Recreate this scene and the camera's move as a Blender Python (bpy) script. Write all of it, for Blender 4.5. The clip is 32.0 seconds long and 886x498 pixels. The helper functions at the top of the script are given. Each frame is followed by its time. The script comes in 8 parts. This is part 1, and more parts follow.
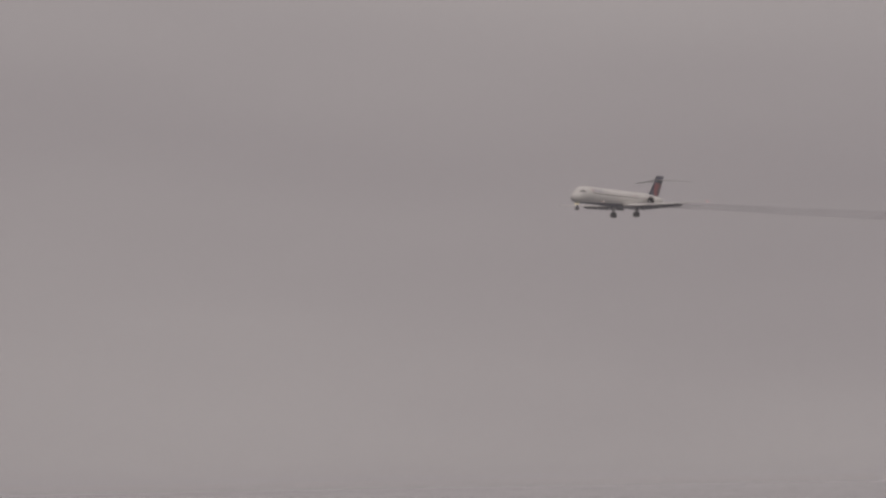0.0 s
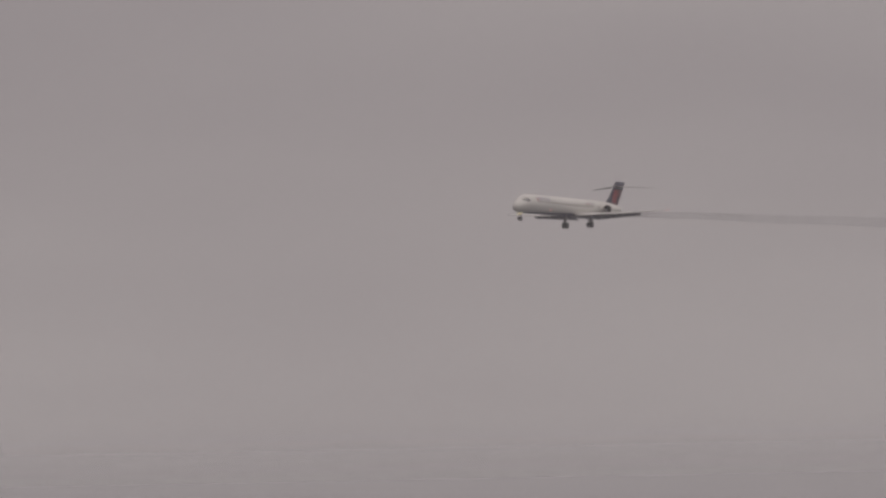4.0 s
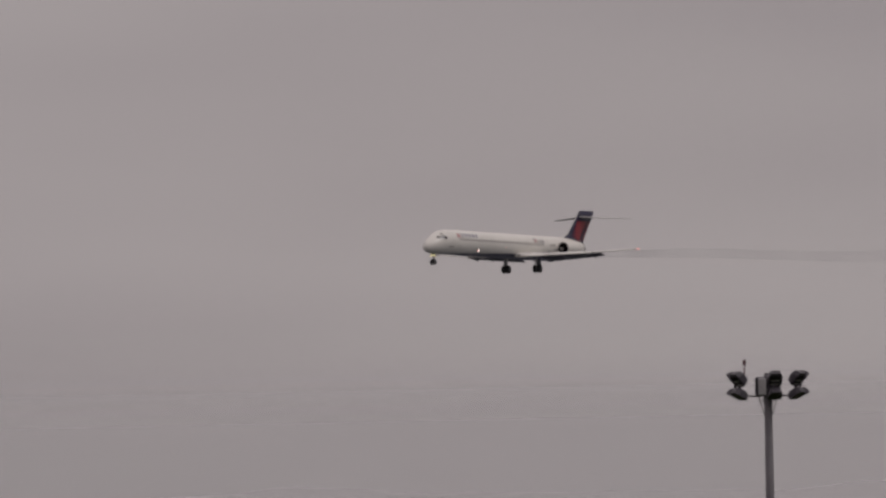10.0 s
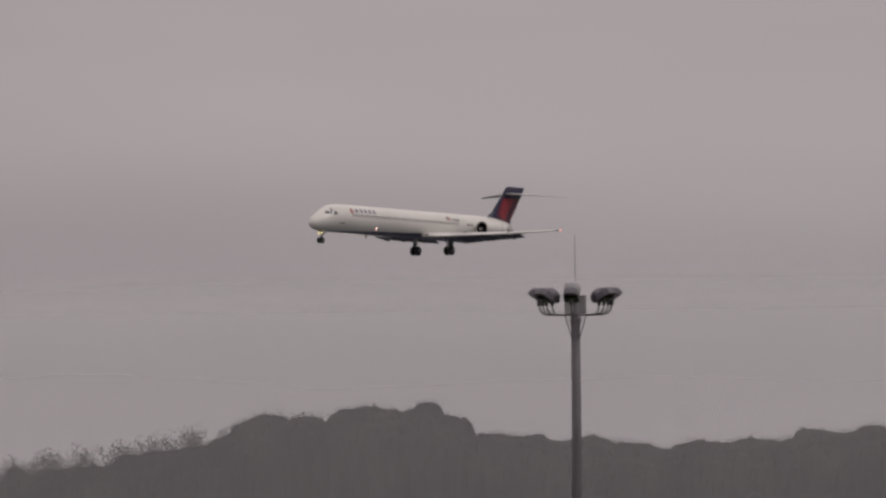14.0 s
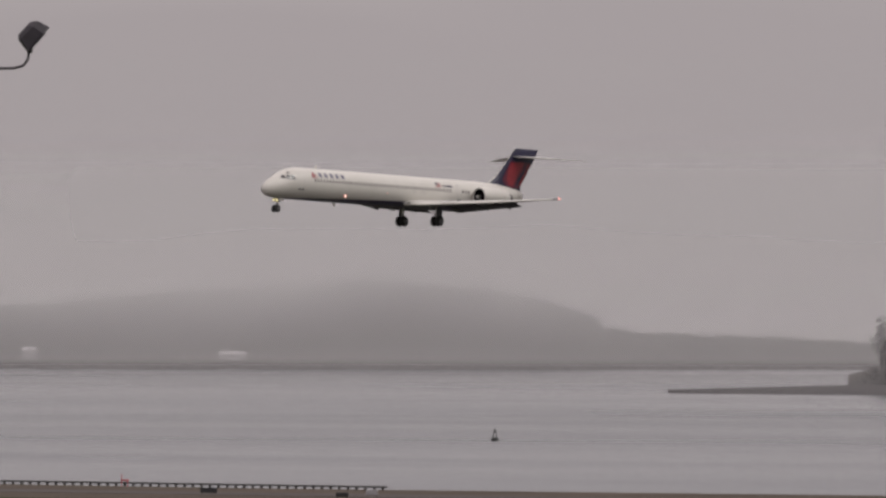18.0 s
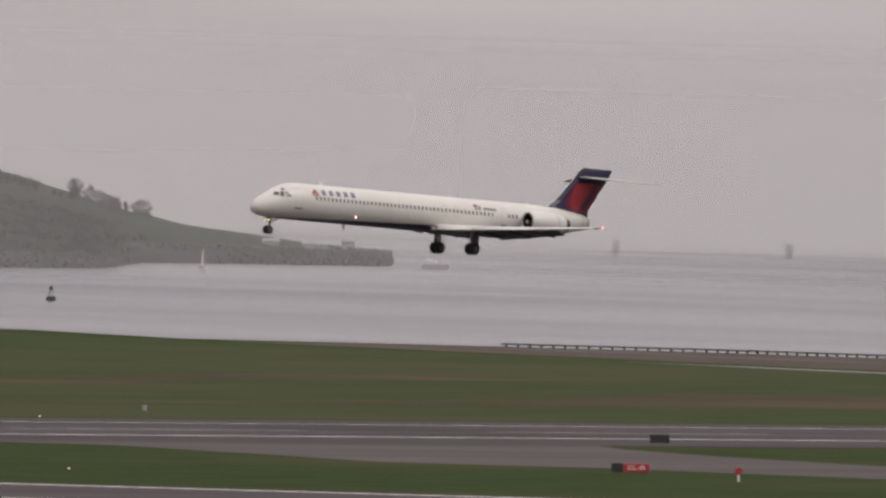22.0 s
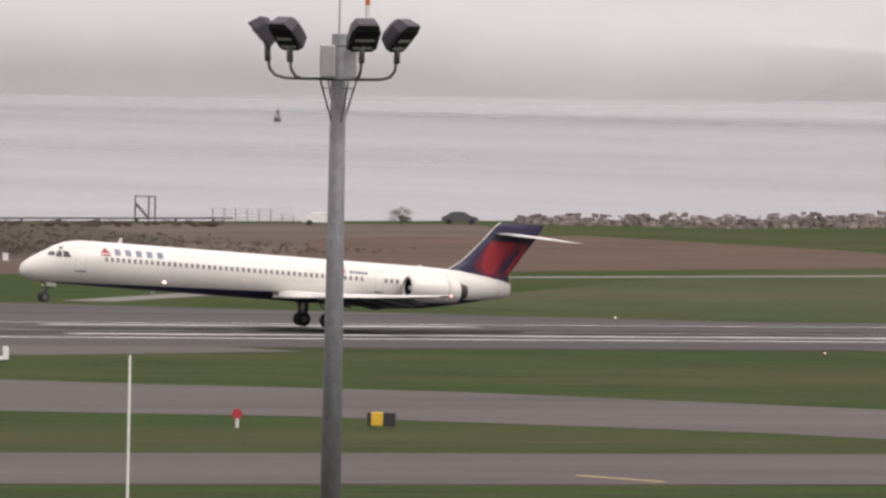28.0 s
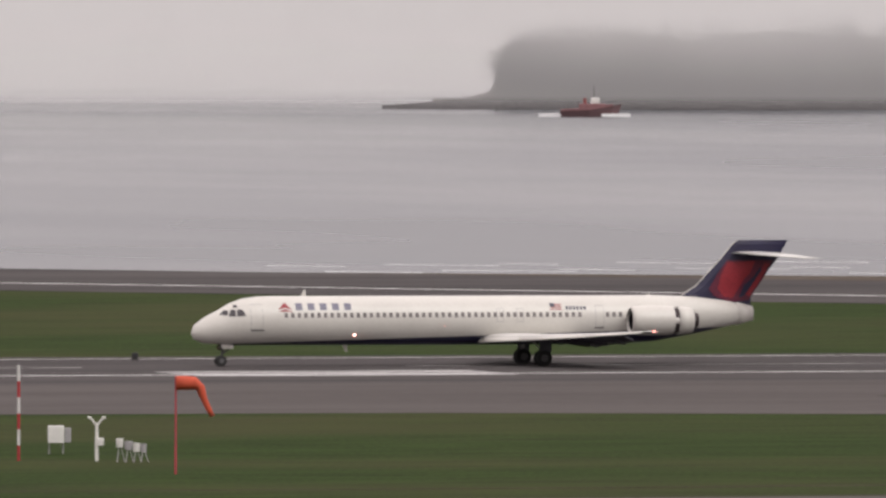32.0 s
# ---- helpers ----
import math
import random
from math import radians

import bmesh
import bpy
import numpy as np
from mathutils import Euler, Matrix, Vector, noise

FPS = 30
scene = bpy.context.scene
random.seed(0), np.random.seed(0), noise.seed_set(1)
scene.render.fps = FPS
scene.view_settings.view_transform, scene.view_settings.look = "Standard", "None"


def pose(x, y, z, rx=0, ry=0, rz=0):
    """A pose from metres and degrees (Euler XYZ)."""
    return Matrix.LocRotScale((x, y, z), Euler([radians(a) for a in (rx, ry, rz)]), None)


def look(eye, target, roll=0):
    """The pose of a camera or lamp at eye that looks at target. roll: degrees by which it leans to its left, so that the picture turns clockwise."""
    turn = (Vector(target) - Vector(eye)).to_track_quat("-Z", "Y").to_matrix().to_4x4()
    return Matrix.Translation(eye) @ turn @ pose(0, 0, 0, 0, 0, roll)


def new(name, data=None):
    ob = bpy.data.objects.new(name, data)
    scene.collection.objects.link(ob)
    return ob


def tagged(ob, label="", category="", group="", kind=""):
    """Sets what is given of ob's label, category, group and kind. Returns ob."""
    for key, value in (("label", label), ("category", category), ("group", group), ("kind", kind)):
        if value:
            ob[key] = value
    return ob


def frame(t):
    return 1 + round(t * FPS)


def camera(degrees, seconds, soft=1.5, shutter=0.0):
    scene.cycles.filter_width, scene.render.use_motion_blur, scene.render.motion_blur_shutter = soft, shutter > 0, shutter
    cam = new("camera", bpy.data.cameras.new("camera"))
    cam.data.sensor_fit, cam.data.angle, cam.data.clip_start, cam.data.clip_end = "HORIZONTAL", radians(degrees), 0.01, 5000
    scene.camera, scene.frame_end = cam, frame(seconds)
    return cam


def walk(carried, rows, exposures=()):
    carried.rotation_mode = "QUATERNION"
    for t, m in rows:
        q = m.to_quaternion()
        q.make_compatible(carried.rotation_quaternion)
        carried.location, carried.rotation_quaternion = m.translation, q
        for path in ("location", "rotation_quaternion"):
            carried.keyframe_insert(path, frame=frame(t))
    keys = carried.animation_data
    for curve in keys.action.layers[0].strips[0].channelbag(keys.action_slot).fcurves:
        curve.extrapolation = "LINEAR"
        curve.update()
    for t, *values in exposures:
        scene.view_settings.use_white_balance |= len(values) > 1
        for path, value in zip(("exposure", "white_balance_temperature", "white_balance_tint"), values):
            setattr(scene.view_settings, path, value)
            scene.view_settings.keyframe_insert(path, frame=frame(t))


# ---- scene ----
cam = camera(3.194, 32.0, soft=2.7)
EYE = (0.0, 0.0, 28.0)


def aim(pan, tilt, roll):
    """Pan to the right of the square look at the runway, tilt and lean, in degrees."""
    p, e = radians(pan), radians(tilt)
    way = Vector((math.sin(p) * math.cos(e), math.cos(p) * math.cos(e), math.sin(e)))
    return look(EYE, Vector(EYE) + 100 * way, roll)


walk(cam, [
    (0.0, aim(67.0026, 1.2958, -0.974)),
    (0.5, aim(66.7602, 1.2359, -0.978)),
    (1.0, aim(66.6649, 1.3013, -0.985)),
    (1.5, aim(66.1355, 1.3642, -0.995)),
    (2.0, aim(65.7429, 1.3906, -1.009)),
    (2.5, aim(65.8144, 1.3429, -1.027)),
    (3.0, aim(65.2728, 1.2544, -1.049)),
    (3.5, aim(65.0139, 1.1295, -1.074)),
    (4.0, aim(64.7068, 1.1511, -1.103)),
    (4.5, aim(64.3910, 1.1720, -1.132)),
    (5.0, aim(64.0660, 1.1922, -1.161)),
    (5.5, aim(63.7318, 1.2117, -1.190)),
    (6.0, aim(63.5194, 1.1992, -1.224)),
    (6.5, aim(63.0782, 1.2446, -1.261)),
    (7.0, aim(62.5779, 1.2549, -1.304)),
    (7.5, aim(62.0913, 1.2255, -1.295)),
    (8.0, aim(61.7603, 1.2054, -1.253)),
    (8.5, aim(61.3213, 1.1371, -1.216)),
    (9.0, aim(61.0685, 1.0019, -1.191)),
    (9.5, aim(60.5735, 0.9683, -1.168)),
    (10.0, aim(60.1003, 0.9403, -1.151)),
    (10.5, aim(59.6842, 0.8755, -1.103)),
    (11.0, aim(59.3870, 0.7706, -1.064)),
    (11.5, aim(58.8122, 0.7119, -1.034)),
    (12.0, aim(58.2856, 0.6935, -0.828)),
    (12.5, aim(57.8589, 0.6542, -0.742)),
    (13.0, aim(57.2370, 0.6426, -0.744)),
    (13.5, aim(56.7619, 0.5957, -0.672)),
    (14.0, aim(56.1657, 0.5483, -0.607)),
    (14.5, aim(55.5508, 0.4994, -0.542)),
    (15.0, aim(54.9164, 0.4490, -0.477)),
    (15.5, aim(54.2616, 0.3970, -0.411)),
    (16.0, aim(53.7117, 0.3369, -0.391)),
    (16.5, aim(52.9814, 0.2962, -0.448)),
    (17.0, aim(52.2330, 0.2218, -0.414)),
    (17.5, aim(51.4779, 0.1070, 0.016)),
    (18.0, aim(50.7394, 0.0318, 0.089)),
    (18.5, aim(50.0091, 0.0225, 0.321)),
    (19.0, aim(49.2321, -0.0177, 0.654)),
    (19.5, aim(48.3873, -0.1017, 0.732)),
    (20.0, aim(47.5333, -0.1747, 0.889)),
    (20.5, aim(46.6677, -0.2231, 1.065)),
    (21.0, aim(45.8765, -0.2392, 1.202)),
    (21.5, aim(44.8803, -0.3087, 1.439)),
    (22.0, aim(43.4815, -0.4108, 1.496)),
    (22.5, aim(42.5817, -0.4759, 1.489)),
    (23.0, aim(41.5207, -0.5168, 1.617)),
    (23.5, aim(40.6125, -0.5512, 1.782)),
    (24.0, aim(39.3673, -0.5931, 1.685)),
    (24.5, aim(38.0811, -0.7015, 1.640)),
    (25.0, aim(36.7753, -0.8689, 1.449)),
    (25.5, aim(35.8809, -0.9288, 1.442)),
    (26.0, aim(34.8461, -0.8122, 1.386)),
    (26.5, aim(33.3063, -0.7979, 1.418)),
    (27.0, aim(31.9236, -0.8659, 1.304)),
    (27.5, aim(30.4987, -0.9314, 1.191)),
    (28.0, aim(29.0315, -0.9883, 1.078)),
    (28.5, aim(27.5221, -1.0238, 0.964)),
    (29.0, aim(26.2783, -1.0987, 0.911)),
    (29.2, aim(25.8069, -1.1502, 0.939)),
    (29.5, aim(24.6625, -1.2125, 0.982)),
    (29.7, aim(23.8446, -1.2429, 0.847)),
    (30.0, aim(22.4360, -1.2680, 0.645)),
    (30.5, aim(20.7282, -1.1777, 0.538)),
    (31.0, aim(19.2265, -1.1689, 0.419)),
    (31.5, aim(17.3186, -1.1082, 0.176)),
    (32.0, aim(15.8403, -0.9969, 0.100)),
], exposures=[
    (0.0, -0.90, 6520, 9.0), (6.0, -0.87, 6520, 9.0), (9.0, -0.89, 6510, 9.6), (12.0, -0.79, 6500, 9.6), (13.0, -0.78, 6500, 10.0), (16.0, -0.5, 6500, 8.0), (20.0, -0.44, 6500, 7.7), (21.0, -0.45, 6500, 8.0), (22.0, -0.24, 6470, 8.0), (23.0, 0.24, 6470, 7.0), (24.0, 0.53, 6420, 8.5), (25.0, 0.71, 6390, 8.5), (26.0, 0.44, 6400, 8.5), (28.5, 0.39, 6500, 7.5), (29.0, 0.48, 6520, 6.5), (29.5, 0.67, 6590, 5.5), (30.0, 0.67, 6590, 5.5), (31.0, 0.31, 6530, 8.0), (32.0, 0.0, 6520, 7.5),
])

# ---- light ----
world = bpy.data.worlds.new("world")
scene.world = world
world.use_nodes = True
wn, wl = world.node_tree.nodes, world.node_tree.links
wn.clear()
SUN_EL, SUN_AZ = radians(48), radians(200)
sky = wn.new("ShaderNodeTexSky")
sky.sky_type, sky.sun_disc = "NISHITA", False
sky.sun_elevation, sky.sun_rotation = SUN_EL, SUN_AZ
geo = wn.new("ShaderNodeTexCoord")
sep = wn.new("ShaderNodeSeparateXYZ")
wl.new(geo.outputs["Generated"], sep.inputs[0])
stretch = wn.new("ShaderNodeMapping")
stretch.inputs["Scale"].default_value = (1.0, 1.0, 5.0)
wl.new(geo.outputs["Generated"], stretch.inputs[0])
clouds = wn.new("ShaderNodeTexNoise")
clouds.inputs["Scale"].default_value = 9.0
clouds.inputs["Detail"].default_value = 3.0
clouds.inputs["Roughness"].default_value = 0.45
wl.new(stretch.outputs[0], clouds.inputs["Vector"])
cloud_tone = wn.new("ShaderNodeValToRGB")
cloud_tone.color_ramp.elements[0].position, cloud_tone.color_ramp.elements[1].position = 0.32, 0.70
cloud_tone.color_ramp.elements[0].color = (0.505, 0.445, 0.462, 1)
cloud_tone.color_ramp.elements[1].color = (0.660, 0.590, 0.594, 1)
wl.new(clouds.outputs["Fac"], cloud_tone.inputs[0])
# an overcast sky is brighter towards the zenith
lift = wn.new("ShaderNodeMath")
lift.operation = "MULTIPLY_ADD"
lift.use_clamp = False
lift.inputs[1].default_value, lift.inputs[2].default_value = 1.9, 1.0
up = wn.new("ShaderNodeMath")
up.operation = "MAXIMUM"
up.inputs[1].default_value = 0.0
wl.new(sep.outputs[2], up.inputs[0])
wl.new(up.outputs[0], lift.inputs[0])
deck = wn.new("ShaderNodeVectorMath")
deck.operation = "SCALE"
wl.new(cloud_tone.outputs[0], deck.inputs[0])
wl.new(lift.outputs[0], deck.inputs["Scale"])
thin = wn.new("ShaderNodeVectorMath")
thin.operation = "SCALE"
thin.inputs["Scale"].default_value = 0.1
wl.new(sky.outputs[0], thin.inputs[0])
cover = wn.new("ShaderNodeMix")
cover.data_type = "RGBA"
cover.inputs["Factor"].default_value = 0.97
wl.new(thin.outputs[0], cover.inputs["A"])
wl.new(deck.outputs[0], cover.inputs["B"])
back = wn.new("ShaderNodeBackground")
wl.new(cover.outputs["Result"], back.inputs[0])
back.inputs[1].default_value = 1.0
wout = wn.new("ShaderNodeOutputWorld")
wl.new(back.outputs[0], wout.inputs[0])

sun = new("sun", bpy.data.lights.new("sun", "SUN"))
sun.data.energy, sun.data.angle, sun.data.color = 1.1, radians(22), (1.0, 0.97, 0.93)
sun.matrix_basis = look((300, -600, 700), (0, 0, 0))


# ---- materials ----
def material(name, tone, rough=0.6, metal=0.0, vary=0.25, scale=4.0, fine=40.0, bump=0.0, stretch=(1, 1, 1), tone2=None, random_tone=0.0, spec=0.5):
    m = bpy.data.materials.new(name)
    m.use_nodes = True
    n, l = m.node_tree.nodes, m.node_tree.links
    b = n["Principled BSDF"]
    b.inputs["Roughness"].default_value, b.inputs["Metallic"].default_value = rough, metal
    b.inputs["Specular IOR Level"].default_value = spec
    tc, mp = n.new("ShaderNodeTexCoord"), n.new("ShaderNodeMapping")
    mp.inputs["Scale"].default_value = stretch
    l.new(tc.outputs["Object"], mp.inputs[0])
    big, small = n.new("ShaderNodeTexNoise"), n.new("ShaderNodeTexNoise")
    big.inputs["Scale"].default_value, small.inputs["Scale"].default_value = scale, fine
    big.inputs["Detail"].default_value, small.inputs["Detail"].default_value = 4, 3
    l.new(mp.outputs[0], big.inputs["Vector"]), l.new(mp.outputs[0], small.inputs["Vector"])
    both = n.new("ShaderNodeMath")
    both.operation = "MULTIPLY_ADD"
    both.inputs[1].default_value = 0.4
    l.new(small.outputs["Fac"], both.inputs[0])
    damp = n.new("ShaderNodeMath")
    damp.operation = "MULTIPLY"
    damp.inputs[1].default_value = 0.6
    l.new(big.outputs["Fac"], damp.inputs[0]), l.new(damp.outputs[0], both.inputs[2])
    ramp = n.new("ShaderNodeValToRGB")
    ramp.color_ramp.elements[0].position, ramp.color_ramp.elements[1].position = 0.34, 0.66
    c2 = tone2 or tuple(min(1.0, c * (1 + vary)) for c in tone)
    c1 = tone if tone2 else tuple(c * (1 - vary) for c in tone)
    ramp.color_ramp.elements[0].color, ramp.color_ramp.elements[1].color = (*c1, 1), (*c2, 1)
    l.new(both.outputs[0], ramp.inputs[0])
    out = ramp.outputs[0]
    if random_tone:
        info, hsv, rng = n.new("ShaderNodeObjectInfo"), n.new("ShaderNodeHueSaturation"), n.new("ShaderNodeMapRange")
        rng.inputs["To Min"].default_value, rng.inputs["To Max"].default_value = 1 - random_tone, 1 + random_tone
        l.new(info.outputs["Random"], rng.inputs[0]), l.new(rng.outputs[0], hsv.inputs["Value"]), l.new(out, hsv.inputs["Color"])
        out = hsv.outputs[0]
    l.new(out, b.inputs["Base Color"])
    if bump:
        bp = n.new("ShaderNodeBump")
        bp.inputs["Strength"].default_value, bp.inputs["Distance"].default_value = bump, 0.05
        l.new(both.outputs[0], bp.inputs["Height"]), l.new(bp.outputs[0], b.inputs["Normal"])
    return m


def glow(name, tone, power):
    m = bpy.data.materials.new(name)
    m.use_nodes = True
    b = m.node_tree.nodes["Principled BSDF"]
    b.inputs["Base Color"].default_value = (*tone, 1)
    b.inputs["Emission Color"].default_value, b.inputs["Emission Strength"].default_value = (*tone, 1), power
    return m


def turf(name, dark, green, dry, patch=0.022, streak=0.25, fine=3.0, dryness=0.5):
    """Grass in three scales: broad patches, mowing streaks, tufts."""
    m = bpy.data.materials.new(name)
    m.use_nodes = True
    n, l = m.node_tree.nodes, m.node_tree.links
    b = n["Principled BSDF"]
    b.inputs["Roughness"].default_value, b.inputs["Specular IOR Level"].default_value = 0.95, 0.05
    tc = n.new("ShaderNodeTexCoord")
    outs = []
    for scale, squeeze, detail in ((patch, (0.6, 1, 1), 5), (streak, (0.35, 1.2, 1), 4), (fine, (1.0, 0.5, 1), 3)):
        mp, nz = n.new("ShaderNodeMapping"), n.new("ShaderNodeTexNoise")
        mp.inputs["Scale"].default_value = squeeze
        nz.inputs["Scale"].default_value, nz.inputs["Detail"].default_value = scale, detail
        l.new(tc.outputs["Object"], mp.inputs[0]), l.new(mp.outputs[0], nz.inputs["Vector"])
        outs.append(nz.outputs["Fac"])
    green_ramp, dry_ramp = n.new("ShaderNodeValToRGB"), n.new("ShaderNodeMapRange")
    half = n.new("ShaderNodeMath")
    half.operation = "MULTIPLY_ADD"
    half.inputs[1].default_value = 0.55
    l.new(outs[2], half.inputs[0])
    part2 = n.new("ShaderNodeMath")
    part2.operation = "MULTIPLY"
    part2.inputs[1].default_value = 0.45
    l.new(outs[1], part2.inputs[0]), l.new(part2.outputs[0], half.inputs[2])
    e = green_ramp.color_ramp.elements
    e[0].position, e[1].position = 0.36, 0.64
    e[0].color, e[1].color = (*dark, 1), (*green, 1)
    l.new(half.outputs[0], green_ramp.inputs[0])
    dry_ramp.inputs["From Min"].default_value, dry_ramp.inputs["From Max"].default_value = 0.46, 0.74
    dry_ramp.inputs["To Max"].default_value = dryness
    l.new(outs[0], dry_ramp.inputs[0])
    mix = n.new("ShaderNodeMix")
    mix.data_type = "RGBA"
    mix.inputs["B"].default_value = (*dry, 1)
    l.new(dry_ramp.outputs[0], mix.inputs["Factor"]), l.new(green_ramp.outputs[0], mix.inputs["A"]), l.new(mix.outputs["Result"], b.inputs["Base Color"])
    return m


GRASS = turf("grass", (0.0110, 0.0215, 0.0040), (0.034, 0.056, 0.0102), (0.058, 0.050, 0.023), dryness=0.7)
ASPHALT = material("asphalt", (0.060, 0.053, 0.051), 0.9, tone2=(0.102, 0.091, 0.087), scale=0.05, fine=2.0, stretch=(0.25, 1.5, 1), spec=0.08)
RUNWAY = material("runway asphalt", (0.026, 0.023, 0.024), 0.85, tone2=(0.080, 0.072, 0.070), scale=0.06, fine=2.0, stretch=(0.10, 2.0, 1), spec=0.10)
WORN_WHITE = material("worn white paint", (0.055, 0.052, 0.052), 0.7, tone2=(0.52, 0.51, 0.50), scale=0.25, fine=2.2, stretch=(0.3, 1.6, 1))
CONCRETE = material("concrete", (0.30, 0.28, 0.26), 0.8, vary=0.18, scale=0.2, fine=6)
PALE_STRIP = material("pale mottled concrete", (0.10, 0.097, 0.095), 0.6, tone2=(0.30, 0.29, 0.285), scale=0.05, fine=1.0, stretch=(0.3, 1, 1), spec=0.3)
BAR_WHITE = material("scuffed white bars", (0.20, 0.19, 0.19), 0.7, tone2=(0.66, 0.65, 0.64), scale=0.3, fine=2.2, stretch=(0.3, 1.6, 1))
LINE_WHITE = material("white line paint", (0.70, 0.70, 0.68), 0.6, vary=0.12, scale=0.5, fine=6)
LINE_YELLOW = material("yellow line paint", (0.30, 0.22, 0.07), 0.7, tone2=(0.50, 0.36, 0.09), scale=0.5, fine=6)
LINE_RED = material("red surface paint", (0.19, 0.085, 0.08), 0.8, tone2=(0.31, 0.14, 0.125), scale=0.8, fine=6)
WORN_CONCRETE = material("worn grey concrete", (0.10, 0.094, 0.086), 0.9, tone2=(0.19, 0.175, 0.16), scale=0.12, fine=2.5, stretch=(0.3, 1.2, 1), spec=0.1)
WHITE_PAINT = material("white aircraft paint", (0.555, 0.538, 0.497), 0.35, tone2=(0.625, 0.607, 0.565), scale=0.35, fine=5)
NAME_BLUE = material("blue-grey lettering paint", (0.15, 0.145, 0.20), 0.4, vary=0.1)
NAVY = material("navy paint", (0.016, 0.014, 0.045), 0.35, vary=0.15, scale=0.5, fine=6)
RED = material("red paint", (0.26, 0.016, 0.026), 0.35, vary=0.25, scale=0.5, fine=6)
DEEP_RED = material("deep crimson paint", (0.11, 0.010, 0.030), 0.35, vary=0.25, scale=0.5, fine=6)
MATT_BLACK = material("matt black for inlet shade and lamp fronts", (0.016, 0.014, 0.017), 0.8, vary=0.3, scale=1, fine=8, spec=0.1)
ALLOY = material("bare metal", (0.42, 0.41, 0.40), 0.42, 0.8, vary=0.15, scale=1, fine=12)
DARK_ALLOY = material("dark metal", (0.06, 0.058, 0.060), 0.5, 0.6, vary=0.2, scale=1, fine=12)
RUBBER = material("tyre rubber", (0.018, 0.018, 0.018), 0.8, vary=0.25, scale=2, fine=20)
HUB_GREY = material("dull wheel hub", (0.10, 0.098, 0.10), 0.6, 0.2, vary=0.2)
COCKPIT_GLASS = material("dark cockpit glass", (0.055, 0.05, 0.055), 0.12, vary=0.25, scale=1, fine=9)
# panes lightened to mid-grey, distance haze is mixed into their colour
PANE = material("hazed cabin glass", (0.19, 0.175, 0.17), 0.15, vary=0.25, scale=1, fine=9)
SEAM = material("door seam grey", (0.42, 0.41, 0.40), 0.5, vary=0.1)
GALVANISED = material("weathered galvanised steel", (0.072, 0.066, 0.074), 0.6, 0.2, tone2=(0.135, 0.126, 0.136), scale=2.0, fine=30, stretch=(1, 1, 0.25))
GALV_LIGHT = material("mottled galvanised steel", (0.105, 0.105, 0.112), 0.6, 0.2, tone2=(0.175, 0.174, 0.184), scale=5.0, fine=26, stretch=(1, 1, 0.7))
GALV_PALE = material("pale galvanised steel", (0.25, 0.24, 0.27), 0.7, tone2=(0.35, 0.335, 0.37), scale=2.5, fine=30, stretch=(1, 1, 0.2), spec=0.2)
LAMP_DARK = material("dark lamp housing", (0.022, 0.017, 0.026), 0.5, vary=0.3, scale=3, fine=20)
# paler copy of the housing, with the light on the head tops coloured in
LAMP_LIT = material("lamp housing lit from above", (0.075, 0.066, 0.080), 0.5, vary=0.3, scale=3, fine=20)
LAMP_GLASS = material("lamp glass", (0.25, 0.25, 0.23), 0.15, vary=0.1)
BOX_GREY = material("grey cabinet paint", (0.34, 0.33, 0.34), 0.6, vary=0.12)
HILL = turf("hillside turf", (0.011, 0.018, 0.011), (0.034, 0.051, 0.026), (0.021, 0.022, 0.020), 0.014, 0.05, 0.35, 0.95)
BARE_WOOD = material("leafless woodland", (0.035, 0.033, 0.032), 0.95, tone2=(0.075, 0.070, 0.062), scale=0.05, fine=0.5, spec=0.05)
ROCK = material("riprap stone", (0.105, 0.088, 0.082), 0.9, tone2=(0.27, 0.232, 0.215), scale=0.15, fine=1.3, spec=0.15)
WET_ROCK = material("wet shore stone", (0.050, 0.047, 0.046), 0.7, vary=0.3, scale=0.1, fine=1.0)
DIRT = material("bare earth", (0.058, 0.048, 0.039), 0.95, tone2=(0.108, 0.088, 0.072), scale=0.06, fine=0.9, stretch=(0.5, 1.0, 1), spec=0.05)
RUBBER_MARK = material("rubber streaks", (0.035, 0.034, 0.036), 0.7, vary=0.3, scale=0.1, fine=1.0)
BRUSH = material("dark hill brush", (0.012, 0.014, 0.016), 0.95, tone2=(0.034, 0.037, 0.034), scale=0.07, fine=0.5, spec=0.03)
SLOPE_BRUSH = material("grey bare brush", (0.016, 0.019, 0.019), 0.95, tone2=(0.040, 0.044, 0.038), scale=0.07, fine=0.5, spec=0.03)
FAR_TREE = material("spring woodland", (0.008, 0.008, 0.011), 0.95, tone2=(0.042, 0.044, 0.038), scale=0.09, fine=0.5, spec=0.03)
BARK = material("bark", (0.07, 0.06, 0.05), 0.9, vary=0.3)
SCRUB = material("bank scrub", (0.070, 0.066, 0.046), 0.95, tone2=(0.115, 0.104, 0.075), scale=0.3, fine=2, spec=0.05)
SCRUB_BROWN = material("dead weeds", (0.082, 0.070, 0.060), 0.95, tone2=(0.125, 0.106, 0.090), scale=0.3, fine=2, spec=0.05)
TWIG = material("pale bare twigs", (0.095, 0.080, 0.070), 0.95, tone2=(0.18, 0.15, 0.13), scale=0.5, fine=3, spec=0.05)
DARK_ROOF = material("dark roofing", (0.07, 0.068, 0.072), 0.8, vary=0.2)
OFF_WHITE = material("off-white paint", (0.70, 0.69, 0.66), 0.6, vary=0.10, scale=1.5, fine=12)
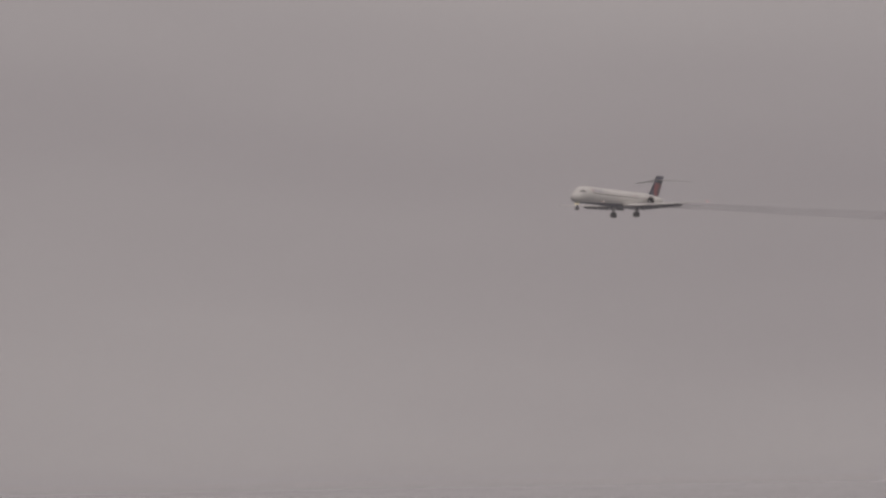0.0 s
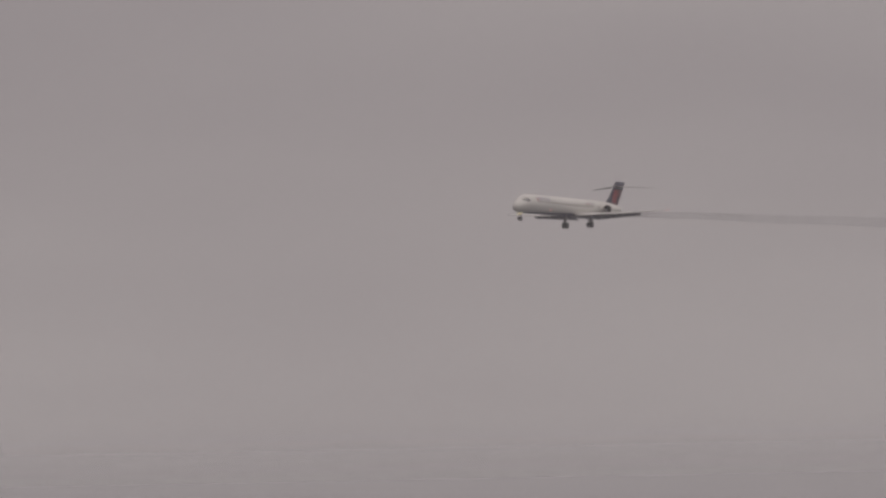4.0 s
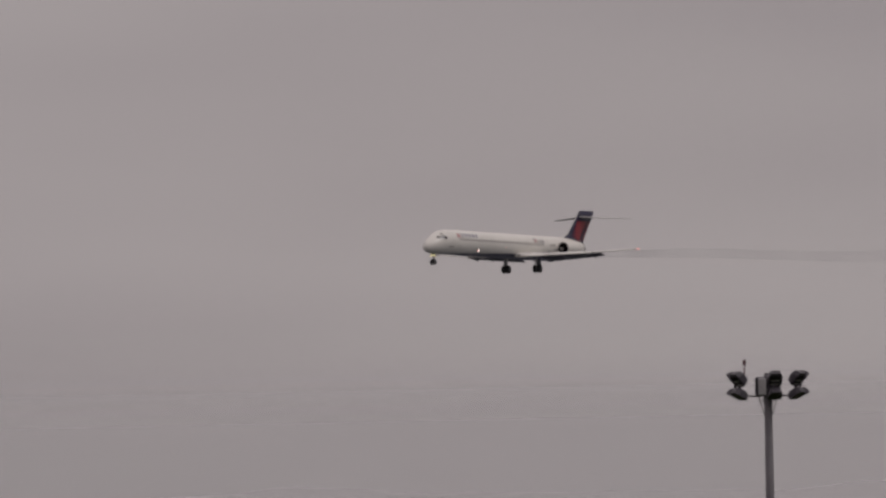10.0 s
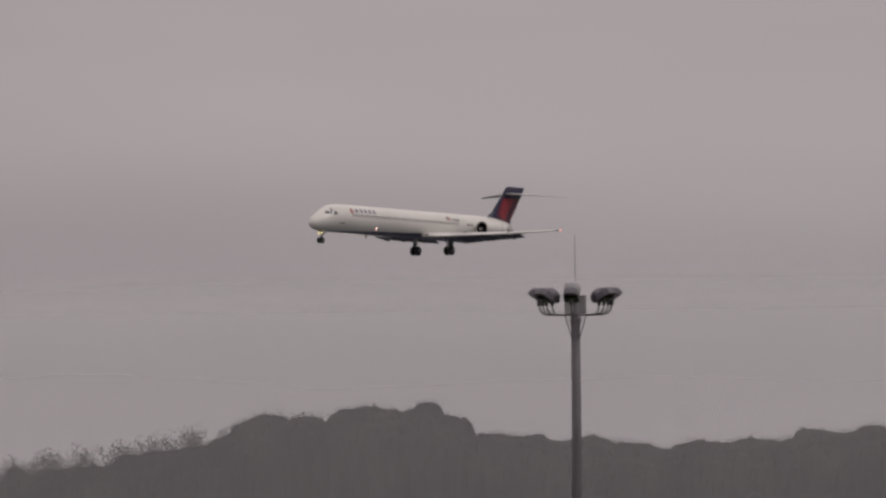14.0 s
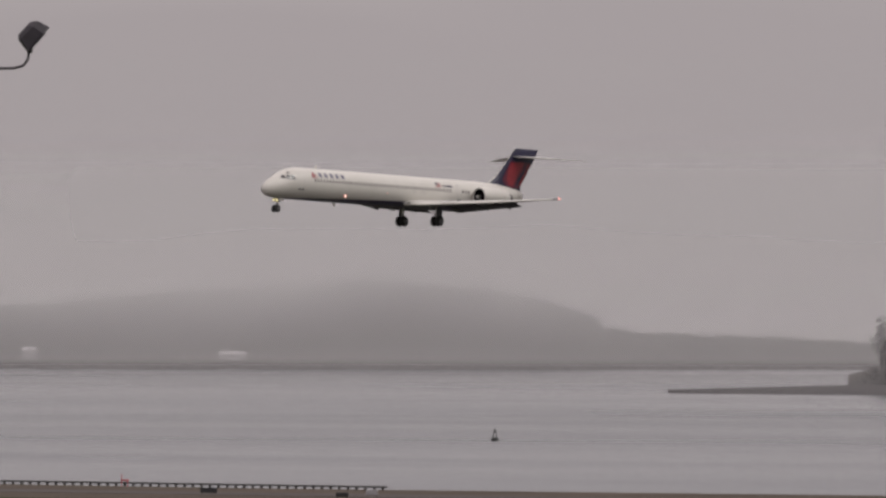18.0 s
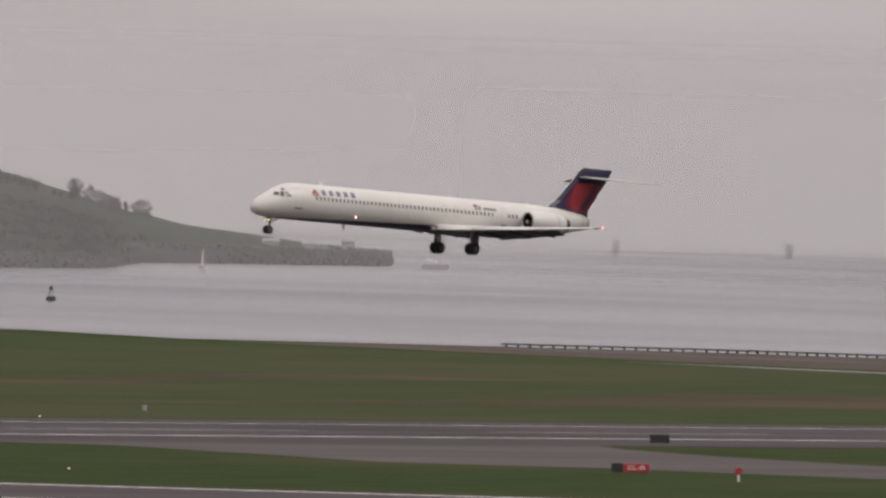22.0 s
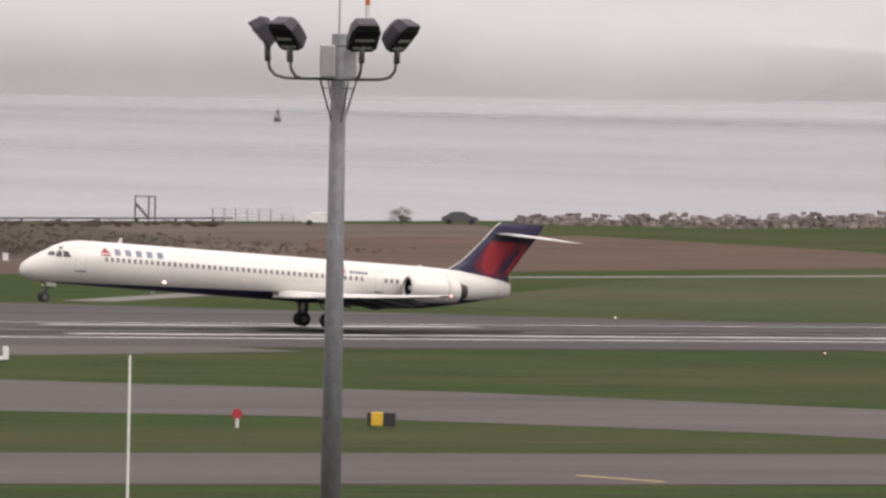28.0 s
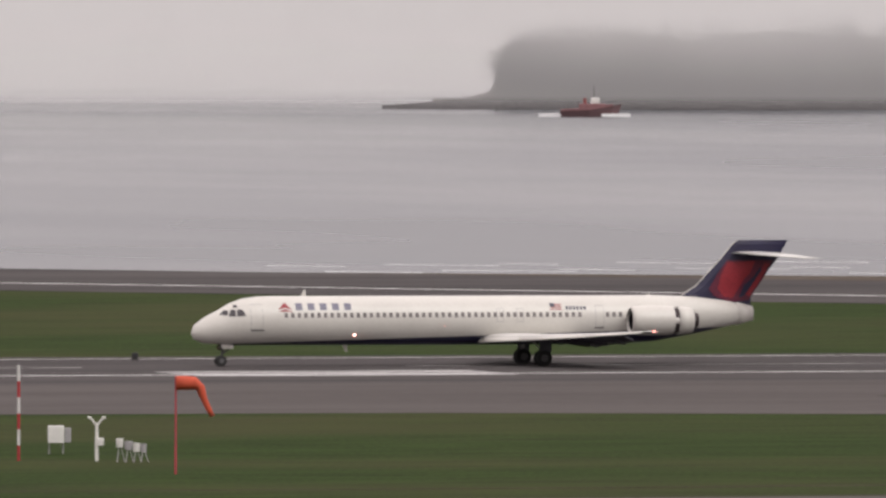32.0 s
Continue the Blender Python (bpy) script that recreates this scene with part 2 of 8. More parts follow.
PIER_STONE = material("weathered pier stone", (0.28, 0.275, 0.28), 0.9, vary=0.25, scale=0.4, fine=3)
BUOY_RED = material("faded red buoy paint", (0.22, 0.06, 0.06), 0.6, vary=0.25, scale=1, fine=8)
BUOY_DARK = material("dark buoy paint", (0.06, 0.065, 0.06), 0.6, vary=0.25, scale=1, fine=8)
GREEN_MARK = material("green day mark", (0.035, 0.06, 0.045), 0.7, vary=0.2)
FOAM = material("white foam", (0.80, 0.80, 0.80), 0.8, vary=0.12, scale=0.6, fine=3)
SIGN_BLACK = material("black sign panel", (0.022, 0.022, 0.024), 0.5, vary=0.25)
SIGN_RED = material("red sign panel", (0.36, 0.028, 0.035), 0.5, vary=0.15)
BOLLARD_YELLOW = material("faded yellow bollard paint", (0.36, 0.33, 0.10), 0.6, vary=0.2)
SIGN_YELLOW = material("yellow sign panel", (0.60, 0.38, 0.03), 0.5, vary=0.15)
SIGN_DARK_YELLOW = material("dirty yellow sign panel", (0.36, 0.22, 0.03), 0.5, vary=0.25)
SIGN_WHITE = material("white sign panel", (0.62, 0.61, 0.60), 0.5, vary=0.1)
SIGN_FADED = material("faded red panel", (0.40, 0.16, 0.15), 0.6, vary=0.2)
SIGN_ORANGE = material("orange panel", (0.50, 0.13, 0.03), 0.6, vary=0.2)
SOCK_ORANGE = material("orange windsock fabric", (0.50, 0.075, 0.035), 0.8, vary=0.15, scale=2, fine=20)
RADAR_RED = material("faded red radar paint", (0.36, 0.085, 0.075), 0.6, vary=0.2, scale=0.5, fine=5)
DARK_GREY = material("dark grey paint", (0.075, 0.075, 0.08), 0.6, vary=0.2)
BROWN_WALL = material("brown-grey wall", (0.20, 0.17, 0.15), 0.9, vary=0.2, scale=0.5, fine=6)
GREY_WALL = material("grey concrete wall", (0.165, 0.145, 0.135), 0.9, vary=0.2, scale=0.4, fine=5)
BLUE_WALL = material("pale blue-grey wall", (0.24, 0.26, 0.31), 0.8, vary=0.15)
BRICK = material("brown brickwork", (0.19, 0.145, 0.125), 0.9, tone2=(0.26, 0.20, 0.175), scale=0.6, fine=7)
CREAM = material("cream canvas", (0.60, 0.56, 0.45), 0.8, vary=0.1)
TANK_RED = material("red tank paint", (0.38, 0.05, 0.065), 0.5, vary=0.15)
TANK_BLUE = material("pale blue tank paint", (0.22, 0.27, 0.42), 0.5, vary=0.12, scale=0.4, fine=5)
CONTAINER_GREEN = material("dark green container paint", (0.016, 0.034, 0.032), 0.6, vary=0.2)
BURNT = material("scorched black steel", (0.020, 0.017, 0.022), 0.7, vary=0.4, scale=0.6, fine=5)
LAMP_POLE = material("purple-grey painted steel", (0.14, 0.125, 0.16), 0.6, vary=0.2)
ROOF_GREY = material("grey roof membrane", (0.19, 0.18, 0.185), 0.85, vary=0.2, scale=0.6, fine=4)
GLOW_SMALL = glow("small lamp", (1.0, 0.84, 0.66), 1.0)
MIST_TONE = (0.80, 0.79, 0.785)


def water_material():
    m = bpy.data.materials.new("harbour water")
    m.use_nodes = True
    n, l = m.node_tree.nodes, m.node_tree.links
    b = n["Principled BSDF"]
    b.inputs["Base Color"].default_value = (0.082, 0.091, 0.101, 1)
    b.inputs["IOR"].default_value = 1.333
    b.inputs["Roughness"].default_value = 0.22
    tc, mp = n.new("ShaderNodeTexCoord"), n.new("ShaderNodeMapping")
    mp.inputs["Rotation"].default_value = (0, 0, radians(35))
    mp.inputs["Scale"].default_value = (1.0, 0.35, 1.0)
    l.new(tc.outputs["Object"], mp.inputs[0])
    rip, calm = n.new("ShaderNodeTexNoise"), n.new("ShaderNodeTexNoise")
    rip.inputs["Scale"].default_value, rip.inputs["Detail"].default_value = 1.6, 3
    calm.inputs["Scale"].default_value, calm.inputs["Detail"].default_value = 0.006, 3
    l.new(mp.outputs[0], rip.inputs["Vector"]), l.new(mp.outputs[0], calm.inputs["Vector"])
    bp = n.new("ShaderNodeBump")
    bp.inputs["Distance"].default_value = 0.22
    l.new(rip.outputs["Fac"], bp.inputs["Height"]), l.new(bp.outputs[0], b.inputs["Normal"])
    # the open channel in the east is ruffled by the wind, the bight in the north lies calm
    place = n.new("ShaderNodeSeparateXYZ")
    l.new(tc.outputs["Object"], place.inputs[0])
    east = n.new("ShaderNodeMath")
    east.operation = "MULTIPLY_ADD"
    east.inputs[1].default_value = -0.85
    l.new(place.outputs[1], east.inputs[0]), l.new(place.outputs[0], east.inputs[2])
    patch = n.new("ShaderNodeMath")
    patch.operation = "MULTIPLY_ADD"
    patch.inputs[1].default_value = 900.0
    l.new(calm.outputs["Fac"], patch.inputs[0]), l.new(east.outputs[0], patch.inputs[2])
    wind = n.new("ShaderNodeMapRange")
    wind.interpolation_type = "SMOOTHSTEP"
    wind.inputs["From Min"].default_value, wind.inputs["From Max"].default_value = -150.0, 650.0
    wind.inputs["To Min"].default_value, wind.inputs["To Max"].default_value = 0.14, 0.95
    l.new(patch.outputs[0], wind.inputs[0]), l.new(wind.outputs[0], bp.inputs["Strength"])
    rng = n.new("ShaderNodeMapRange")
    rng.inputs["From Min"].default_value, rng.inputs["From Max"].default_value = 0.35, 0.65
    rng.inputs["To Min"].default_value, rng.inputs["To Max"].default_value = 0.16, 0.28
    l.new(calm.outputs["Fac"], rng.inputs[0]), l.new(rng.outputs[0], b.inputs["Roughness"])
    return m


WATER = water_material()


def belly_material():
    """White fuselage paint over a navy belly, parted by a line that rises towards the tail."""
    m = WHITE_PAINT.copy()
    m.name = "fuselage livery paint"
    n, l = m.node_tree.nodes, m.node_tree.links
    b = n["Principled BSDF"]
    old = b.inputs["Base Color"].links[0].from_socket
    tc, s = n.new("ShaderNodeTexCoord"), n.new("ShaderNodeSeparateXYZ")
    l.new(tc.outputs["Object"], s.inputs[0])
    rise = n.new("ShaderNodeMath")
    rise.operation = "MULTIPLY_ADD"
    rise.inputs[1].default_value, rise.inputs[2].default_value = -0.030, 0.0
    l.new(s.outputs[0], rise.inputs[0])
    total = n.new("ShaderNodeMath")
    l.new(s.outputs[2], total.inputs[0]), l.new(rise.outputs[0], total.inputs[1])
    step = n.new("ShaderNodeMath")
    step.operation = "LESS_THAN"
    step.inputs[1].default_value = 2.27
    l.new(total.outputs[0], step.inputs[0])
    mix = n.new("ShaderNodeMix")
    mix.data_type = "RGBA"
    mix.inputs["B"].default_value = (0.016, 0.015, 0.050, 1)
    l.new(step.outputs[0], mix.inputs["Factor"]), l.new(old, mix.inputs["A"]), l.new(mix.outputs["Result"], b.inputs["Base Color"])
    return m


LIVERY = belly_material()


# ---- mesh helpers ----
def mesh_of(name, bm, mat, smooth=False):
    me = bpy.data.meshes.new(name)
    bm.to_mesh(me)
    bm.free()
    me.materials.append(mat)
    if smooth:
        for p in me.polygons:
            p.use_smooth = True
    return me


def part(name, bm, mat, parent=None, label="", smooth=False):
    ob = new(name, mesh_of(name, bm, mat, smooth))
    ob.parent = parent
    if label:
        tagged(ob, label)
    return ob


def thing(name, label, category, x=0, y=0, z=0, rz=0, group="", kind=""):
    ob = new(name)
    ob.matrix_basis = pose(x, y, z, 0, 0, rz)
    ob.empty_display_size = 0.5
    return tagged(ob, label, category, group, kind)


def box(bm, cx, cy, cz, sx, sy, sz, bevel=0.0, turn=None):
    r = bmesh.ops.create_cube(bm, size=1.0)
    vs = r["verts"]
    for v in vs:
        v.co = Vector((v.co.x * sx, v.co.y * sy, v.co.z * sz))
    if bevel:
        es = list({e for v in vs for e in v.link_edges})
        r = bmesh.ops.bevel(bm, geom=es, offset=bevel, segments=1, affect="EDGES")
        vs = list({v for f in r["faces"] for v in f.verts} | {v for v in vs if v.is_valid})
    for v in vs:
        v.co = (turn @ v.co if turn else v.co) + Vector((cx, cy, cz))
    return vs


def tube(bm, p0, p1, r0, r1=None, n=10, caps=True):
    p0, p1 = Vector(p0), Vector(p1)
    r1 = r0 if r1 is None else r1
    q = (p1 - p0).to_track_quat("Z", "Y")
    rings = []
    for p, r in ((p0, r0), (p1, r1)):
        rings.append([bm.verts.new(p + q @ Vector((r * math.cos(2 * math.pi * k / n), r * math.sin(2 * math.pi * k / n), 0))) for k in range(n)])
    for k in range(n):
        bm.faces.new((rings[0][k], rings[0][(k + 1) % n], rings[1][(k + 1) % n], rings[1][k]))
    if caps:
        bm.faces.new(rings[0][::-1]), bm.faces.new(rings[1])


def loft(bm, rings, close=True):
    """Skin a list of rings of points."""
    made = [[bm.verts.new(p) for p in r] for r in rings]
    n = len(made[0])
    for a, b in zip(made, made[1:]):
        for k in range(n):
            bm.faces.new((a[k], a[(k + 1) % n], b[(k + 1) % n], b[k]))
    if close:
        bm.faces.new(made[0][::-1]), bm.faces.new(made[-1])


def bent(bm, pts, r, n=7):
    """A round bar along a bent line."""
    pts = [Vector(p) for p in pts]
    rings = []
    for i, p in enumerate(pts):
        d = (pts[min(i + 1, len(pts) - 1)] - pts[max(i - 1, 0)]).normalized()
        q = d.to_track_quat("Z", "Y")
        rings.append([p + q @ Vector((r * math.cos(2 * math.pi * k / n), r * math.sin(2 * math.pi * k / n), 0)) for k in range(n)])
    loft(bm, rings)


def slab(bm, outline, z0, z1):
    lo = [bm.verts.new((x, y, z0)) for x, y in outline]
    hi = [bm.verts.new((x, y, z1)) for x, y in outline]
    n = len(outline)
    bm.faces.new(hi), bm.faces.new(lo[::-1])
    for k in range(n):
        bm.faces.new((lo[k], lo[(k + 1) % n], hi[(k + 1) % n], hi[k]))
    bmesh.ops.recalc_face_normals(bm, faces=bm.faces)


def strip_outline(x0, y0, x1, y1, half):
    d = Vector((x1 - x0, y1 - y0)).normalized() * half
    return [(x0 - d.y, y0 + d.x), (x0 + d.y, y0 - d.x), (x1 + d.y, y1 - d.x), (x1 - d.y, y1 + d.x)]


def flat(name, outlines, mat, z0, z1, label, category):
    bm = bmesh.new()
    for o in outlines:
        slab(bm, o, z0, z1)
    return tagged(part(name, bm, mat), label, category, kind="structure")


def polar(az, r):
    return r * math.sin(radians(az)), r * math.cos(radians(az))


# ---- water, airfield, runways ----
bm = bmesh.new()
bmesh.ops.create_grid(bm, x_segments=2, y_segments=2, size=6000)
water = part("water", bm, WATER)
water.location = (1500, 1500, -0.5)
tagged(water, "grey calm harbour water with faint ripple bands", "water", kind="structure")

SHORE = [(1500, -700), (1488, 1100), (1478, 1240), (1492, 1354), (1500, 1450), (1482, 1510), (1462, 1535), (1432, 1560), (1450, 1610), (1440, 1660), (1405, 1745),
         (1372, 1820), (1330, 1850), (1270, 1840), (1180, 1800), (1100, 1725), (1030, 1668), (940, 1610), (856, 1572), (744, 1530), (690, 1508), (610, 1490),
         (560, 1440), (535, 1385), (505, 1362), (440, 1402), (366, 1443), (250, 1490), (0, 1540), (-700, 1560), (-700, -700)]
flat("ground", [SHORE], GRASS, -1.2, 0.0, "green mown airfield grass on level land", "ground")
flat("runway", [strip_outline(1420, 1083, -500, 1083, 41)], RUNWAY, -0.3, 0.03, "dark streaked asphalt runway with worn tyre marks", "runway")
R27 = (752.5, 946.6, radians(131))


def along27(s, off=0.0):
    c, k = math.cos(R27[2]), math.sin(R27[2])
    return R27[0] + s * c + off * k, R27[1] + s * k - off * c


flat("runway_2", [strip_outline(*along27(-420), *along27(640), 42)], RUNWAY, -0.3, 0.034, "crossing asphalt runway, grey and worn", "runway")
flat("taxiway_2", [strip_outline(900, 788, -400, 788, 24)], ASPHALT, -0.3, 0.022, "grey asphalt taxiway across mown grass", "taxiway")
flat("taxiway_3", [[(575, 800), (553, 837), (540, 873), (519, 932), (495, 955), (430, 963), (370, 972), (320, 1000), (285, 1022), (100, 1050), (100, 982), (274, 972), (306, 962), (354, 932), (411, 918), (440, 900), (478, 880), (495, 850), (505, 800)]],
     ASPHALT, -0.3, 0.024, "curving grey taxiway between taxiway and runway", "taxiway")
flat("taxiway_4", [[(630, 800), (642, 837), (664, 893), (690, 930), (752, 880), (722, 840), (712, 800)]], ASPHALT, -0.3, 0.018, "short paved link to the crossing runway", "taxiway")
flat("concrete_patch", [[(672, 858), (690, 878), (712, 868), (700, 832), (684, 834)]], WORN_CONCRETE, -0.3, 0.040, "pale concrete patch in the pavement", "pavement")
flat("runway_stub", [strip_outline(1240, 1148, 1290, 1190, 1.5)], ASPHALT, -0.3, 0.012, "pale paved stub in the grass", "pavement")
MEADOW = turf("rough meadow grass", (0.018, 0.029, 0.009), (0.050, 0.066, 0.021), (0.068, 0.059, 0.036), 0.012, 0.2, 2.5, 0.75)
flat("runway_shoulder", [[(560, 1043), (430, 1020), (-100, 1016), (-100, 1043)]], ASPHALT, -0.3, 0.026, "grey paved shoulder beside the runway", "runway")
flat("runway_link", [[(395, 1030), (405, 1020), (418, 1003), (425, 992), (429, 976), (426, 961), (434, 948), (500, 950), (496, 958), (489, 970), (481, 980), (470, 992), (472, 1006), (479, 1016), (500, 1017), (523, 1013), (560, 1030), (560, 1043), (395, 1043)]], ASPHALT, -0.3, 0.029, "grey paved link between runway and taxiway", "taxiway")
flat("taxiway_fillet", [[(326, 1020), (314, 1003), (280, 1012), (100, 1040), (100, 1020)]], ASPHALT, -0.3, 0.020, "grey paved fillet where the taxiway joins", "taxiway")
flat("runway_exit", [[(930, 1044), (940, 1033), (934, 1006), (928, 986), (941, 972), (947, 943), (960, 900), (995, 930), (985, 982), (992, 1010), (1000, 1030), (1010, 1044)]], ASPHALT, -0.3, 0.019, "grey paved exit leaving the runway", "taxiway")
flat("pale_shore_strip", [[polar(44.15, 2003), polar(44.9, 1974), polar(45.6, 1947), polar(46.7, 1890), polar(47.6, 1856), polar(47.6, 1849), polar(46.7, 1879), polar(45.6, 1936), polar(44.9, 1966), polar(44.25, 1998)]], PALE_STRIP, -0.3, 0.048, "pale concrete strip behind the sea wall", "pavement")
WORN_TURF = turf("worn brown turf", (0.030, 0.028, 0.014), (0.060, 0.055, 0.028), (0.085, 0.062, 0.045), 0.03, 0.2, 2.5, 0.9)
flat("worn_turf", [[(1060, 1196), (1143, 1214), (1201, 1240), (1235, 1262), (1280, 1250), (1330, 1215), (1320, 1188), (1262, 1180), (1216, 1196), (1150, 1190)], [(1080, 1290), (1150, 1300), (1240, 1340), (1300, 1330), (1240, 1312), (1160, 1280)], [(790, 1160), (838, 1189), (894, 1222), (967, 1228), (1010, 1214), (930, 1190), (905, 1180), (851, 1158)]], WORN_TURF, -0.3, 0.009, "brown worn turf beyond the runway", "ground")
flat("rough_meadow", [[(1390, 1128), (660, 1128), (650, 1180), (740, 1290), (870, 1440), (960, 1600), (1040, 1655), (1110, 1715), (1190, 1785), (1280, 1825), (1360, 1800), (1400, 1700), (1425, 1600), (1395, 1400)]],
     MEADOW, -0.3, 0.006, "rough olive meadow beyond the runway", "ground")
flat("bare_ground", [[(600, 1262), (640, 1270), (690, 1296), (730, 1318), (800, 1400), (870, 1560), (744, 1522), (690, 1500), (612, 1480), (565, 1430), (545, 1385), (560, 1290)]], DIRT, -0.3, 0.014, "brown bare earth and dead weeds near the shore", "ground")
BRUSH_FLOOR = turf("brush floor", (0.046, 0.040, 0.031), (0.066, 0.058, 0.045), (0.074, 0.060, 0.047), 0.03, 0.2, 2.0, 0.6)
flat("brush_floor", [[(584, 1334), (640, 1322), (690, 1338), (735, 1385), (775, 1450), (800, 1520), (812, 1540), (744, 1520), (690, 1498), (612, 1478), (566, 1430), (552, 1392)]], BRUSH_FLOOR, -0.3, 0.020, "dark leaf litter and weeds under the brush", "ground")
EARTH = material("reddish turned earth", (0.055, 0.041, 0.031), 0.95, tone2=(0.105, 0.070, 0.052), scale=0.1, fine=1.2, stretch=(0.5, 1, 1), spec=0.05)
flat("turned_earth", [[(640, 1278), (668, 1288), (684, 1290), (720, 1305), (800, 1345), (840, 1420), (850, 1500), (800, 1470), (760, 1400), (720, 1350), (690, 1328), (662, 1306)]], EARTH, -0.3, 0.017, "reddish turned earth on the field", "ground")
PATH = [(1240, 1604), (1185, 1560), (1120, 1480), (1054, 1432), (985, 1412), (892, 1345), (800, 1316), (716, 1285), (622, 1182)]
flat("service_road", [strip_outline(*a, *b, 2.1) for a, b in zip(PATH, PATH[1:])], WORN_CONCRETE, -0.3, 0.045, "pale narrow service road across the grass", "road")
PAD = [(937, 1403), (1044, 1553), (1052, 1546), (934, 1384), (922, 1358), (896, 1322), (876, 1308), (868, 1316), (893, 1346)]
flat("shore_mud", [[(535, 1384), (505, 1361), (440, 1401), (366, 1442), (250, 1489), (60, 1526), (60, 1470), (250, 1440), (330, 1405), (400, 1368), (450, 1330), (505, 1300), (545, 1300)]], DIRT, -0.3, 0.008, "brown mud and dead grass along the shore", "ground")
flat("service_pad", [PAD], WORN_CONCRETE, -0.3, 0.043, "pale paved pad beside the service road", "pavement")
RING_ROAD = [(880, 1374), (905, 1387), (927, 1393), (920, 1375), (902, 1347), (883, 1322), (858, 1299), (820, 1282)]
flat("loop_road", [strip_outline(*a, *b, 1.6) for a, b in zip(RING_ROAD, RING_ROAD[1:])], WORN_CONCRETE, -0.3, 0.041, "narrow pale loop road in the grass", "road")
flat("gravel_margin", [[(1400, 1130), (1487, 1130), (1477, 1240), (1491, 1354), (1498, 1450), (1481, 1508), (1456, 1530), (1425, 1545), (1405, 1400)]], DIRT, -0.3, 0.010, "brown gravel margin behind the sea wall", "ground")
flat("shore_road", [strip_outline(1440, 1150, 1450, 1520, 9)], ASPHALT, -0.3, 0.042, "pale perimeter road along the sea wall", "road")
rv = random.Random(8)
VERGE = turf("worn verge", (0.024, 0.022, 0.014), (0.052, 0.048, 0.030), (0.060, 0.050, 0.038), 0.1, 0.4, 3.0, 0.8)
for y, half in ((763.0, 1.6), (813.0, 1.3), (1040.5, 2.6), (1125.5, 2.4), (748.0, 0.5), (829.0, 0.6)):
    xs = [-300 + 12 * k for k in range(116)]
    outline = [(x, y - half * rv.uniform(0.3, 1.3)) for x in xs] + [(x, y + half * rv.uniform(0.3, 1.3)) for x in reversed(xs)]
    flat("verge", [outline], VERGE, -0.3, 0.013, "worn brown grass verge beside the pavement", "ground")
flat("far_verge", [[(-300, 1117), (470, 1117), (515, 1117), (538, 1130), (528, 1137), (499, 1138), (489, 1149), (440, 1160), (-300, 1200)]], GRASS, -0.3, 0.038, "mown grass strip beyond the runway", "ground")
# painted marks
for y, w in ((1066, 0.5), (1111, 0.25)):
    flat("edge_line", [strip_outline(1400, y, -400, y, w)], LINE_WHITE, 0.03, 0.036, "white runway edge line", "marking")
flat("centre_line", [strip_outline(1380 - 61 * k, 1087.5, 1343 - 61 * k, 1087.5, 0.38) for k in range(28)], WORN_WHITE, 0.03, 0.036, "broken white runway centre line", "marking")
flat("touchdown_mark", [strip_outline(565, 1076.5, 640, 1076.5, 1.3), strip_outline(577, 1104, 616, 1104, 1.2), strip_outline(541, 1100.5, 552, 1100.5, 0.8)], BAR_WHITE, 0.03, 0.037, "bright white touchdown bars on the runway", "marking")
for x0, x1, rows, mat in ((748, 783, (1080, 1084, 1088, 1092), BAR_WHITE), (430, 453, (1072, 1076, 1081, 1095, 1099, 1103), WORN_WHITE), (284, 307, (1063.5, 1067, 1070.5, 1074), BAR_WHITE)):
    flat("touchdown_mark", [strip_outline(x0, yy, x1, yy, 0.95) for yy in rows], mat, 0.03, 0.037, "white touchdown bars on the runway", "marking")
for k in range(14):
    yy = 1068 + 2.75 * k
    flat("threshold_bar", [strip_outline(878 + 0.5 * (k % 3), yy, 930 + 0.7 * (k % 4), yy, 0.78)], BAR_WHITE, 0.03, 0.037, "white painted threshold bar, scuffed by tyres", "marking")
LEAD = [(939, 1107), (941, 1097), (940, 1086), (937, 1075), (935, 1067)]
flat("threshold_line", [strip_outline(*a, *b, 0.6) for a, b in zip(LEAD, LEAD[1:])], LINE_WHITE, 0.03, 0.039, "white line across the runway by the bars", "marking")
flat("tyre_marks", [strip_outline(x, 1080 + (k % 5) * 3.4, x + 190, 1080 + (k % 5) * 3.4 + 0.8, 0.55) for k, x in enumerate((300, 380, 420, 505, 560, 610, 470, 700, 760, 820, 880, 930))], RUBBER_MARK, 0.03, 0.034, "dark rubber streaks on the runway", "marking")
for off, s0, s1 in ((-10, -400, 165), (37, -400, 165), (-15, 345, 620)):
    flat("edge_line", [strip_outline(*along27(s0, off), *along27(s1, off), 0.7)], LINE_WHITE, 0.034, 0.041, "white edge line of the crossing runway", "marking")
flat("touchdown_mark", [strip_outline(*along27(29, o), *along27(55, o), 0.6) for o in (-4, -2, 0, 2, 23, 26)], LINE_WHITE, 0.034, 0.042, "white touchdown bars on the crossing runway", "marking")
flat("touchdown_mark", [strip_outline(*along27(-68, o), *along27(-46, o), 0.65) for o in (8, 11, 14, -20, -23)], LINE_WHITE, 0.034, 0.042, "white touchdown bars on the crossing runway", "marking")
for x in (246, 274, 300, 331, 387, 440):
    flat("guide_mark", [strip_outline(x, 776.5, x, 767.0, 0.28)], LINE_YELLOW, 0.02, 0.029, "short yellow taxi guide mark", "marking")
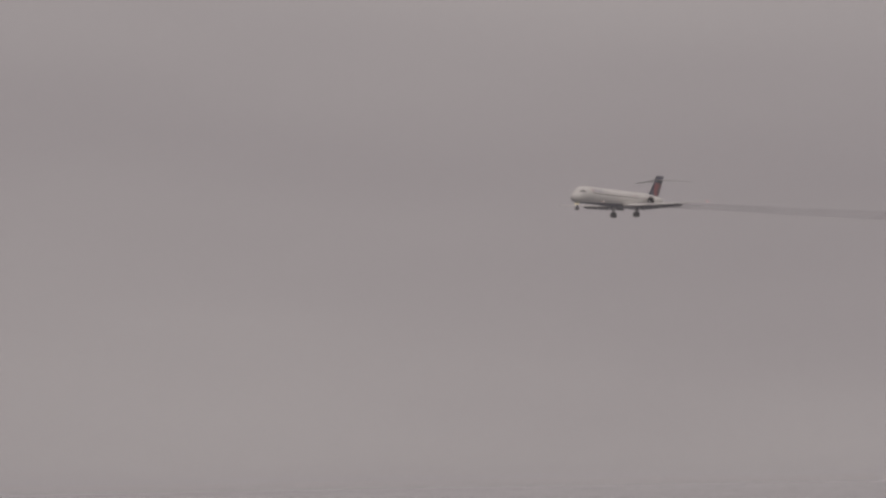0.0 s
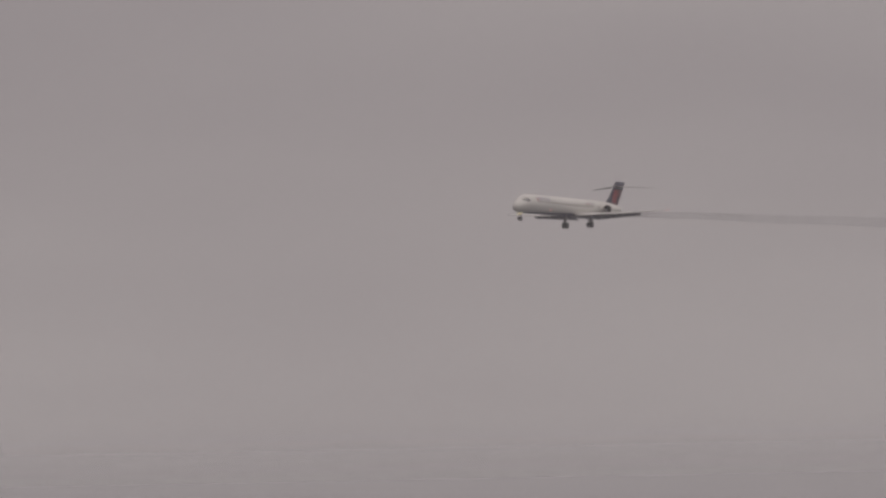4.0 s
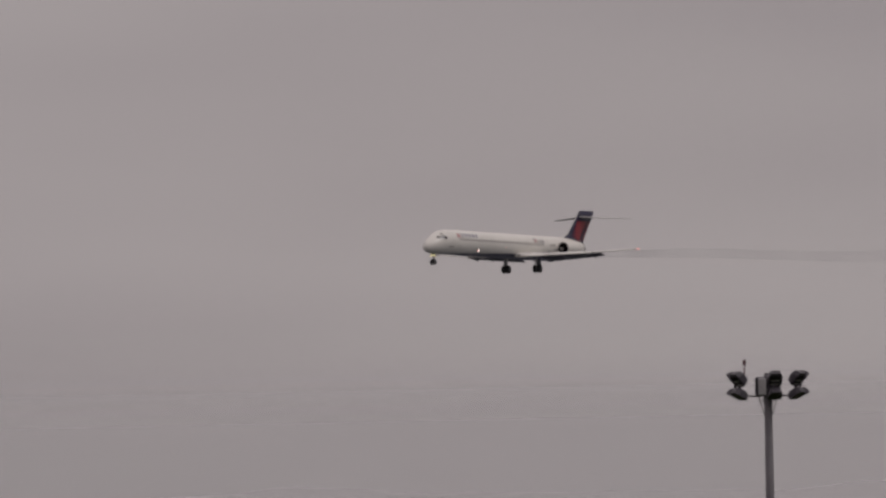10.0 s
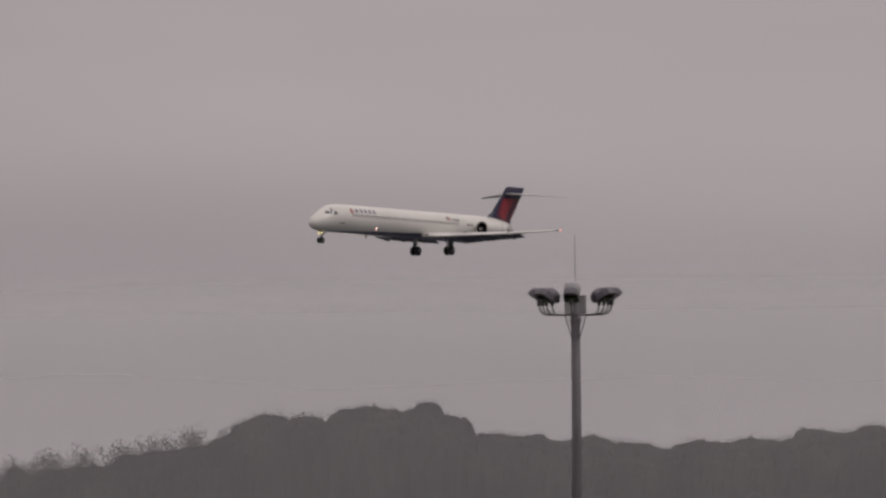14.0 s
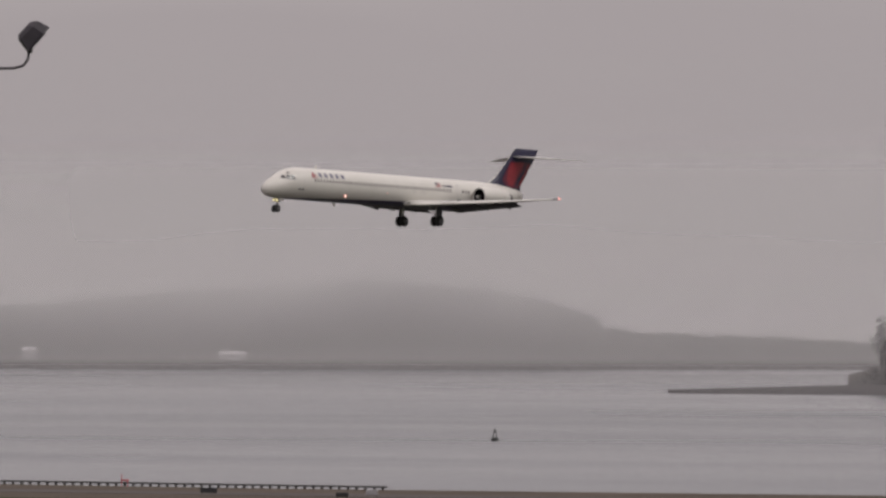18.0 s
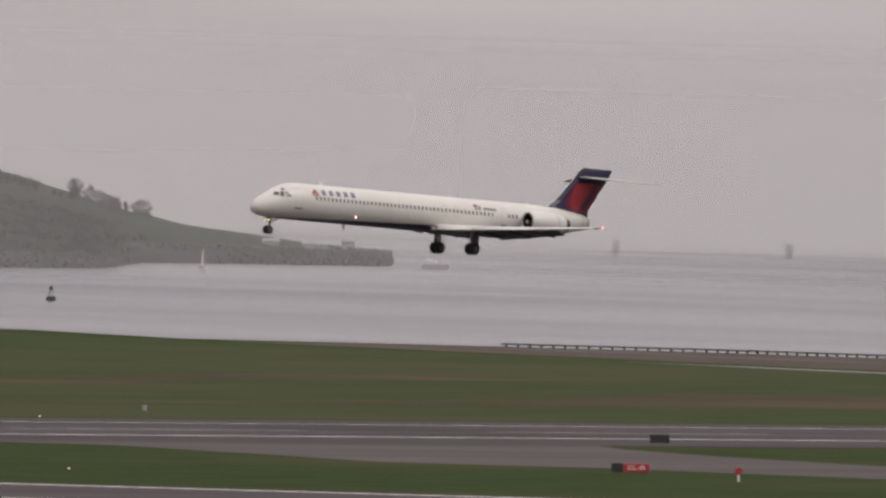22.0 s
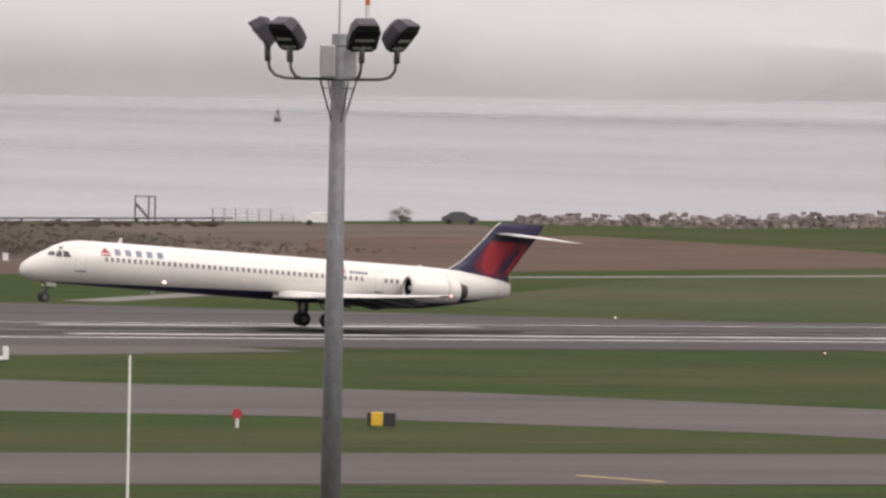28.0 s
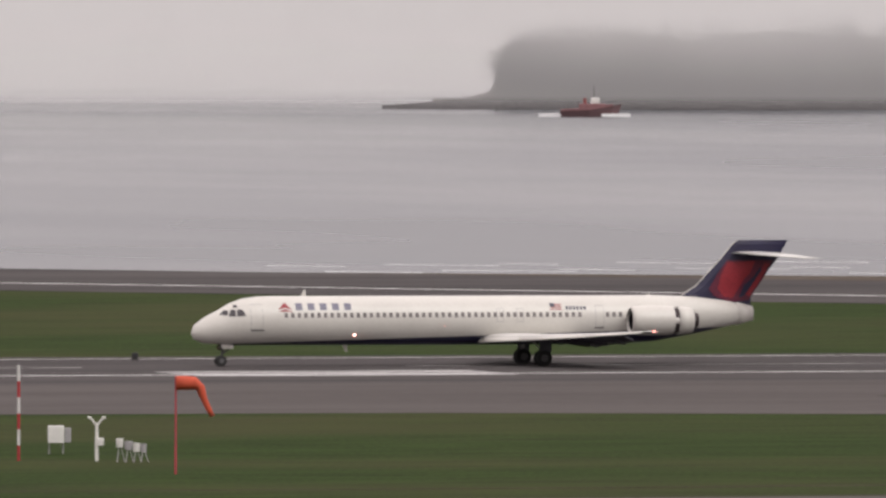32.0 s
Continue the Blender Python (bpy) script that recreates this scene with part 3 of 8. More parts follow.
for x, y in ((331, 982), (457, 980), (689, 876)):
    flat("red_mark", [strip_outline(x - 3.6, y - 2, x + 3.6, y + 2, 1.3)], LINE_RED, 0.02, 0.046, "faded red painted surface sign", "marking")
LOOP = [(619, 808), (599, 801), (576, 791), (564, 786), (554, 778), (546, 769), (541, 760), (540, 754), (546, 750), (575, 748)]
flat("guide_line", [strip_outline(320, 965, 332, 986, 0.4), *[strip_outline(*a, *b, 0.16) for a, b in zip(LOOP, LOOP[1:])]], LINE_YELLOW, 0.02, 0.047, "thin yellow taxi line", "marking")



# ---- aircraft ----
def fuselage_section(x):
    """Top, bottom and half width of the body at x (aft of the main wheels)."""
    xs = [-25.25, -25.05, -24.35, -23.2, -22.4, -21.6, -20.5, -19.2, 6.0, 9.0, 12.0, 14.5, 16.4]
    top = [2.44, 2.92, 3.44, 4.04, 4.48, 4.78, 4.94, 4.97, 4.97, 4.97, 4.88, 4.58, 4.15]
    bot = [2.26, 1.88, 1.62, 1.52, 1.49, 1.48, 1.48, 1.48, 1.48, 1.68, 2.20, 2.72, 3.15]
    wid = [0.10, 0.48, 0.92, 1.24, 1.42, 1.54, 1.64, 1.67, 1.67, 1.60, 1.30, 0.85, 0.30]
    return [float(np.interp(x, xs, v)) for v in (top, bot, wid)]


def skin(x, z, side, off=0.0):
    t, b, w = fuselage_section(x)
    c, hh = (t + b) / 2, (t - b) / 2
    q = max(-0.98, min(0.98, (z - c) / hh))
    y = w * math.sqrt(1 - q * q)
    return Vector((x, side * (y + off * math.sqrt(1 - q * q)), z + off * q))


def decal(bm, outline, side, off=0.012, steps=3):
    """A thin patch on the fuselage skin, given as a quad of (x, z)."""
    a, b, c, d = [Vector(p) for p in outline]
    g = []
    for i in range(steps + 1):
        row = []
        for j in range(steps + 1):
            u, v = i / steps, j / steps
            p = (a * (1 - u) + b * u) * (1 - v) + (d * (1 - u) + c * u) * v
            row.append(bm.verts.new(skin(p.x, p.y, side, off)))
        g.append(row)
    for i in range(steps):
        for j in range(steps):
            f4 = (g[i][j], g[i + 1][j], g[i + 1][j + 1], g[i][j + 1])
            bm.faces.new(f4 if side < 0 else f4[::-1])


def foil(x, y, z, chord, thick, droop=0.0, n=9):
    """A wing section: leading edge at x, chord aft."""
    pts = []
    for k in range(n):
        u = k / (n - 1)
        pts.append((x + u * chord, y, z + thick * chord * 1.9 * math.sqrt(u) * (1 - u) - droop * u * chord))
    for k in range(n - 2, 0, -1):
        u = k / (n - 1)
        pts.append((x + u * chord, y, z - thick * chord * 1.1 * math.sqrt(u) * (1 - u) - droop * u * chord))
    return pts


def rect(x0, z0, x1, z1):
    return [(x0, z0), (x1, z0), (x1, z1), (x0, z1)]


def build_airliner():
    a = thing("airliner", "white T-tail airliner, navy belly, red and navy fin, gear down", "airliner")
    bm = bmesh.new()
    xs = [-25.25, -25.17, -25.05, -24.75, -24.35, -23.7, -23.2, -22.4, -21.6, -20.5, -19.2] + [-18 + 1.5 * k for k in range(16)] + [6, 7.5, 9, 10.5, 12, 13.3, 14.5, 15.5, 16.4]
    rings = []
    for x in xs:
        t, b, w = fuselage_section(x)
        c, hh = (t + b) / 2, (t - b) / 2
        rings.append([(x, w * math.sin(2 * math.pi * k / 36), c + hh * math.cos(2 * math.pi * k / 36)) for k in range(36)])
    loft(bm, rings)
    bmesh.ops.recalc_face_normals(bm, faces=bm.faces)
    body = part("fuselage", bm, LIVERY, a, "white fuselage with a dark navy belly", smooth=True)
    # cockpit glass, doors, windows, livery marks
    for side in (-1, 1):
        for q in ([(-23.42, 3.66), (-22.92, 3.60), (-22.78, 3.92), (-23.05, 3.97)], [(-22.84, 3.56), (-22.36, 3.54), (-22.32, 4.02), (-22.62, 4.02)], [(-22.26, 3.54), (-21.62, 3.60), (-21.86, 4.02), (-22.22, 4.04)],
                  [(-22.5, 4.16), (-22.16, 4.16), (-22.16, 4.34), (-22.36, 4.34)]):
            bm = bmesh.new()
            decal(bm, q, side, 0.02)
            part("cockpit_window", bm, COCKPIT_GLASS, a, "dark cockpit window pane")
        for k in range(46):
            x = -18.85 + 0.4835 * k
            bm = bmesh.new()
            decal(bm, rect(x, 3.46, x + 0.25, 3.80), side, 0.012, 1)
            part("cabin_window", bm, PANE, a)
        for k in range(3):
            x = 4.98 + 0.48 * k
            bm = bmesh.new()
            decal(bm, rect(x, 3.46, x + 0.25, 3.80), side, 0.012, 1)
            part("cabin_window", bm, PANE, a)
        for x0, x1, z0, z1, nm in ((-21.3, -20.4, 2.62, 4.42, "front_door"), (-3.15, -2.62, 3.12, 4.1, "overwing_exit"), (-1.68, -1.15, 3.12, 4.1, "overwing_exit"), (4.2, 4.85, 2.75, 4.3, "rear_door")):
            bm = bmesh.new()
            e = 0.045
            for q in (rect(x0, z0, x1, z0 + e), rect(x0, z1 - e, x1, z1), rect(x0, z0, x0 + e, z1), rect(x1 - e, z0, x1, z1)):
                decal(bm, q, side, 0.010, 4)
            part(nm, bm, SEAM, a, "door outline seam")
        bm = bmesh.new()
        decal(bm, rect(-21.3, 2.52, -20.3, 2.60), side, 0.014)
        part("scuff_plate", bm, DARK_ALLOY, a)
        bm = bmesh.new()
        decal(bm, rect(4.17, 2.64, 4.87, 2.71), side, 0.014)
        part("scuff_plate", bm, DARK_ALLOY, a)
        # name on the forward fuselage as plain bars, sign as two wedges
        for k in range(5):
            x = -17.98 + 0.90 * k
            bm = bmesh.new()
            decal(bm, rect(x, 3.98, x + 0.50, 4.46), side, 0.016)
            part("name_bar", bm, NAME_BLUE, a, "plain blue-grey bar standing for the painted name")
        bm = bmesh.new()
        decal(bm, [(-19.28, 4.02), (-18.76, 4.14), (-18.76, 4.16), (-18.78, 4.52)], side, 0.016)
        decal(bm, [(-18.76, 4.14), (-18.26, 4.02), (-18.76, 4.52), (-18.78, 4.52)], side, 0.016)
        decal(bm, [(-19.32, 3.88), (-18.22, 3.88), (-18.74, 4.06), (-18.80, 4.06)], side, 0.018)
        part("red_wedge", bm, RED, a, "red wedge-shaped sign")
        bm = bmesh.new()
        for k in range(4):
            decal(bm, rect(0.86, 3.95 + 0.12 * k, 1.72, 4.01 + 0.12 * k), side, 0.014)
        part("flag_stripes", bm, RED, a, "red stripes of a small flag")
        bm = bmesh.new()
        decal(bm, rect(0.86, 4.18, 1.21, 4.42), side, 0.018)
        part("flag_canton", bm, NAVY, a)
        bm = bmesh.new()
        for k in range(6):
            decal(bm, rect(2.02 + 0.265 * k, 3.98, 2.21 + 0.265 * k, 4.2), side, 0.014)
        part("registration_bars", bm, NAVY, a, "dark bars standing for the registration")
        # side_light is oversized: its pink glowing disc draws the halo round the bulb
        for x, z, r, nm in ((-13.62, 2.22, 0.125, "side_light"), (-7.05, 2.85, 0.03, "ice_light")):
            bm = bmesh.new()
            p = skin(x, z, side, 0.01)
            tube(bm, p, p + Vector((0, side * 0.05, 0)), r, r * 0.9, 12)
            lamp = part(nm, bm, GLOW_WARM, a, "lit lamp in the fuselage side")
            if nm == "side_light":
                bm = bmesh.new()
                tube(bm, p + Vector((0, side * 0.04, 0)), p + Vector((0, side * 0.07, 0)), 0.07, 0.06, 10)
                part("bulb", bm, GLOW_WHITE, lamp, "white-hot lamp core")
    # wings
    for side in (-1, 1):
        wing = []
        for y, x, z, c, th in ((0.6, -4.6, 1.92, 7.6, 0.075), (1.67, -4.1, 1.95, 6.9, 0.075), (5.2, -2.2, 2.08, 4.9, 0.07), (11.0, 0.75, 2.38, 3.0, 0.065), (16.2, 3.3, 2.72, 1.35, 0.06), (16.43, 3.55, 2.73, 0.8, 0.03)):
            wing.append(foil(x, side * y, z, c, th))
        bm = bmesh.new()
        loft(bm, wing)
        bmesh.ops.recalc_face_normals(bm, faces=bm.faces)
        bm.normal_update()
        # downward faces take the dark grey: the wing's own shade put into colour
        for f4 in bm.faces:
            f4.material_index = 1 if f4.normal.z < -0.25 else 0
        w = part("wing", bm, WHITE_GREY, a, "swept white wing, shade coloured into its grey underside", smooth=True)
        w.data.materials.append(UNDERWING_SHADE)
        for y0, y1 in ((1.75, 5.1), (5.16, 10.9), (10.96, 16.1)):
            rows = []
            for y in (y0, y1):
                le, zz, c = [float(np.interp(y, [1.75, 5.2, 11.0, 16.1], v)) for v in ((-4.62, -2.62, 0.40, 3.08), (1.66, 1.84, 2.20, 2.60), (1.15, 0.92, 0.68, 0.42))]
                rows.append(foil(le, side * y, zz, c, 0.16, droop=-0.34))
            bm = bmesh.new()
            loft(bm, rows)
            bmesh.ops.recalc_face_normals(bm, faces=bm.faces)
            part("slat", bm, WHITE_PAINT, a, "extended white leading-edge slat", smooth=True)
        for y0, y1 in ((1.9, 5.1), (5.2, 10.8)):
            rows = []
            for y in (y0, (y0 + y1) / 2, y1):
                te = float(np.interp(y, [1.67, 5.2, 11.0], [2.8, 2.7, 3.75])) - 0.35
                zz = float(np.interp(y, [1.67, 5.2, 11.0], [1.86, 2.02, 2.33]))
                rows.append(foil(te, side * y, zz, float(np.interp(y, [1.67, 11.0], [1.7, 1.1])), 0.07, droop=0.36))
            bm = bmesh.new()
            loft(bm, rows)
            bmesh.ops.recalc_face_normals(bm, faces=bm.faces)
            part("flap", bm, UNDERWING_SHADE, a, "extended flap, underwing shade in its dark grey", smooth=True)
        for y in (3.4, 6.8, 9.6):
            te = float(np.interp(y, [1.67, 5.2, 11.0], [2.8, 2.7, 3.75]))
            zz = float(np.interp(y, [1.67, 5.2, 11.0], [1.8, 1.95, 2.25]))
            bm = bmesh.new()
            bent(bm, [(te - 2.2, side * y, zz - 0.05), (te - 0.6, side * y, zz - 0.26), (te + 0.5, side * y, zz - 0.42)], 0.13)
            part("flap_fairing", bm, UNDERWING_SHADE, a, smooth=True)
        bm = bmesh.new()
        tube(bm, (3.95, side * 16.40, 2.74), (4.12, side * 16.48, 2.74), 0.095, 0.07, 10)
        part("wingtip_light", bm, GLOW_WARM, a, "lit wingtip lamp")
        bm = bmesh.new()
        box(bm, -4.35, side * 2.2, 1.95, 0.12, 0.5, 0.16, 0.02)
        part("landing_light", bm, LAMP_GLASS, a, "landing lamp in the wing root")
        # engine
        ey, ez = side * 2.72, 3.22
        prof = [(6.5, 0.80), (6.42, 0.88), (6.55, 0.97), (7.1, 1.05), (8.2, 1.07), (9.2, 1.04), (9.56, 1.01)]
        inner = [(6.9, 0.78), (6.55, 0.80)]
        bm = bmesh.new()
        loft(bm, [[(x, ey + r * math.sin(2 * math.pi * k / 28), ez + r * math.cos(2 * math.pi * k / 28)) for k in range(28)] for x, r in inner + prof], close=False)
        bmesh.ops.recalc_face_normals(bm, faces=bm.faces)
        eng = part("nacelle", bm, WHITE_PAINT, a, "white engine cowling", smooth=True)
        # duct and fan face are black: the intake's inner shade put into colour
        bm = bmesh.new()
        tube(bm, (6.60, ey, ez), (7.4, ey, ez), 0.775, 0.70, 28, caps=False)
        part("inlet_duct", bm, MATT_BLACK, eng, "inlet duct, blackened for the shade inside")
        bm = bmesh.new()
        tube(bm, (7.28, ey, ez), (7.36, ey, ez), 0.72, 0.72, 28)
        part("fan_face", bm, MATT_BLACK, eng, "fan face, blackened for the shade inside")
        for zz in (0.0,):
            bm = bmesh.new()
            box(bm, 9.85, ey + side * 0.62, ez, 0.8, 0.72, 0.42, 0.10)
            part("reverser_fairing", bm, WHITE_PAINT, eng, "white fairing between the reverser doors")
        bm = bmesh.new()
        tube(bm, (9.3, ey, ez), (10.5, ey, ez), 0.9, 0.80, 24)
        tube(bm, (10.5, ey, ez), (11.45, ey, ez), 0.80, 0.52, 24)
        part("engine_core", bm, NOZZLE, eng, "dark brownish engine core and tailpipe")
        bm = bmesh.new()
        tube(bm, (6.41, ey, ez), (6.56, ey, ez), 0.86, 0.975, 28, caps=False)
        part("inlet_lip", bm, LIP, eng, "dull maroon inlet lip")
        bm = bmesh.new()
        loft(bm, [[(x, ey + r * math.sin(2 * math.pi * k / 28), ez + r * math.cos(2 * math.pi * k / 28)) for k in range(28)] for x, r in ((9.60, 0.90), (9.57, 1.01), (10.1, 0.98), (10.55, 0.92), (10.72, 0.87), (10.70, 0.80))], close=False)
        bmesh.ops.recalc_face_normals(bm, faces=bm.faces)
        SLEEVES.append(part("thrust_reverser", bm, WHITE_PAINT, a, "white thrust reverser sleeve", smooth=True))
        bm = bmesh.new()
        box(bm, 9.0, side * 1.75, ez, 4.2, 1.1, 0.34, 0.06)
        part("pylon", bm, WHITE_PAINT, a)
    # tail
    bm = bmesh.new()
    rows = []
    for z, x0, x1, th in ((4.2, 11.6, 16.3, 0.30), (4.97, 11.2, 16.3, 0.24), (5.6, 12.2, 16.75, 0.2), (7.6, 14.12, 18.30, 0.16), (8.6, 14.9, 18.9, 0.14), (8.90, 15.3, 19.05, 0.06)):
        c = x1 - x0
        rows.append([(x0 + c * u, s * th * 2.2 * math.sqrt(u) * (1 - u), z) for u, s in [(k / 8, 1) for k in range(9)] + [(k / 8, -1) for k in range(7, 0, -1)]])
    loft(bm, rows)
    bmesh.ops.recalc_face_normals(bm, faces=bm.faces)
    fin = part("tail_fin", bm, NAVY, a, "navy tail fin with red facets", smooth=False)
    for side in (-1, 1):
        for tone, off, outline in ((DEEP_RED, 0.045, [(14.45, 7.45), (17.95, 7.45), (17.2, 6.1), (16.1, 4.6), (14.6, 4.5), (13.5, 4.9), (13.1, 5.4), (13.85, 6.6)]),
                                   (RED, 0.06, [(14.5, 7.3), (16.6, 7.4), (16.2, 6.5), (15.1, 5.5), (14.9, 4.75), (14.2, 4.85), (13.75, 5.4), (14.0, 6.4)]),
                                   (RED, 0.06, [(17.3, 7.3), (17.75, 7.2), (16.9, 5.9), (16.2, 4.9), (15.9, 5.0), (16.6, 6.0)]),
                                   (NAVY, 0.06, [(17.0, 7.0), (16.5, 6.3), (15.75, 5.7), (15.35, 4.75), (15.75, 4.9), (16.4, 5.8), (17.1, 6.7)])):
            bm = bmesh.new()
            vs = [bm.verts.new((x, 0, z)) for x, z in outline]
            bm.faces.new(vs if side < 0 else vs[::-1])
            bmesh.ops.triangulate(bm, faces=bm.faces)
            bmesh.ops.subdivide_edges(bm, edges=bm.edges[:], cuts=5, use_grid_fill=True)
            for v in bm.verts:
                x, z = v.co.x, v.co.z
                x0 = float(np.interp(z, [4.2, 4.97, 5.6, 7.6, 8.45], [11.6, 11.2, 12.2, 14.25, 15.0]))
                x1 = float(np.interp(z, [4.2, 4.97, 5.6, 7.6, 8.45], [16.3, 16.3, 16.75, 18.35, 18.95]))
                th = float(np.interp(z, [4.2, 4.97, 5.6, 7.6], [0.30, 0.24, 0.2, 0.16]))
                u = max(0.0, min(1.0, (x - x0) / (x1 - x0)))
                v.co.y = side * (th * 2.2 * math.sqrt(u) * (1 - u) + off)
            bmesh.ops.triangulate(bm, faces=bm.faces)
            part("fin_facet", bm, tone, fin, "red facet of the tail paint")
        bm = bmesh.new()
        loft(bm, [foil(14.75, side * 0.05, 7.98, 3.9, 0.05), foil(16.45, side * 3.0, 7.84, 2.75, 0.05), foil(18.25, side * 6.2, 7.68, 1.45, 0.045)])
        bmesh.ops.recalc_face_normals(bm, faces=bm.faces)
        part("tailplane", bm, WHITE_GREY, a, "white tailplane on top of the fin", smooth=True)
    bm = bmesh.new()
    bent(bm, [(11.15, 0, 4.98), (12.2, 0, 5.65), (14.08, 0, 7.6), (14.9, 0, 8.6), (15.3, 0, 8.9)], 0.04)
    part("fin_leading_edge", bm, WHITE_PAINT, a, "white leading edge of the fin")
    bm = bmesh.new()
    loft(bm, [[(x, w * math.sin(2 * math.pi * k / 20), c + w2 * math.cos(2 * math.pi * k / 20)) for k in range(20)] for x, c, w, w2 in ((15.2, 3.66, 0.68, 0.86), (15.9, 3.65, 0.49, 0.66), (16.45, 3.65, 0.28, 0.50))])
    bmesh.ops.recalc_face_normals(bm, faces=bm.faces)
    part("tail_cone", bm, WHITE_PAINT, a, "white blunt tail cone", smooth=True)
    # antennas
    for x, z, d in ((-17.0, 4.96, 0.42), (-13.9, 1.5, -0.5), (8.6, 4.96, 0.12)):
        bm = bmesh.new()
        loft(bm, [[(x - 0.2, -0.03, z), (x - 0.2, 0.03, z), (x + 0.15, 0.03, z), (x + 0.15, -0.03, z)], [(x, -0.015, z + d), (x, 0.015, z + d), (x + 0.15, 0.015, z + d), (x + 0.15, -0.015, z + d)]])
        part("antenna_blade", bm, WHITE_PAINT, a)
    # landing gear
    for side in (-1, 1):
        leg = bmesh.new()
        tube(leg, (0.0, side * 2.55, 0.56), (0.0, side * 2.4, 2.1), 0.13, 0.16, 12)
        tube(leg, (0.05, side * 2.5, 1.0), (-0.9, side * 2.2, 2.0), 0.06, 0.06, 8)
        tube(leg, (0.0, side * 2.1, 0.56), (0.0, side * 3.0, 0.56), 0.09, 0.09, 8)
        g = part("main_gear_leg", leg, ALLOY, a, "extended main landing gear leg")
        GEAR.append(g)
        bm = bmesh.new()
        box(bm, 0.15, side * 2.75, 1.45, 0.9, 0.05, 1.0, 0.02)
        part("gear_door", bm, UNDERWING_SHADE, g)
        for o in (-0.34, 0.34):
            wheel("main_wheel", 0, side * 2.55 + o, 0.56, 0.56, 0.38, g)
    leg = bmesh.new()
    tube(leg, (-23.1, 0, 0.38), (-22.8, 0, 1.7), 0.08, 0.11, 10)
    tube(leg, (-23.1, -0.32, 0.38), (-23.1, 0.32, 0.38), 0.05, 0.05, 8)
    tube(leg, (-23.0, 0, 0.85), (-22.1, 0, 1.5), 0.05, 0.05, 8)
    g = part("nose_gear_leg", leg, DARK_ALLOY, a, "extended nose gear leg")
    for o in (-0.24, 0.24):
        wheel("nose_wheel", -23.1, o, 0.38, 0.38, 0.24, g)
        bm = bmesh.new()
        tube(bm, (-23.30, o * 0.9, 1.30), (-23.08, o * 0.9, 1.30), 0.17, 0.17, 14, caps=False)
        tube(bm, (-23.10, o * 0.9, 1.30), (-23.02, o * 0.9, 1.30), 0.17, 0.10, 14)
        lamp = part("taxi_light", bm, DARK_ALLOY, g, "hooded taxi lamp on the nose gear")
        bm = bmesh.new()
        tube(bm, (-23.20, o * 0.9, 1.30), (-23.14, o * 0.9, 1.30), 0.155, 0.155, 14)
        part("bulb", bm, GLOW_YELLOW, lamp, "lit yellowish lamp face")
    for o in (-0.34, 0.34):
        bm = bmesh.new()
        box(bm, -22.7, o, 1.42, 0.9, 0.03, 0.36, 0.01)
        part("nose_gear_door", bm, WHITE_PAINT, g)
    return a


def wheel(name, x, y, z, r, w, parent):
    bm = bmesh.new()
    loft(bm, [[(x + q * math.sin(2 * math.pi * k / 20), y + o, z + q * math.cos(2 * math.pi * k / 20)) for k in range(20)] for o, q in ((-w / 2, r * 0.55), (-w / 2, r * 0.85), (-w / 3, r), (w / 3, r), (w / 2, r * 0.85), (w / 2, r * 0.55))])
    bmesh.ops.recalc_face_normals(bm, faces=bm.faces)
    t = part(name, bm, RUBBER, parent, smooth=False)
    bm = bmesh.new()
    tube(bm, (x, y - w * 0.51, z), (x, y + w * 0.51, z), r * 0.48, r * 0.48, 16)
    part("hub", bm, HUB_GREY, t)
    return t


WHITE_GREY = material("pale wing paint", (0.60, 0.59, 0.565), 0.35, vary=0.08, scale=0.5, fine=7)
# darker than the light grey paint, the shade under the wing is included
UNDERWING_SHADE = material("dark grey with underwing shade", (0.085, 0.082, 0.10), 0.55, vary=0.2, scale=0.6, fine=8)
LIP = material("dull maroon paint", (0.085, 0.030, 0.040), 0.45, 0.1, vary=0.2)
# pink of the lens halo, glowing on enlarged lamp bodies
GLOW_WARM = glow("warm lamp with halo", (1.0, 0.36, 0.30), 1.9)
GLOW_WHITE = glow("bright lamp core", (1.0, 0.88, 0.80), 5.0)
GLOW_YELLOW = glow("yellow lamp", (1.0, 0.85, 0.45), 1.6)
NOZZLE = material("heat-stained nozzle metal", (0.055, 0.042, 0.042), 0.5, 0.4, vary=0.3, scale=1, fine=8)
SLEEVES = []
GEAR = []
airliner = build_airliner()


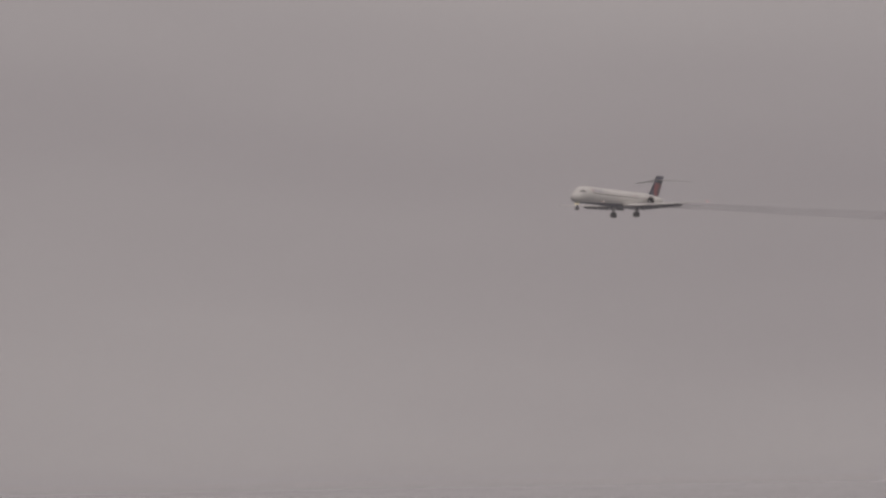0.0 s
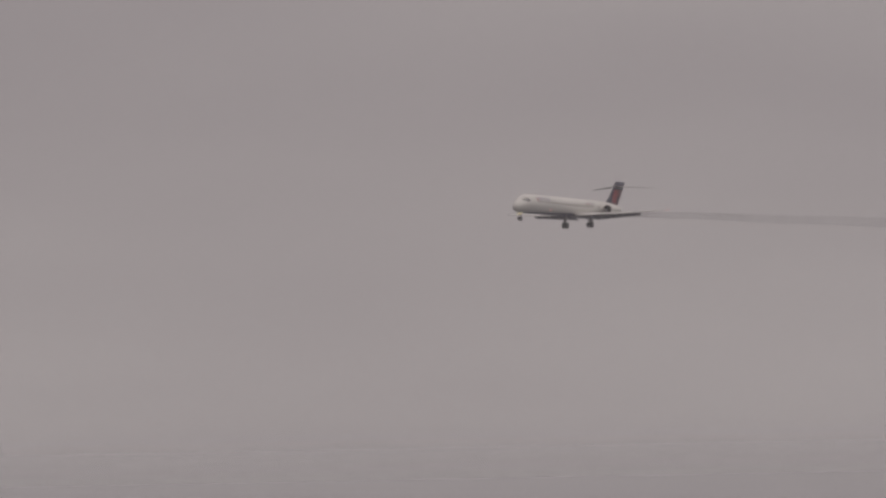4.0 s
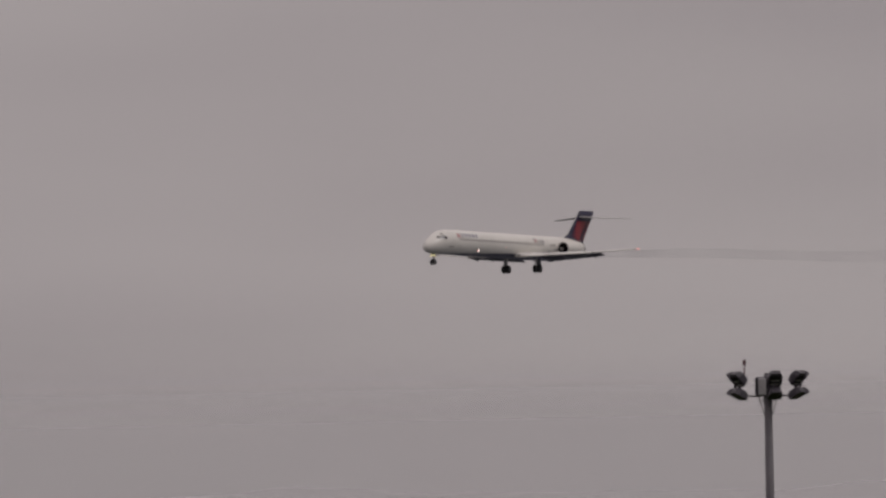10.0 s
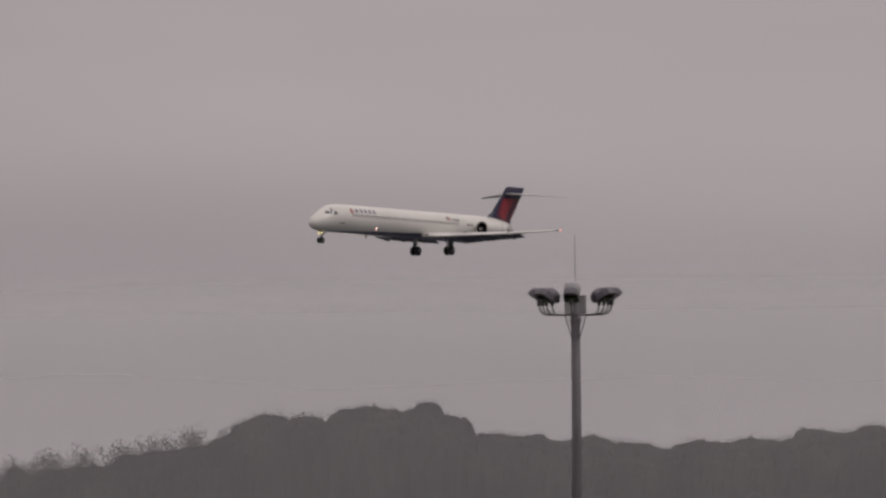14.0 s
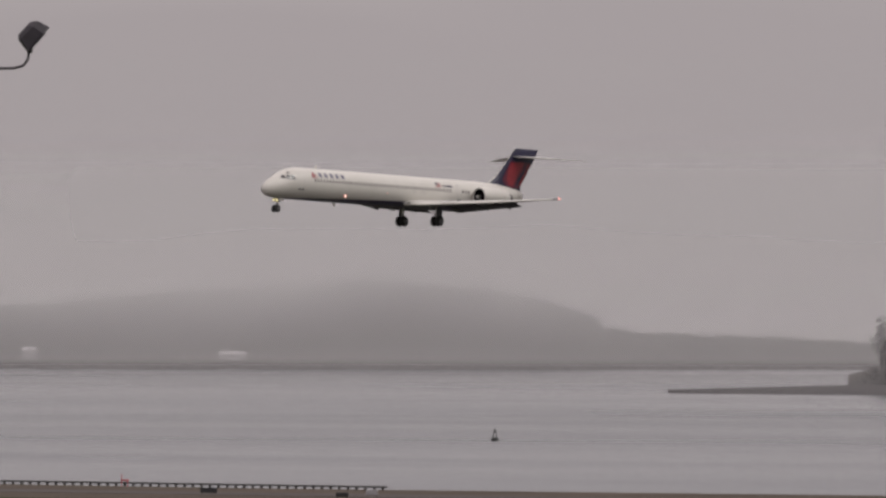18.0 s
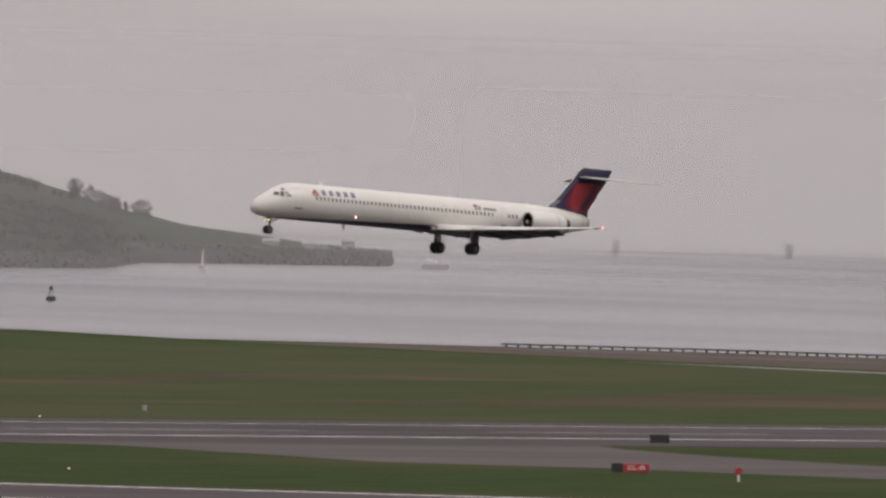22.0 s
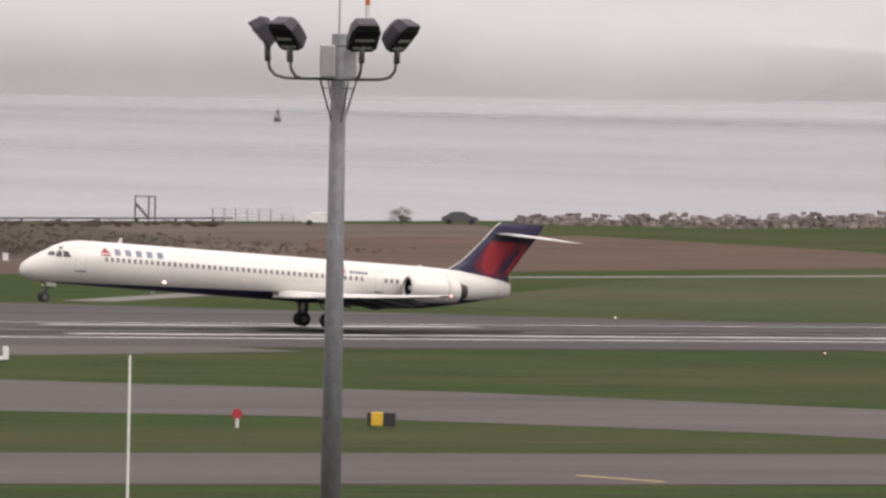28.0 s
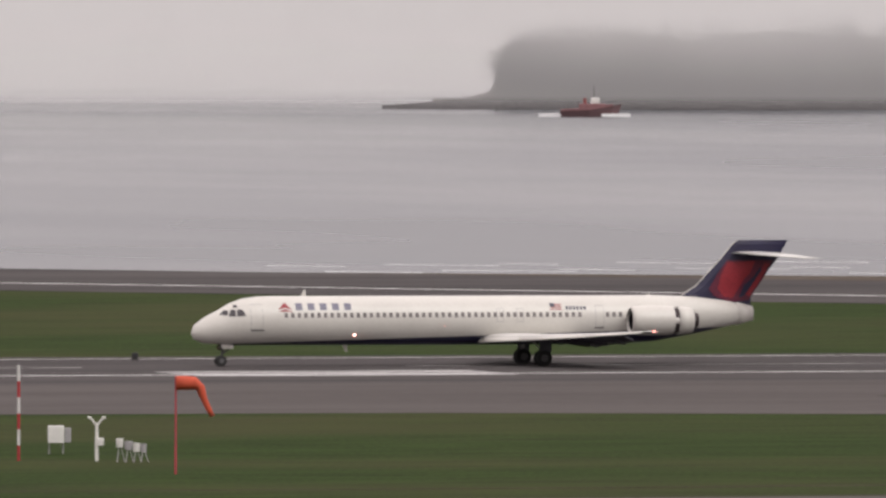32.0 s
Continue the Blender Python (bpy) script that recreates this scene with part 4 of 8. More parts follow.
# ---- floodlight masts ----
def flood_mast(x, y, top, turn, lamps, pole_r=0.19, dish=0.25, whip=True, twin=False, steel=None, lift=0.0, reach=1.0, stripe=False, size=1.0, dip=42, housing=None, tiers=1):
    """A tall steel mast with a ring of floodlights; top is the height of the ring's lamps."""
    m = thing("floodlight_mast", "tall grey steel apron mast with a ring of dark floodlights", "light mast", x, y, 0, turn, "apron floodlight masts")
    bm = bmesh.new()
    tube(bm, (0, 0, 0), (0, 0, top * 0.5), pole_r * 1.7, pole_r * 1.3, 16)
    tube(bm, (0, 0, top * 0.5), (0, 0, top + 0.25), pole_r * 1.3, pole_r * 0.85, 16)
    part("pole", bm, steel or GALVANISED, m, "mottled galvanised pole", smooth=True)
    bm = bmesh.new()
    tube(bm, (0, 0, 0), (0, 0, 0.08), 0.6, 0.6, 12)
    part("base_plate", bm, GALVANISED, m)
    bm = bmesh.new()
    n = 24
    for k in range(n):
        a0, a1 = 2 * math.pi * k / n, 2 * math.pi * (k + 1) / n
        tube(bm, (0.46 * math.cos(a0), 0.46 * math.sin(a0), top - 0.75), (0.46 * math.cos(a1), 0.46 * math.sin(a1), top - 0.75), 0.035, 0.035, 6, False)
    part("ring", bm, GALVANISED, m, "round carrier ring")
    bm = bmesh.new()
    for k in range(n):
        a0, a1 = 2 * math.pi * k / n, 2 * math.pi * (k + 1) / n
        tube(bm, (0.40 * math.cos(a0), 0.40 * math.sin(a0), top - 0.02), (0.40 * math.cos(a1), 0.40 * math.sin(a1), top - 0.02), 0.025, 0.025, 6, False)
    part("upper_ring", bm, GALVANISED, m)
    for k in range(4):
        c, s = math.cos(k * math.pi / 2 + 0.5), math.sin(k * math.pi / 2 + 0.5)
        bm = bmesh.new()
        tube(bm, (0.15 * c, 0.15 * s, top - 0.75), (0.46 * c, 0.46 * s, top - 0.75), 0.03, 0.03, 6)
        tube(bm, (0.15 * c, 0.15 * s, top - 1.7), (0.46 * c, 0.46 * s, top - 0.78), 0.022, 0.022, 6)
        tube(bm, (0.15 * c, 0.15 * s, top - 0.95), (0.40 * c, 0.40 * s, top - 0.95), 0.014, 0.014, 6)
        part("brace", bm, GALVANISED, m)
    for k in range(2):
        bm = bmesh.new()
        c, s = math.cos(k * math.pi + 1.1), math.sin(k * math.pi + 1.1)
        box(bm, 0.55 * c, 0.55 * s, top - 0.35, 0.34, 0.3, 0.72, 0.03)
        part("ballast_box", bm, BOX_GREY, m, "grey ballast cabinet")
    for ang in lamps:
        c, s = reach * math.cos(radians(ang)), reach * math.sin(radians(ang))
        bm = bmesh.new()
        bent(bm, [(0.44 * c, 0.44 * s, top - 0.75), (1.05 * c, 1.05 * s, top - 0.74), (1.25 * c, 1.25 * s, top - 0.68), (1.36 * c, 1.36 * s, top - 0.54), (1.4 * c, 1.4 * s, top - 0.28)], 0.035)
        tube(bm, (1.4 * c, 1.4 * s, top - 0.38), (1.42 * c, 1.42 * s, top - 0.12 + lift), 0.07, 0.07, 8)
        arm = part("lamp_arm", bm, GALVANISED, m, smooth=True)
        head = bmesh.new()
        tilt = Matrix.Rotation(radians(ang), 3, "Z") @ Matrix.Rotation(radians(dip), 3, "Y")
        rings = []
        for u, wd, hd in ((-0.26, 0.20, 0.24), (-0.16, 0.29, 0.36), (0.10, 0.34, 0.43), (0.16, 0.34, 0.43)):
            rings.append([tilt @ Vector((u, wd * sy, hd * sz)) * size + Vector((1.45 * c, 1.45 * s, top + lift)) for sy, sz in ((-1, -0.7), (1, -0.7), (1, 0.5), (0.7, 1), (-0.7, 1), (-1, 0.5))])
        loft(head, rings)
        bmesh.ops.recalc_face_normals(head, faces=head.faces)
        part("lamp_head", head, housing or LAMP_DARK, arm, "boxy floodlight head")
        bm = bmesh.new()
        p = [tilt @ Vector((0.165, sy * 0.26, sz * 0.3 - 0.03)) * size + Vector((1.45 * c, 1.45 * s, top + lift)) for sy, sz in ((-1, -1), (1, -1), (1, 1), (-1, 1))]
        q = [v + tilt @ Vector((0.02, 0, 0)) for v in p]
        loft(bm, [p, q])
        part("lens", bm, MATT_BLACK, arm, "dark floodlight front")
        bm = bmesh.new()
        for zz in (-0.22, 0.0):
            box(bm, 0.19, 0, zz, 0.012, 0.44, 0.07)
        bmesh.ops.transform(bm, matrix=Matrix.Translation((1.45 * c, 1.45 * s, top + lift)) @ tilt.to_4x4() @ Matrix.Scale(size, 4), verts=bm.verts)
        part("reflector", bm, LAMP_GLASS, arm, "pale reflector strip")
        if tiers > 1:
            # a second head hangs under the arm
            low = bmesh.new()
            tilt = Matrix.Rotation(radians(ang), 3, "Z") @ Matrix.Rotation(radians(62), 3, "Y")
            rings = []
            for u, wd, hd in ((-0.22, 0.18, 0.22), (-0.12, 0.27, 0.34), (0.12, 0.33, 0.42), (0.17, 0.33, 0.42)):
                rings.append([tilt @ Vector((u, wd * sy, hd * sz)) * size + Vector((1.42 * c, 1.42 * s, top - 0.66)) for sy, sz in ((-1, -0.7), (1, -0.7), (1, 0.5), (0.7, 1), (-0.7, 1), (-1, 0.5))])
            loft(low, rings)
            bmesh.ops.recalc_face_normals(low, faces=low.faces)
            part("lower_lamp_head", low, housing or LAMP_DARK, arm, "boxy floodlight head hung under the arm")
    if tiers > 1:
        bm = bmesh.new()
        box(bm, 0, 0, top - 0.35, 1.1, 0.7, 0.85, 0.05)
        part("lamp_frame", bm, LAMP_DARK, m, "dark central lamp frame")
        bm = bmesh.new()
        tube(bm, (-1.0, 0, top - 0.2), (-1.0, 0, top + 0.62), 0.03, 0.03, 6)
        tube(bm, (-1.0, 0, top + 0.62), (-1.0, 0, top + 0.84), 0.085, 0.07, 8)
        part("beacon", bm, LIP, m, "small reddish obstruction light")
    if dish:
        bm = bmesh.new()
        rings = []
        for u, r in ((0.0, 0.26), (0.06, 0.33), (0.14, 0.28), (0.18, 0.10)):
            rings.append([(dish + r * math.sin(2 * math.pi * k / 18), -0.2 - u, top + 0.22 + r * math.cos(2 * math.pi * k / 18)) for k in range(18)])
        loft(bm, rings)
        part("radio_dish", bm, BOX_GREY, m, "small round grey dish cover", smooth=True)
    if stripe:
        for k in range(4):
            bm = bmesh.new()
            tube(bm, (0.62, 0.1, top + 0.1 + 0.4 * k), (0.62, 0.1, top + 0.5 + 0.4 * k), 0.055, 0.055, 8)
            part("striped_rod", bm, SIGN_WHITE if k % 2 else SIGN_ORANGE, m, "orange and white band of a rod")
    if whip:
        bm = bmesh.new()
        tube(bm, (0, 0.05, top + 0.2), (0, 0.05, top + 2.35), 0.026, 0.010, 6)
        part("whip_antenna", bm, BOX_GREY, m)
    if twin:
        for o in (-0.16, 0.16):
            bm = bmesh.new()
            tube(bm, (-0.5 + o, 0, top + 0.1), (-0.5 + o, 0, top + 0.62), 0.025, 0.025, 6)
            tube(bm, (-0.5 + o, 0, top + 0.62), (-0.5 + o, 0, top + 0.8), 0.07, 0.05, 8)
            part("beacon", bm, LIP, m, "small reddish obstruction light")
    return m


RING8 = (0, 45, 135, 180, 222, 318, 250)
flood_mast(603.8, 331.1, 33.4, -61, (0, 28, 152, 180, 212, 328, 282), whip=False, dish=0, tiers=2, size=0.9)
flood_mast(509.3, 335.3, 32.0, -57, (0, 26, 50, 130, 154, 180, 218, 322, 264), dish=-0.12, size=0.86, dip=60, housing=LAMP_LIT)
flood_mast(424.2, 322.4, 32.4, -53, (0, 26, 50, 130, 154, 180, 218, 322, 264), dish=-0.26, size=0.86, dip=60, housing=LAMP_LIT)
flood_mast(283.1, 245.8, 33.2, -49, (4, 165, 203, 278, 240), dish=-0.1, twin=True)
flood_mast(374.9, 336.2, 32.7, -48, RING8, whip=False, dish=0.3, twin=True)
flood_mast(389.9, 350.8, 25.8, -48, (5, 40, 140, 170, 230, 300), whip=False, dish=0, twin=True)
flood_mast(168.5, 308.5, 26.4, -28, (180, 226, 288, 324), dish=0, steel=GALV_LIGHT, lift=0.24, reach=1.12, stripe=True)
flood_mast(165.9, 159.3, 33.0, -46, RING8)
flood_mast(77.355, 87.752, 33.0, -41, RING8, steel=GALV_LIGHT, pole_r=0.18)
flood_mast(111.2, 267.0, 33.0, -22, RING8, steel=GALV_PALE)
flood_mast(97.4, 286.0, 33.0, -19, RING8, steel=GALV_PALE)


# ---- islands across the harbour ----
def island(name, label, az0, az1, dist, height, back, mat, seed, steps=120, across=14):
    """A ridge along the far shore: dist and height are functions of the bearing."""
    rnd = random.Random(seed)
    bm = bmesh.new()
    grid = []
    for i in range(steps + 1):
        az = az0 + (az1 - az0) * i / steps
        r0, hh = dist(az), height(az)
        row = []
        for j in range(across + 1):
            v = j / across
            x, y = polar(az, r0 + back * v)
            z = -0.8 + (hh + 0.8) * min(1.0, (math.sin(min(v * 1.9, 1.0) * math.pi / 2)) ** 0.8) * (1 - max(0.0, v - 0.75) * 3)
            if 0 < j:
                z += hh * 0.10 * noise.noise(Vector((x * 0.02, y * 0.02, seed)))
            row.append(bm.verts.new((x, y, z)))
        grid.append(row)
    for i in range(steps):
        for j in range(across):
            bm.faces.new((grid[i][j], grid[i + 1][j], grid[i + 1][j + 1], grid[i][j + 1]))
    ob = part(name, bm, mat, smooth=True)
    bmx = ob.data
    return tagged(ob, label, "island", kind="structure")


def curve(*pairs):
    xs, ys = pairs[::2], pairs[1::2]
    return lambda a: float(np.interp(a, xs, ys))


DIST_A, TOP_A = curve(50, 3420, 52.2, 3330, 55.2, 3290, 61, 3300), curve(52.2, 3, 52.4, 6, 54, 9, 55.0, 12, 56, 20, 57.5, 14, 59, 17, 60, 19, 61, 15)
DIST_B, TOP_B = curve(46.5, 4150, 48.3, 4150, 49.3, 4080, 51, 4060, 53, 4100), curve(46.5, 0.5, 48.3, 2, 48.6, 9, 49.14, 14, 49.55, 17.5, 50.2, 19.5, 50.84, 19.5, 51.04, 17, 51.24, 11, 51.33, 5.5, 53, 4)
DIST_C, TOP_C = curve(34.9, 3420, 35.3, 3350, 36, 3320, 38, 3230, 40, 3180, 41.9, 3170, 42.25, 3200, 42.4, 3360, 43.3, 3420), curve(34.9, 1, 35.3, 5.5, 35.9, 10, 36.6, 22, 37.2, 25, 37.8, 28, 38.7, 31, 39.6, 29, 40.5, 25, 41.2, 21.3, 41.9, 17.5, 42.3, 10.5, 42.55, 6.2, 43.0, 2.8, 43.3, 1.5)
DIST_D, TOP_D = curve(31, 4000, 36, 4050), curve(31, 3, 32.2, 9, 32.8, 14, 33.8, 15, 34.5, 9, 34.8, 5, 36, 4)
DIST_E, TOP_E = curve(21.5, 3420, 24, 3560, 28, 3700, 31, 3900), curve(21.5, 3, 22.2, 12, 24, 24, 28, 24, 31, 8)
DIST_F, TOP_F = curve(16.0, 3320, 17, 3310, 18.2, 3350, 20, 3450, 22, 3430), curve(15.9, 1, 16.0, 2, 16.06, 8, 16.3, 10, 18.37, 10, 18.45, 6, 18.7, 4, 18.9, 2.5, 20, 2.5, 21, 3, 22, 3)
island("island", "wooded dark island shore with leafless trees", 52.2, 61.5, DIST_A, TOP_A, 90, BARE_WOOD, 1)
island("island_2", "misty wooded headland fading into low cloud", 46.5, 53.5, DIST_B, TOP_B, 140, BARE_WOOD, 2)
island("island_3", "grey-green grassy island hill with scrub", 34.9, 43.3, DIST_C, TOP_C, 260, HILL, 3)
island("island_4", "pale wooded island in haze", 30.5, 36.2, DIST_D, TOP_D, 120, BARE_WOOD, 4)
island("island_5", "grey hazy mainland shore", 21.5, 31, DIST_E, TOP_E, 160, BARE_WOOD, 5)
island("island_6", "low misty headland with woods", 15.8, 22, DIST_F, TOP_F, 130, BARE_WOOD, 6)


def bearing(x, y):
    return math.degrees(math.atan2(x, y))


# rocks, woods and scrub of the far shores, joined where nobody could count them
def joined(name, verts, faces, mat, label, category, parent=None):
    me = bpy.data.meshes.new(name)
    me.from_pydata(verts, [], faces)
    me.materials.append(mat)
    ob = new(name, me)
    return tagged(ob, label, category, kind="stuff")


def leaves(gen, centres, radii, per, size):
    """Twig and leaf sprays: pairs of small slanting triangles strewn through uneven masses of a crown."""
    n = len(centres) * per
    c, r = np.repeat(centres, per, 0), np.repeat(radii, per, 0)
    d = gen.normal(size=(n, 3))
    d /= np.linalg.norm(d, axis=1)[:, None]
    p = c + d * r * (gen.uniform(0.0, 1.0, (n, 1)) ** 0.45) * gen.uniform(0.85, 1.15, (n, 1))
    w = size * gen.uniform(0.45, 1.3, (n, 1, 1))
    return (p[:, None, :] + gen.uniform(-1, 1, (n, 6, 3)) * w * np.array((1.0, 1.0, 1.25))).reshape(-1, 3)


def mesh_from(name, verts, mat):
    """A mesh of loose triangles."""
    me = bpy.data.meshes.new(name)
    n = len(verts)
    me.vertices.add(n)
    me.vertices.foreach_set("co", verts.astype(np.float32).ravel())
    me.loops.add(n)
    me.loops.foreach_set("vertex_index", np.arange(n, dtype=np.int32))
    me.polygons.add(n // 3)
    me.polygons.foreach_set("loop_start", np.arange(0, n, 3, dtype=np.int32))
    me.update()
    me.validate()
    me.materials.append(mat)
    return me


def canopy(az0, az1, dist, base, tall, depth, seed, edge, fill):
    """The closed mass of a wood: rows of rounded crowns, one behind another, under the outer sprays."""
    gen = np.random.default_rng(seed + 500)
    mid = (az0 + az1) / 2
    long = radians(az1 - az0) * dist(mid)
    n, rows = max(12, int(long / 0.8)), 13
    m = np.linspace(0.0, long, n + 1)
    full = np.array([tall(az0 + (az1 - az0) * i / n) for i in range(n + 1)])
    ends = np.minimum(1.0, np.minimum(edge + 0.12 * m, edge + 0.12 * (long - m)))
    dense = np.array([fill(az0 + (az1 - az0) * i / n) for i in range(n + 1)])
    tops = []
    for layer in range(4):
        hh = np.zeros(n + 1)
        for c in np.arange(-3.0, long + 3.0, 2.6):
            cc, rr, up = c + gen.uniform(-1.3, 1.3), gen.uniform(2.4, 5.2), gen.uniform(0.80, 1.02)
            local = float(np.interp(cc, m, full)) * up
            d = np.clip(1 - ((m - cc) / rr) ** 2, 0, 1)
            hh = np.maximum(hh, np.where(d > 0, local - 0.55 * rr * (1 - np.sqrt(d)), 0))
        tops.append(np.maximum(hh, full * 0.62) * ends * dense * (0.68, 0.83, 0.94, 1.0)[layer])
    p = np.zeros((n + 1, rows, 3))
    for i in range(n + 1):
        az = az0 + (az1 - az0) * i / n
        for k in range(rows):
            v = k / (rows - 1)
            layer = min(3, k // 3)
            r = dist(az) + depth[0] + (depth[1] - depth[0]) * 0.4 * v
            rise = (0.0, 0.72, 1.0)[k % 3] if k < 3 else (0.80, 0.94, 1.0)[k % 3]
            jog = Vector((m[i] * 0.5, k * 0.9, seed))
            x, y = polar(az + 0.008 * noise.noise(jog), r + 1.2 * noise.noise(jog + Vector((9, 0, 0))))
            p[i, k] = (x, y, base(az) - 0.8 + (tops[layer][i] + 0.8) * rise + 0.35 * noise.noise(jog * 1.7 + Vector((0, 7, 0))))
    p += gen.uniform(-1, 1, p.shape) * np.array((0.25, 0.25, 0.30))
    a, b, c, d = p[:-1, :-1], p[1:, :-1], p[1:, 1:], p[:-1, 1:]
    # twigs along the tops of the crowns
    tops = np.repeat(p[:, (2, 5, 8, 11)].reshape(-1, 3), 16, 0)
    tops = tops + gen.normal(0, 1, tops.shape) * np.array((0.5, 0.5, 0.42)) + np.array((0, 0, 0.12))
    twigs = tops[:, None, :] + gen.uniform(-1, 1, (len(tops), 3, 3)) * gen.uniform(0.10, 0.26, (len(tops), 1, 1))
    return [np.stack([a, b, c, a, c, d], axis=2).reshape(-1, 3), twigs.reshape(-1, 3)]


def woods(name, label, az0, az1, dist, base, tall, count, seed, mat, leaf=0.35, per=60, depth=(4, 60), wide=0.42, blobs=6, low=0.72, mass=True, edge=0.08, crown=(0.58, 0.92), fill=None):
    rnd, gen = random.Random(seed), np.random.default_rng(seed)
    centres, radii, sticks = [], [], []
    for _ in range(count):
        az = rnd.uniform(az0, az1)
        x, y = polar(az, dist(az) + rnd.uniform(*depth))
        z, hh = base(az), tall(az) * rnd.uniform(low, 0.99) * (0.87 if fill and fill(az) > 0.84 else 1.0)
        w = hh * wide * rnd.uniform(0.8, 1.25)
        for k in range(blobs):
            a, q, up = rnd.uniform(0, 6.28), rnd.uniform(0.0, 0.6), crown[0] + (crown[1] - crown[0]) * k / max(1, blobs - 1)
            centres.append((x + w * q * math.cos(a), y + w * q * math.sin(a), z + hh * up))
            rr = w * rnd.uniform(0.40, 0.62)
            radii.append((rr, rr, hh * rnd.uniform(0.12, 0.19)))
            # limb from the stem into this mass
            tip, foot = Vector(centres[-1]), Vector((x, y, z + hh * up * 0.45))
            t = max(0.06, hh * 0.010)
            sticks += [foot + Vector((-t, 0, 0)), foot + Vector((t, 0, 0)), tip]
        t = max(0.06, hh * 0.008)
        sticks += [Vector((x - t, y, z - 1)), Vector((x + t, y, z - 1)), Vector((x, y, z + hh * 0.75))]
    sheets = canopy(az0, az1, dist, base, tall, depth, seed, edge, fill or curve(0, 0.80, 90, 0.80)) if mass else []
    verts = np.concatenate([leaves(gen, np.array(centres), np.array(radii), per, leaf), np.array([v[:] for v in sticks])] + sheets)
    return tagged(new(name, mesh_from(name, verts, mat)), label, "woodland", kind="stuff")


def beach(name, label, az0, az1, dist, width, z1, mat, steps=60):
    """A gently sloping strip of wet shore in front of an island."""
    bm = bmesh.new()
    rows = []
    for i in range(steps + 1):
        az = az0 + (az1 - az0) * i / steps
        taper = min(1.0, i / 6 + 0.12, (steps - i) / 6 + 0.12)
        rows.append([bm.verts.new((*polar(az, dist(az) - width * taper * (1 + 0.25 * noise.noise(Vector((az * 9, 0, 3))))), -0.56)),
                     bm.verts.new((*polar(az, dist(az) - width * 0.4 * taper), z1 * 0.45 * taper)), bm.verts.new((*polar(az, dist(az) + 3), z1 * taper)), bm.verts.new((*polar(az, dist(az) + 14), -0.6))])
    for i in range(steps):
        for j in range(3):
            bm.faces.new((rows[i][j], rows[i + 1][j], rows[i + 1][j + 1], rows[i][j + 1]))
    return tagged(part(name, bm, mat, smooth=True), label, "shore", kind="structure")


def rocks(name, label, az0, az1, dist, z0, z1, run, count, size, mat, seed):
    rnd = random.Random(seed)
    verts, faces = [], []
    for _ in range(count):
        az, u = rnd.uniform(az0, az1), rnd.random()
        x, y = polar(az, dist(az) + run * u - 1.0)
        p = Vector((x, y, z0 + (z1(az) - z0) * u + rnd.uniform(-0.3, 0.4)))
        k, s = len(verts), size * rnd.uniform(0.45, 1.5)
        for dx in (-1, 1):
            for dy in (-1, 1):
                for dz in (-1, 1):
                    verts.append(tuple(p + s * 0.5 * Vector((dx * rnd.uniform(0.5, 1.2), dy * rnd.uniform(0.5, 1.2), dz * rnd.uniform(0.4, 0.9)))))
        faces += [(k, k + 1, k + 3, k + 2), (k + 4, k + 6, k + 7, k + 5), (k, k + 4, k + 5, k + 1), (k + 2, k + 3, k + 7, k + 6), (k, k + 2, k + 6, k + 4), (k + 1, k + 5, k + 7, k + 3)]
    return joined(name, verts, faces, mat, label, "rocks")


FLAT = curve(0, 0, 90, 0)
DARK_SHORE = material("dark wet tide line", (0.014, 0.012, 0.013), 0.8, tone2=(0.030, 0.026, 0.028), scale=0.1, fine=1.0, spec=0.1)
WOOD_HEIGHT = curve(52.3, 15, 52.36, 17, 52.5, 18, 52.7, 15.5, 53.07, 14.5, 53.19, 13, 53.28, 15, 53.36, 10.5, 53.5, 10.5, 53.6, 15, 53.74, 14.5, 53.8, 10, 53.93, 13, 54.12, 12.5, 54.22, 10, 54.46, 10.5, 54.55, 14, 54.8, 18, 55.03, 19, 55.32, 22, 55.5, 28, 56.1, 28, 56.4, 21, 57.2, 19, 57.6, 22, 58.6, 22, 59.3, 26, 60.0, 27, 60.6, 21, 61.5, 16)
woods("shore_woods", "dense dark woodland on the island, just coming into leaf", 52.32, 61.5, DIST_A, curve(52, 0.5, 55, 2, 61, 2), WOOD_HEIGHT, 560, 11, FAR_TREE, 0.19, 88, (4, 40), 0.22, 6, 0.86, True, 0.7, fill=curve(52, 0.74, 54.6, 0.77, 55.2, 0.83, 56, 0.91, 62, 0.92))
woods("shore_scrub", "low dark scrub on the island slope", 52.25, 61.5, DIST_A, FLAT, curve(52.2, 4, 52.5, 8, 53.5, 8.5, 55.6, 11, 61.5, 11), 300, 12, FAR_TREE, 0.16, 46, (1, 14), 0.6, 4)
woods("headland_woods", "misty woods on the far headland", 48.45, 53.4, DIST_B, curve(48, 0, 49, 4, 50.5, 9, 51.3, 4, 53, 0), curve(48.4, 8, 49, 12.5, 50.08, 15.5, 50.84, 17.5, 51.04, 16.5, 51.24, 12, 51.33, 6.5, 52.3, 5.5, 53.4, 5.5), 340, 13, FAR_TREE, 0.22, 40, (5, 60), 0.36, 5)
woods("ridge_woods", "dark evergreen and bare trees along the island ridge", 35.95, 37.35, lambda a: DIST_C(a) + 60, lambda a: TOP_C(a) - 7.5, curve(35.9, 7, 36.15, 11, 36.4, 13.5, 37.0, 13, 37.35, 9), 190, 14, BRUSH, 0.17, 80, (0, 60), 0.20, 6, 0.55)
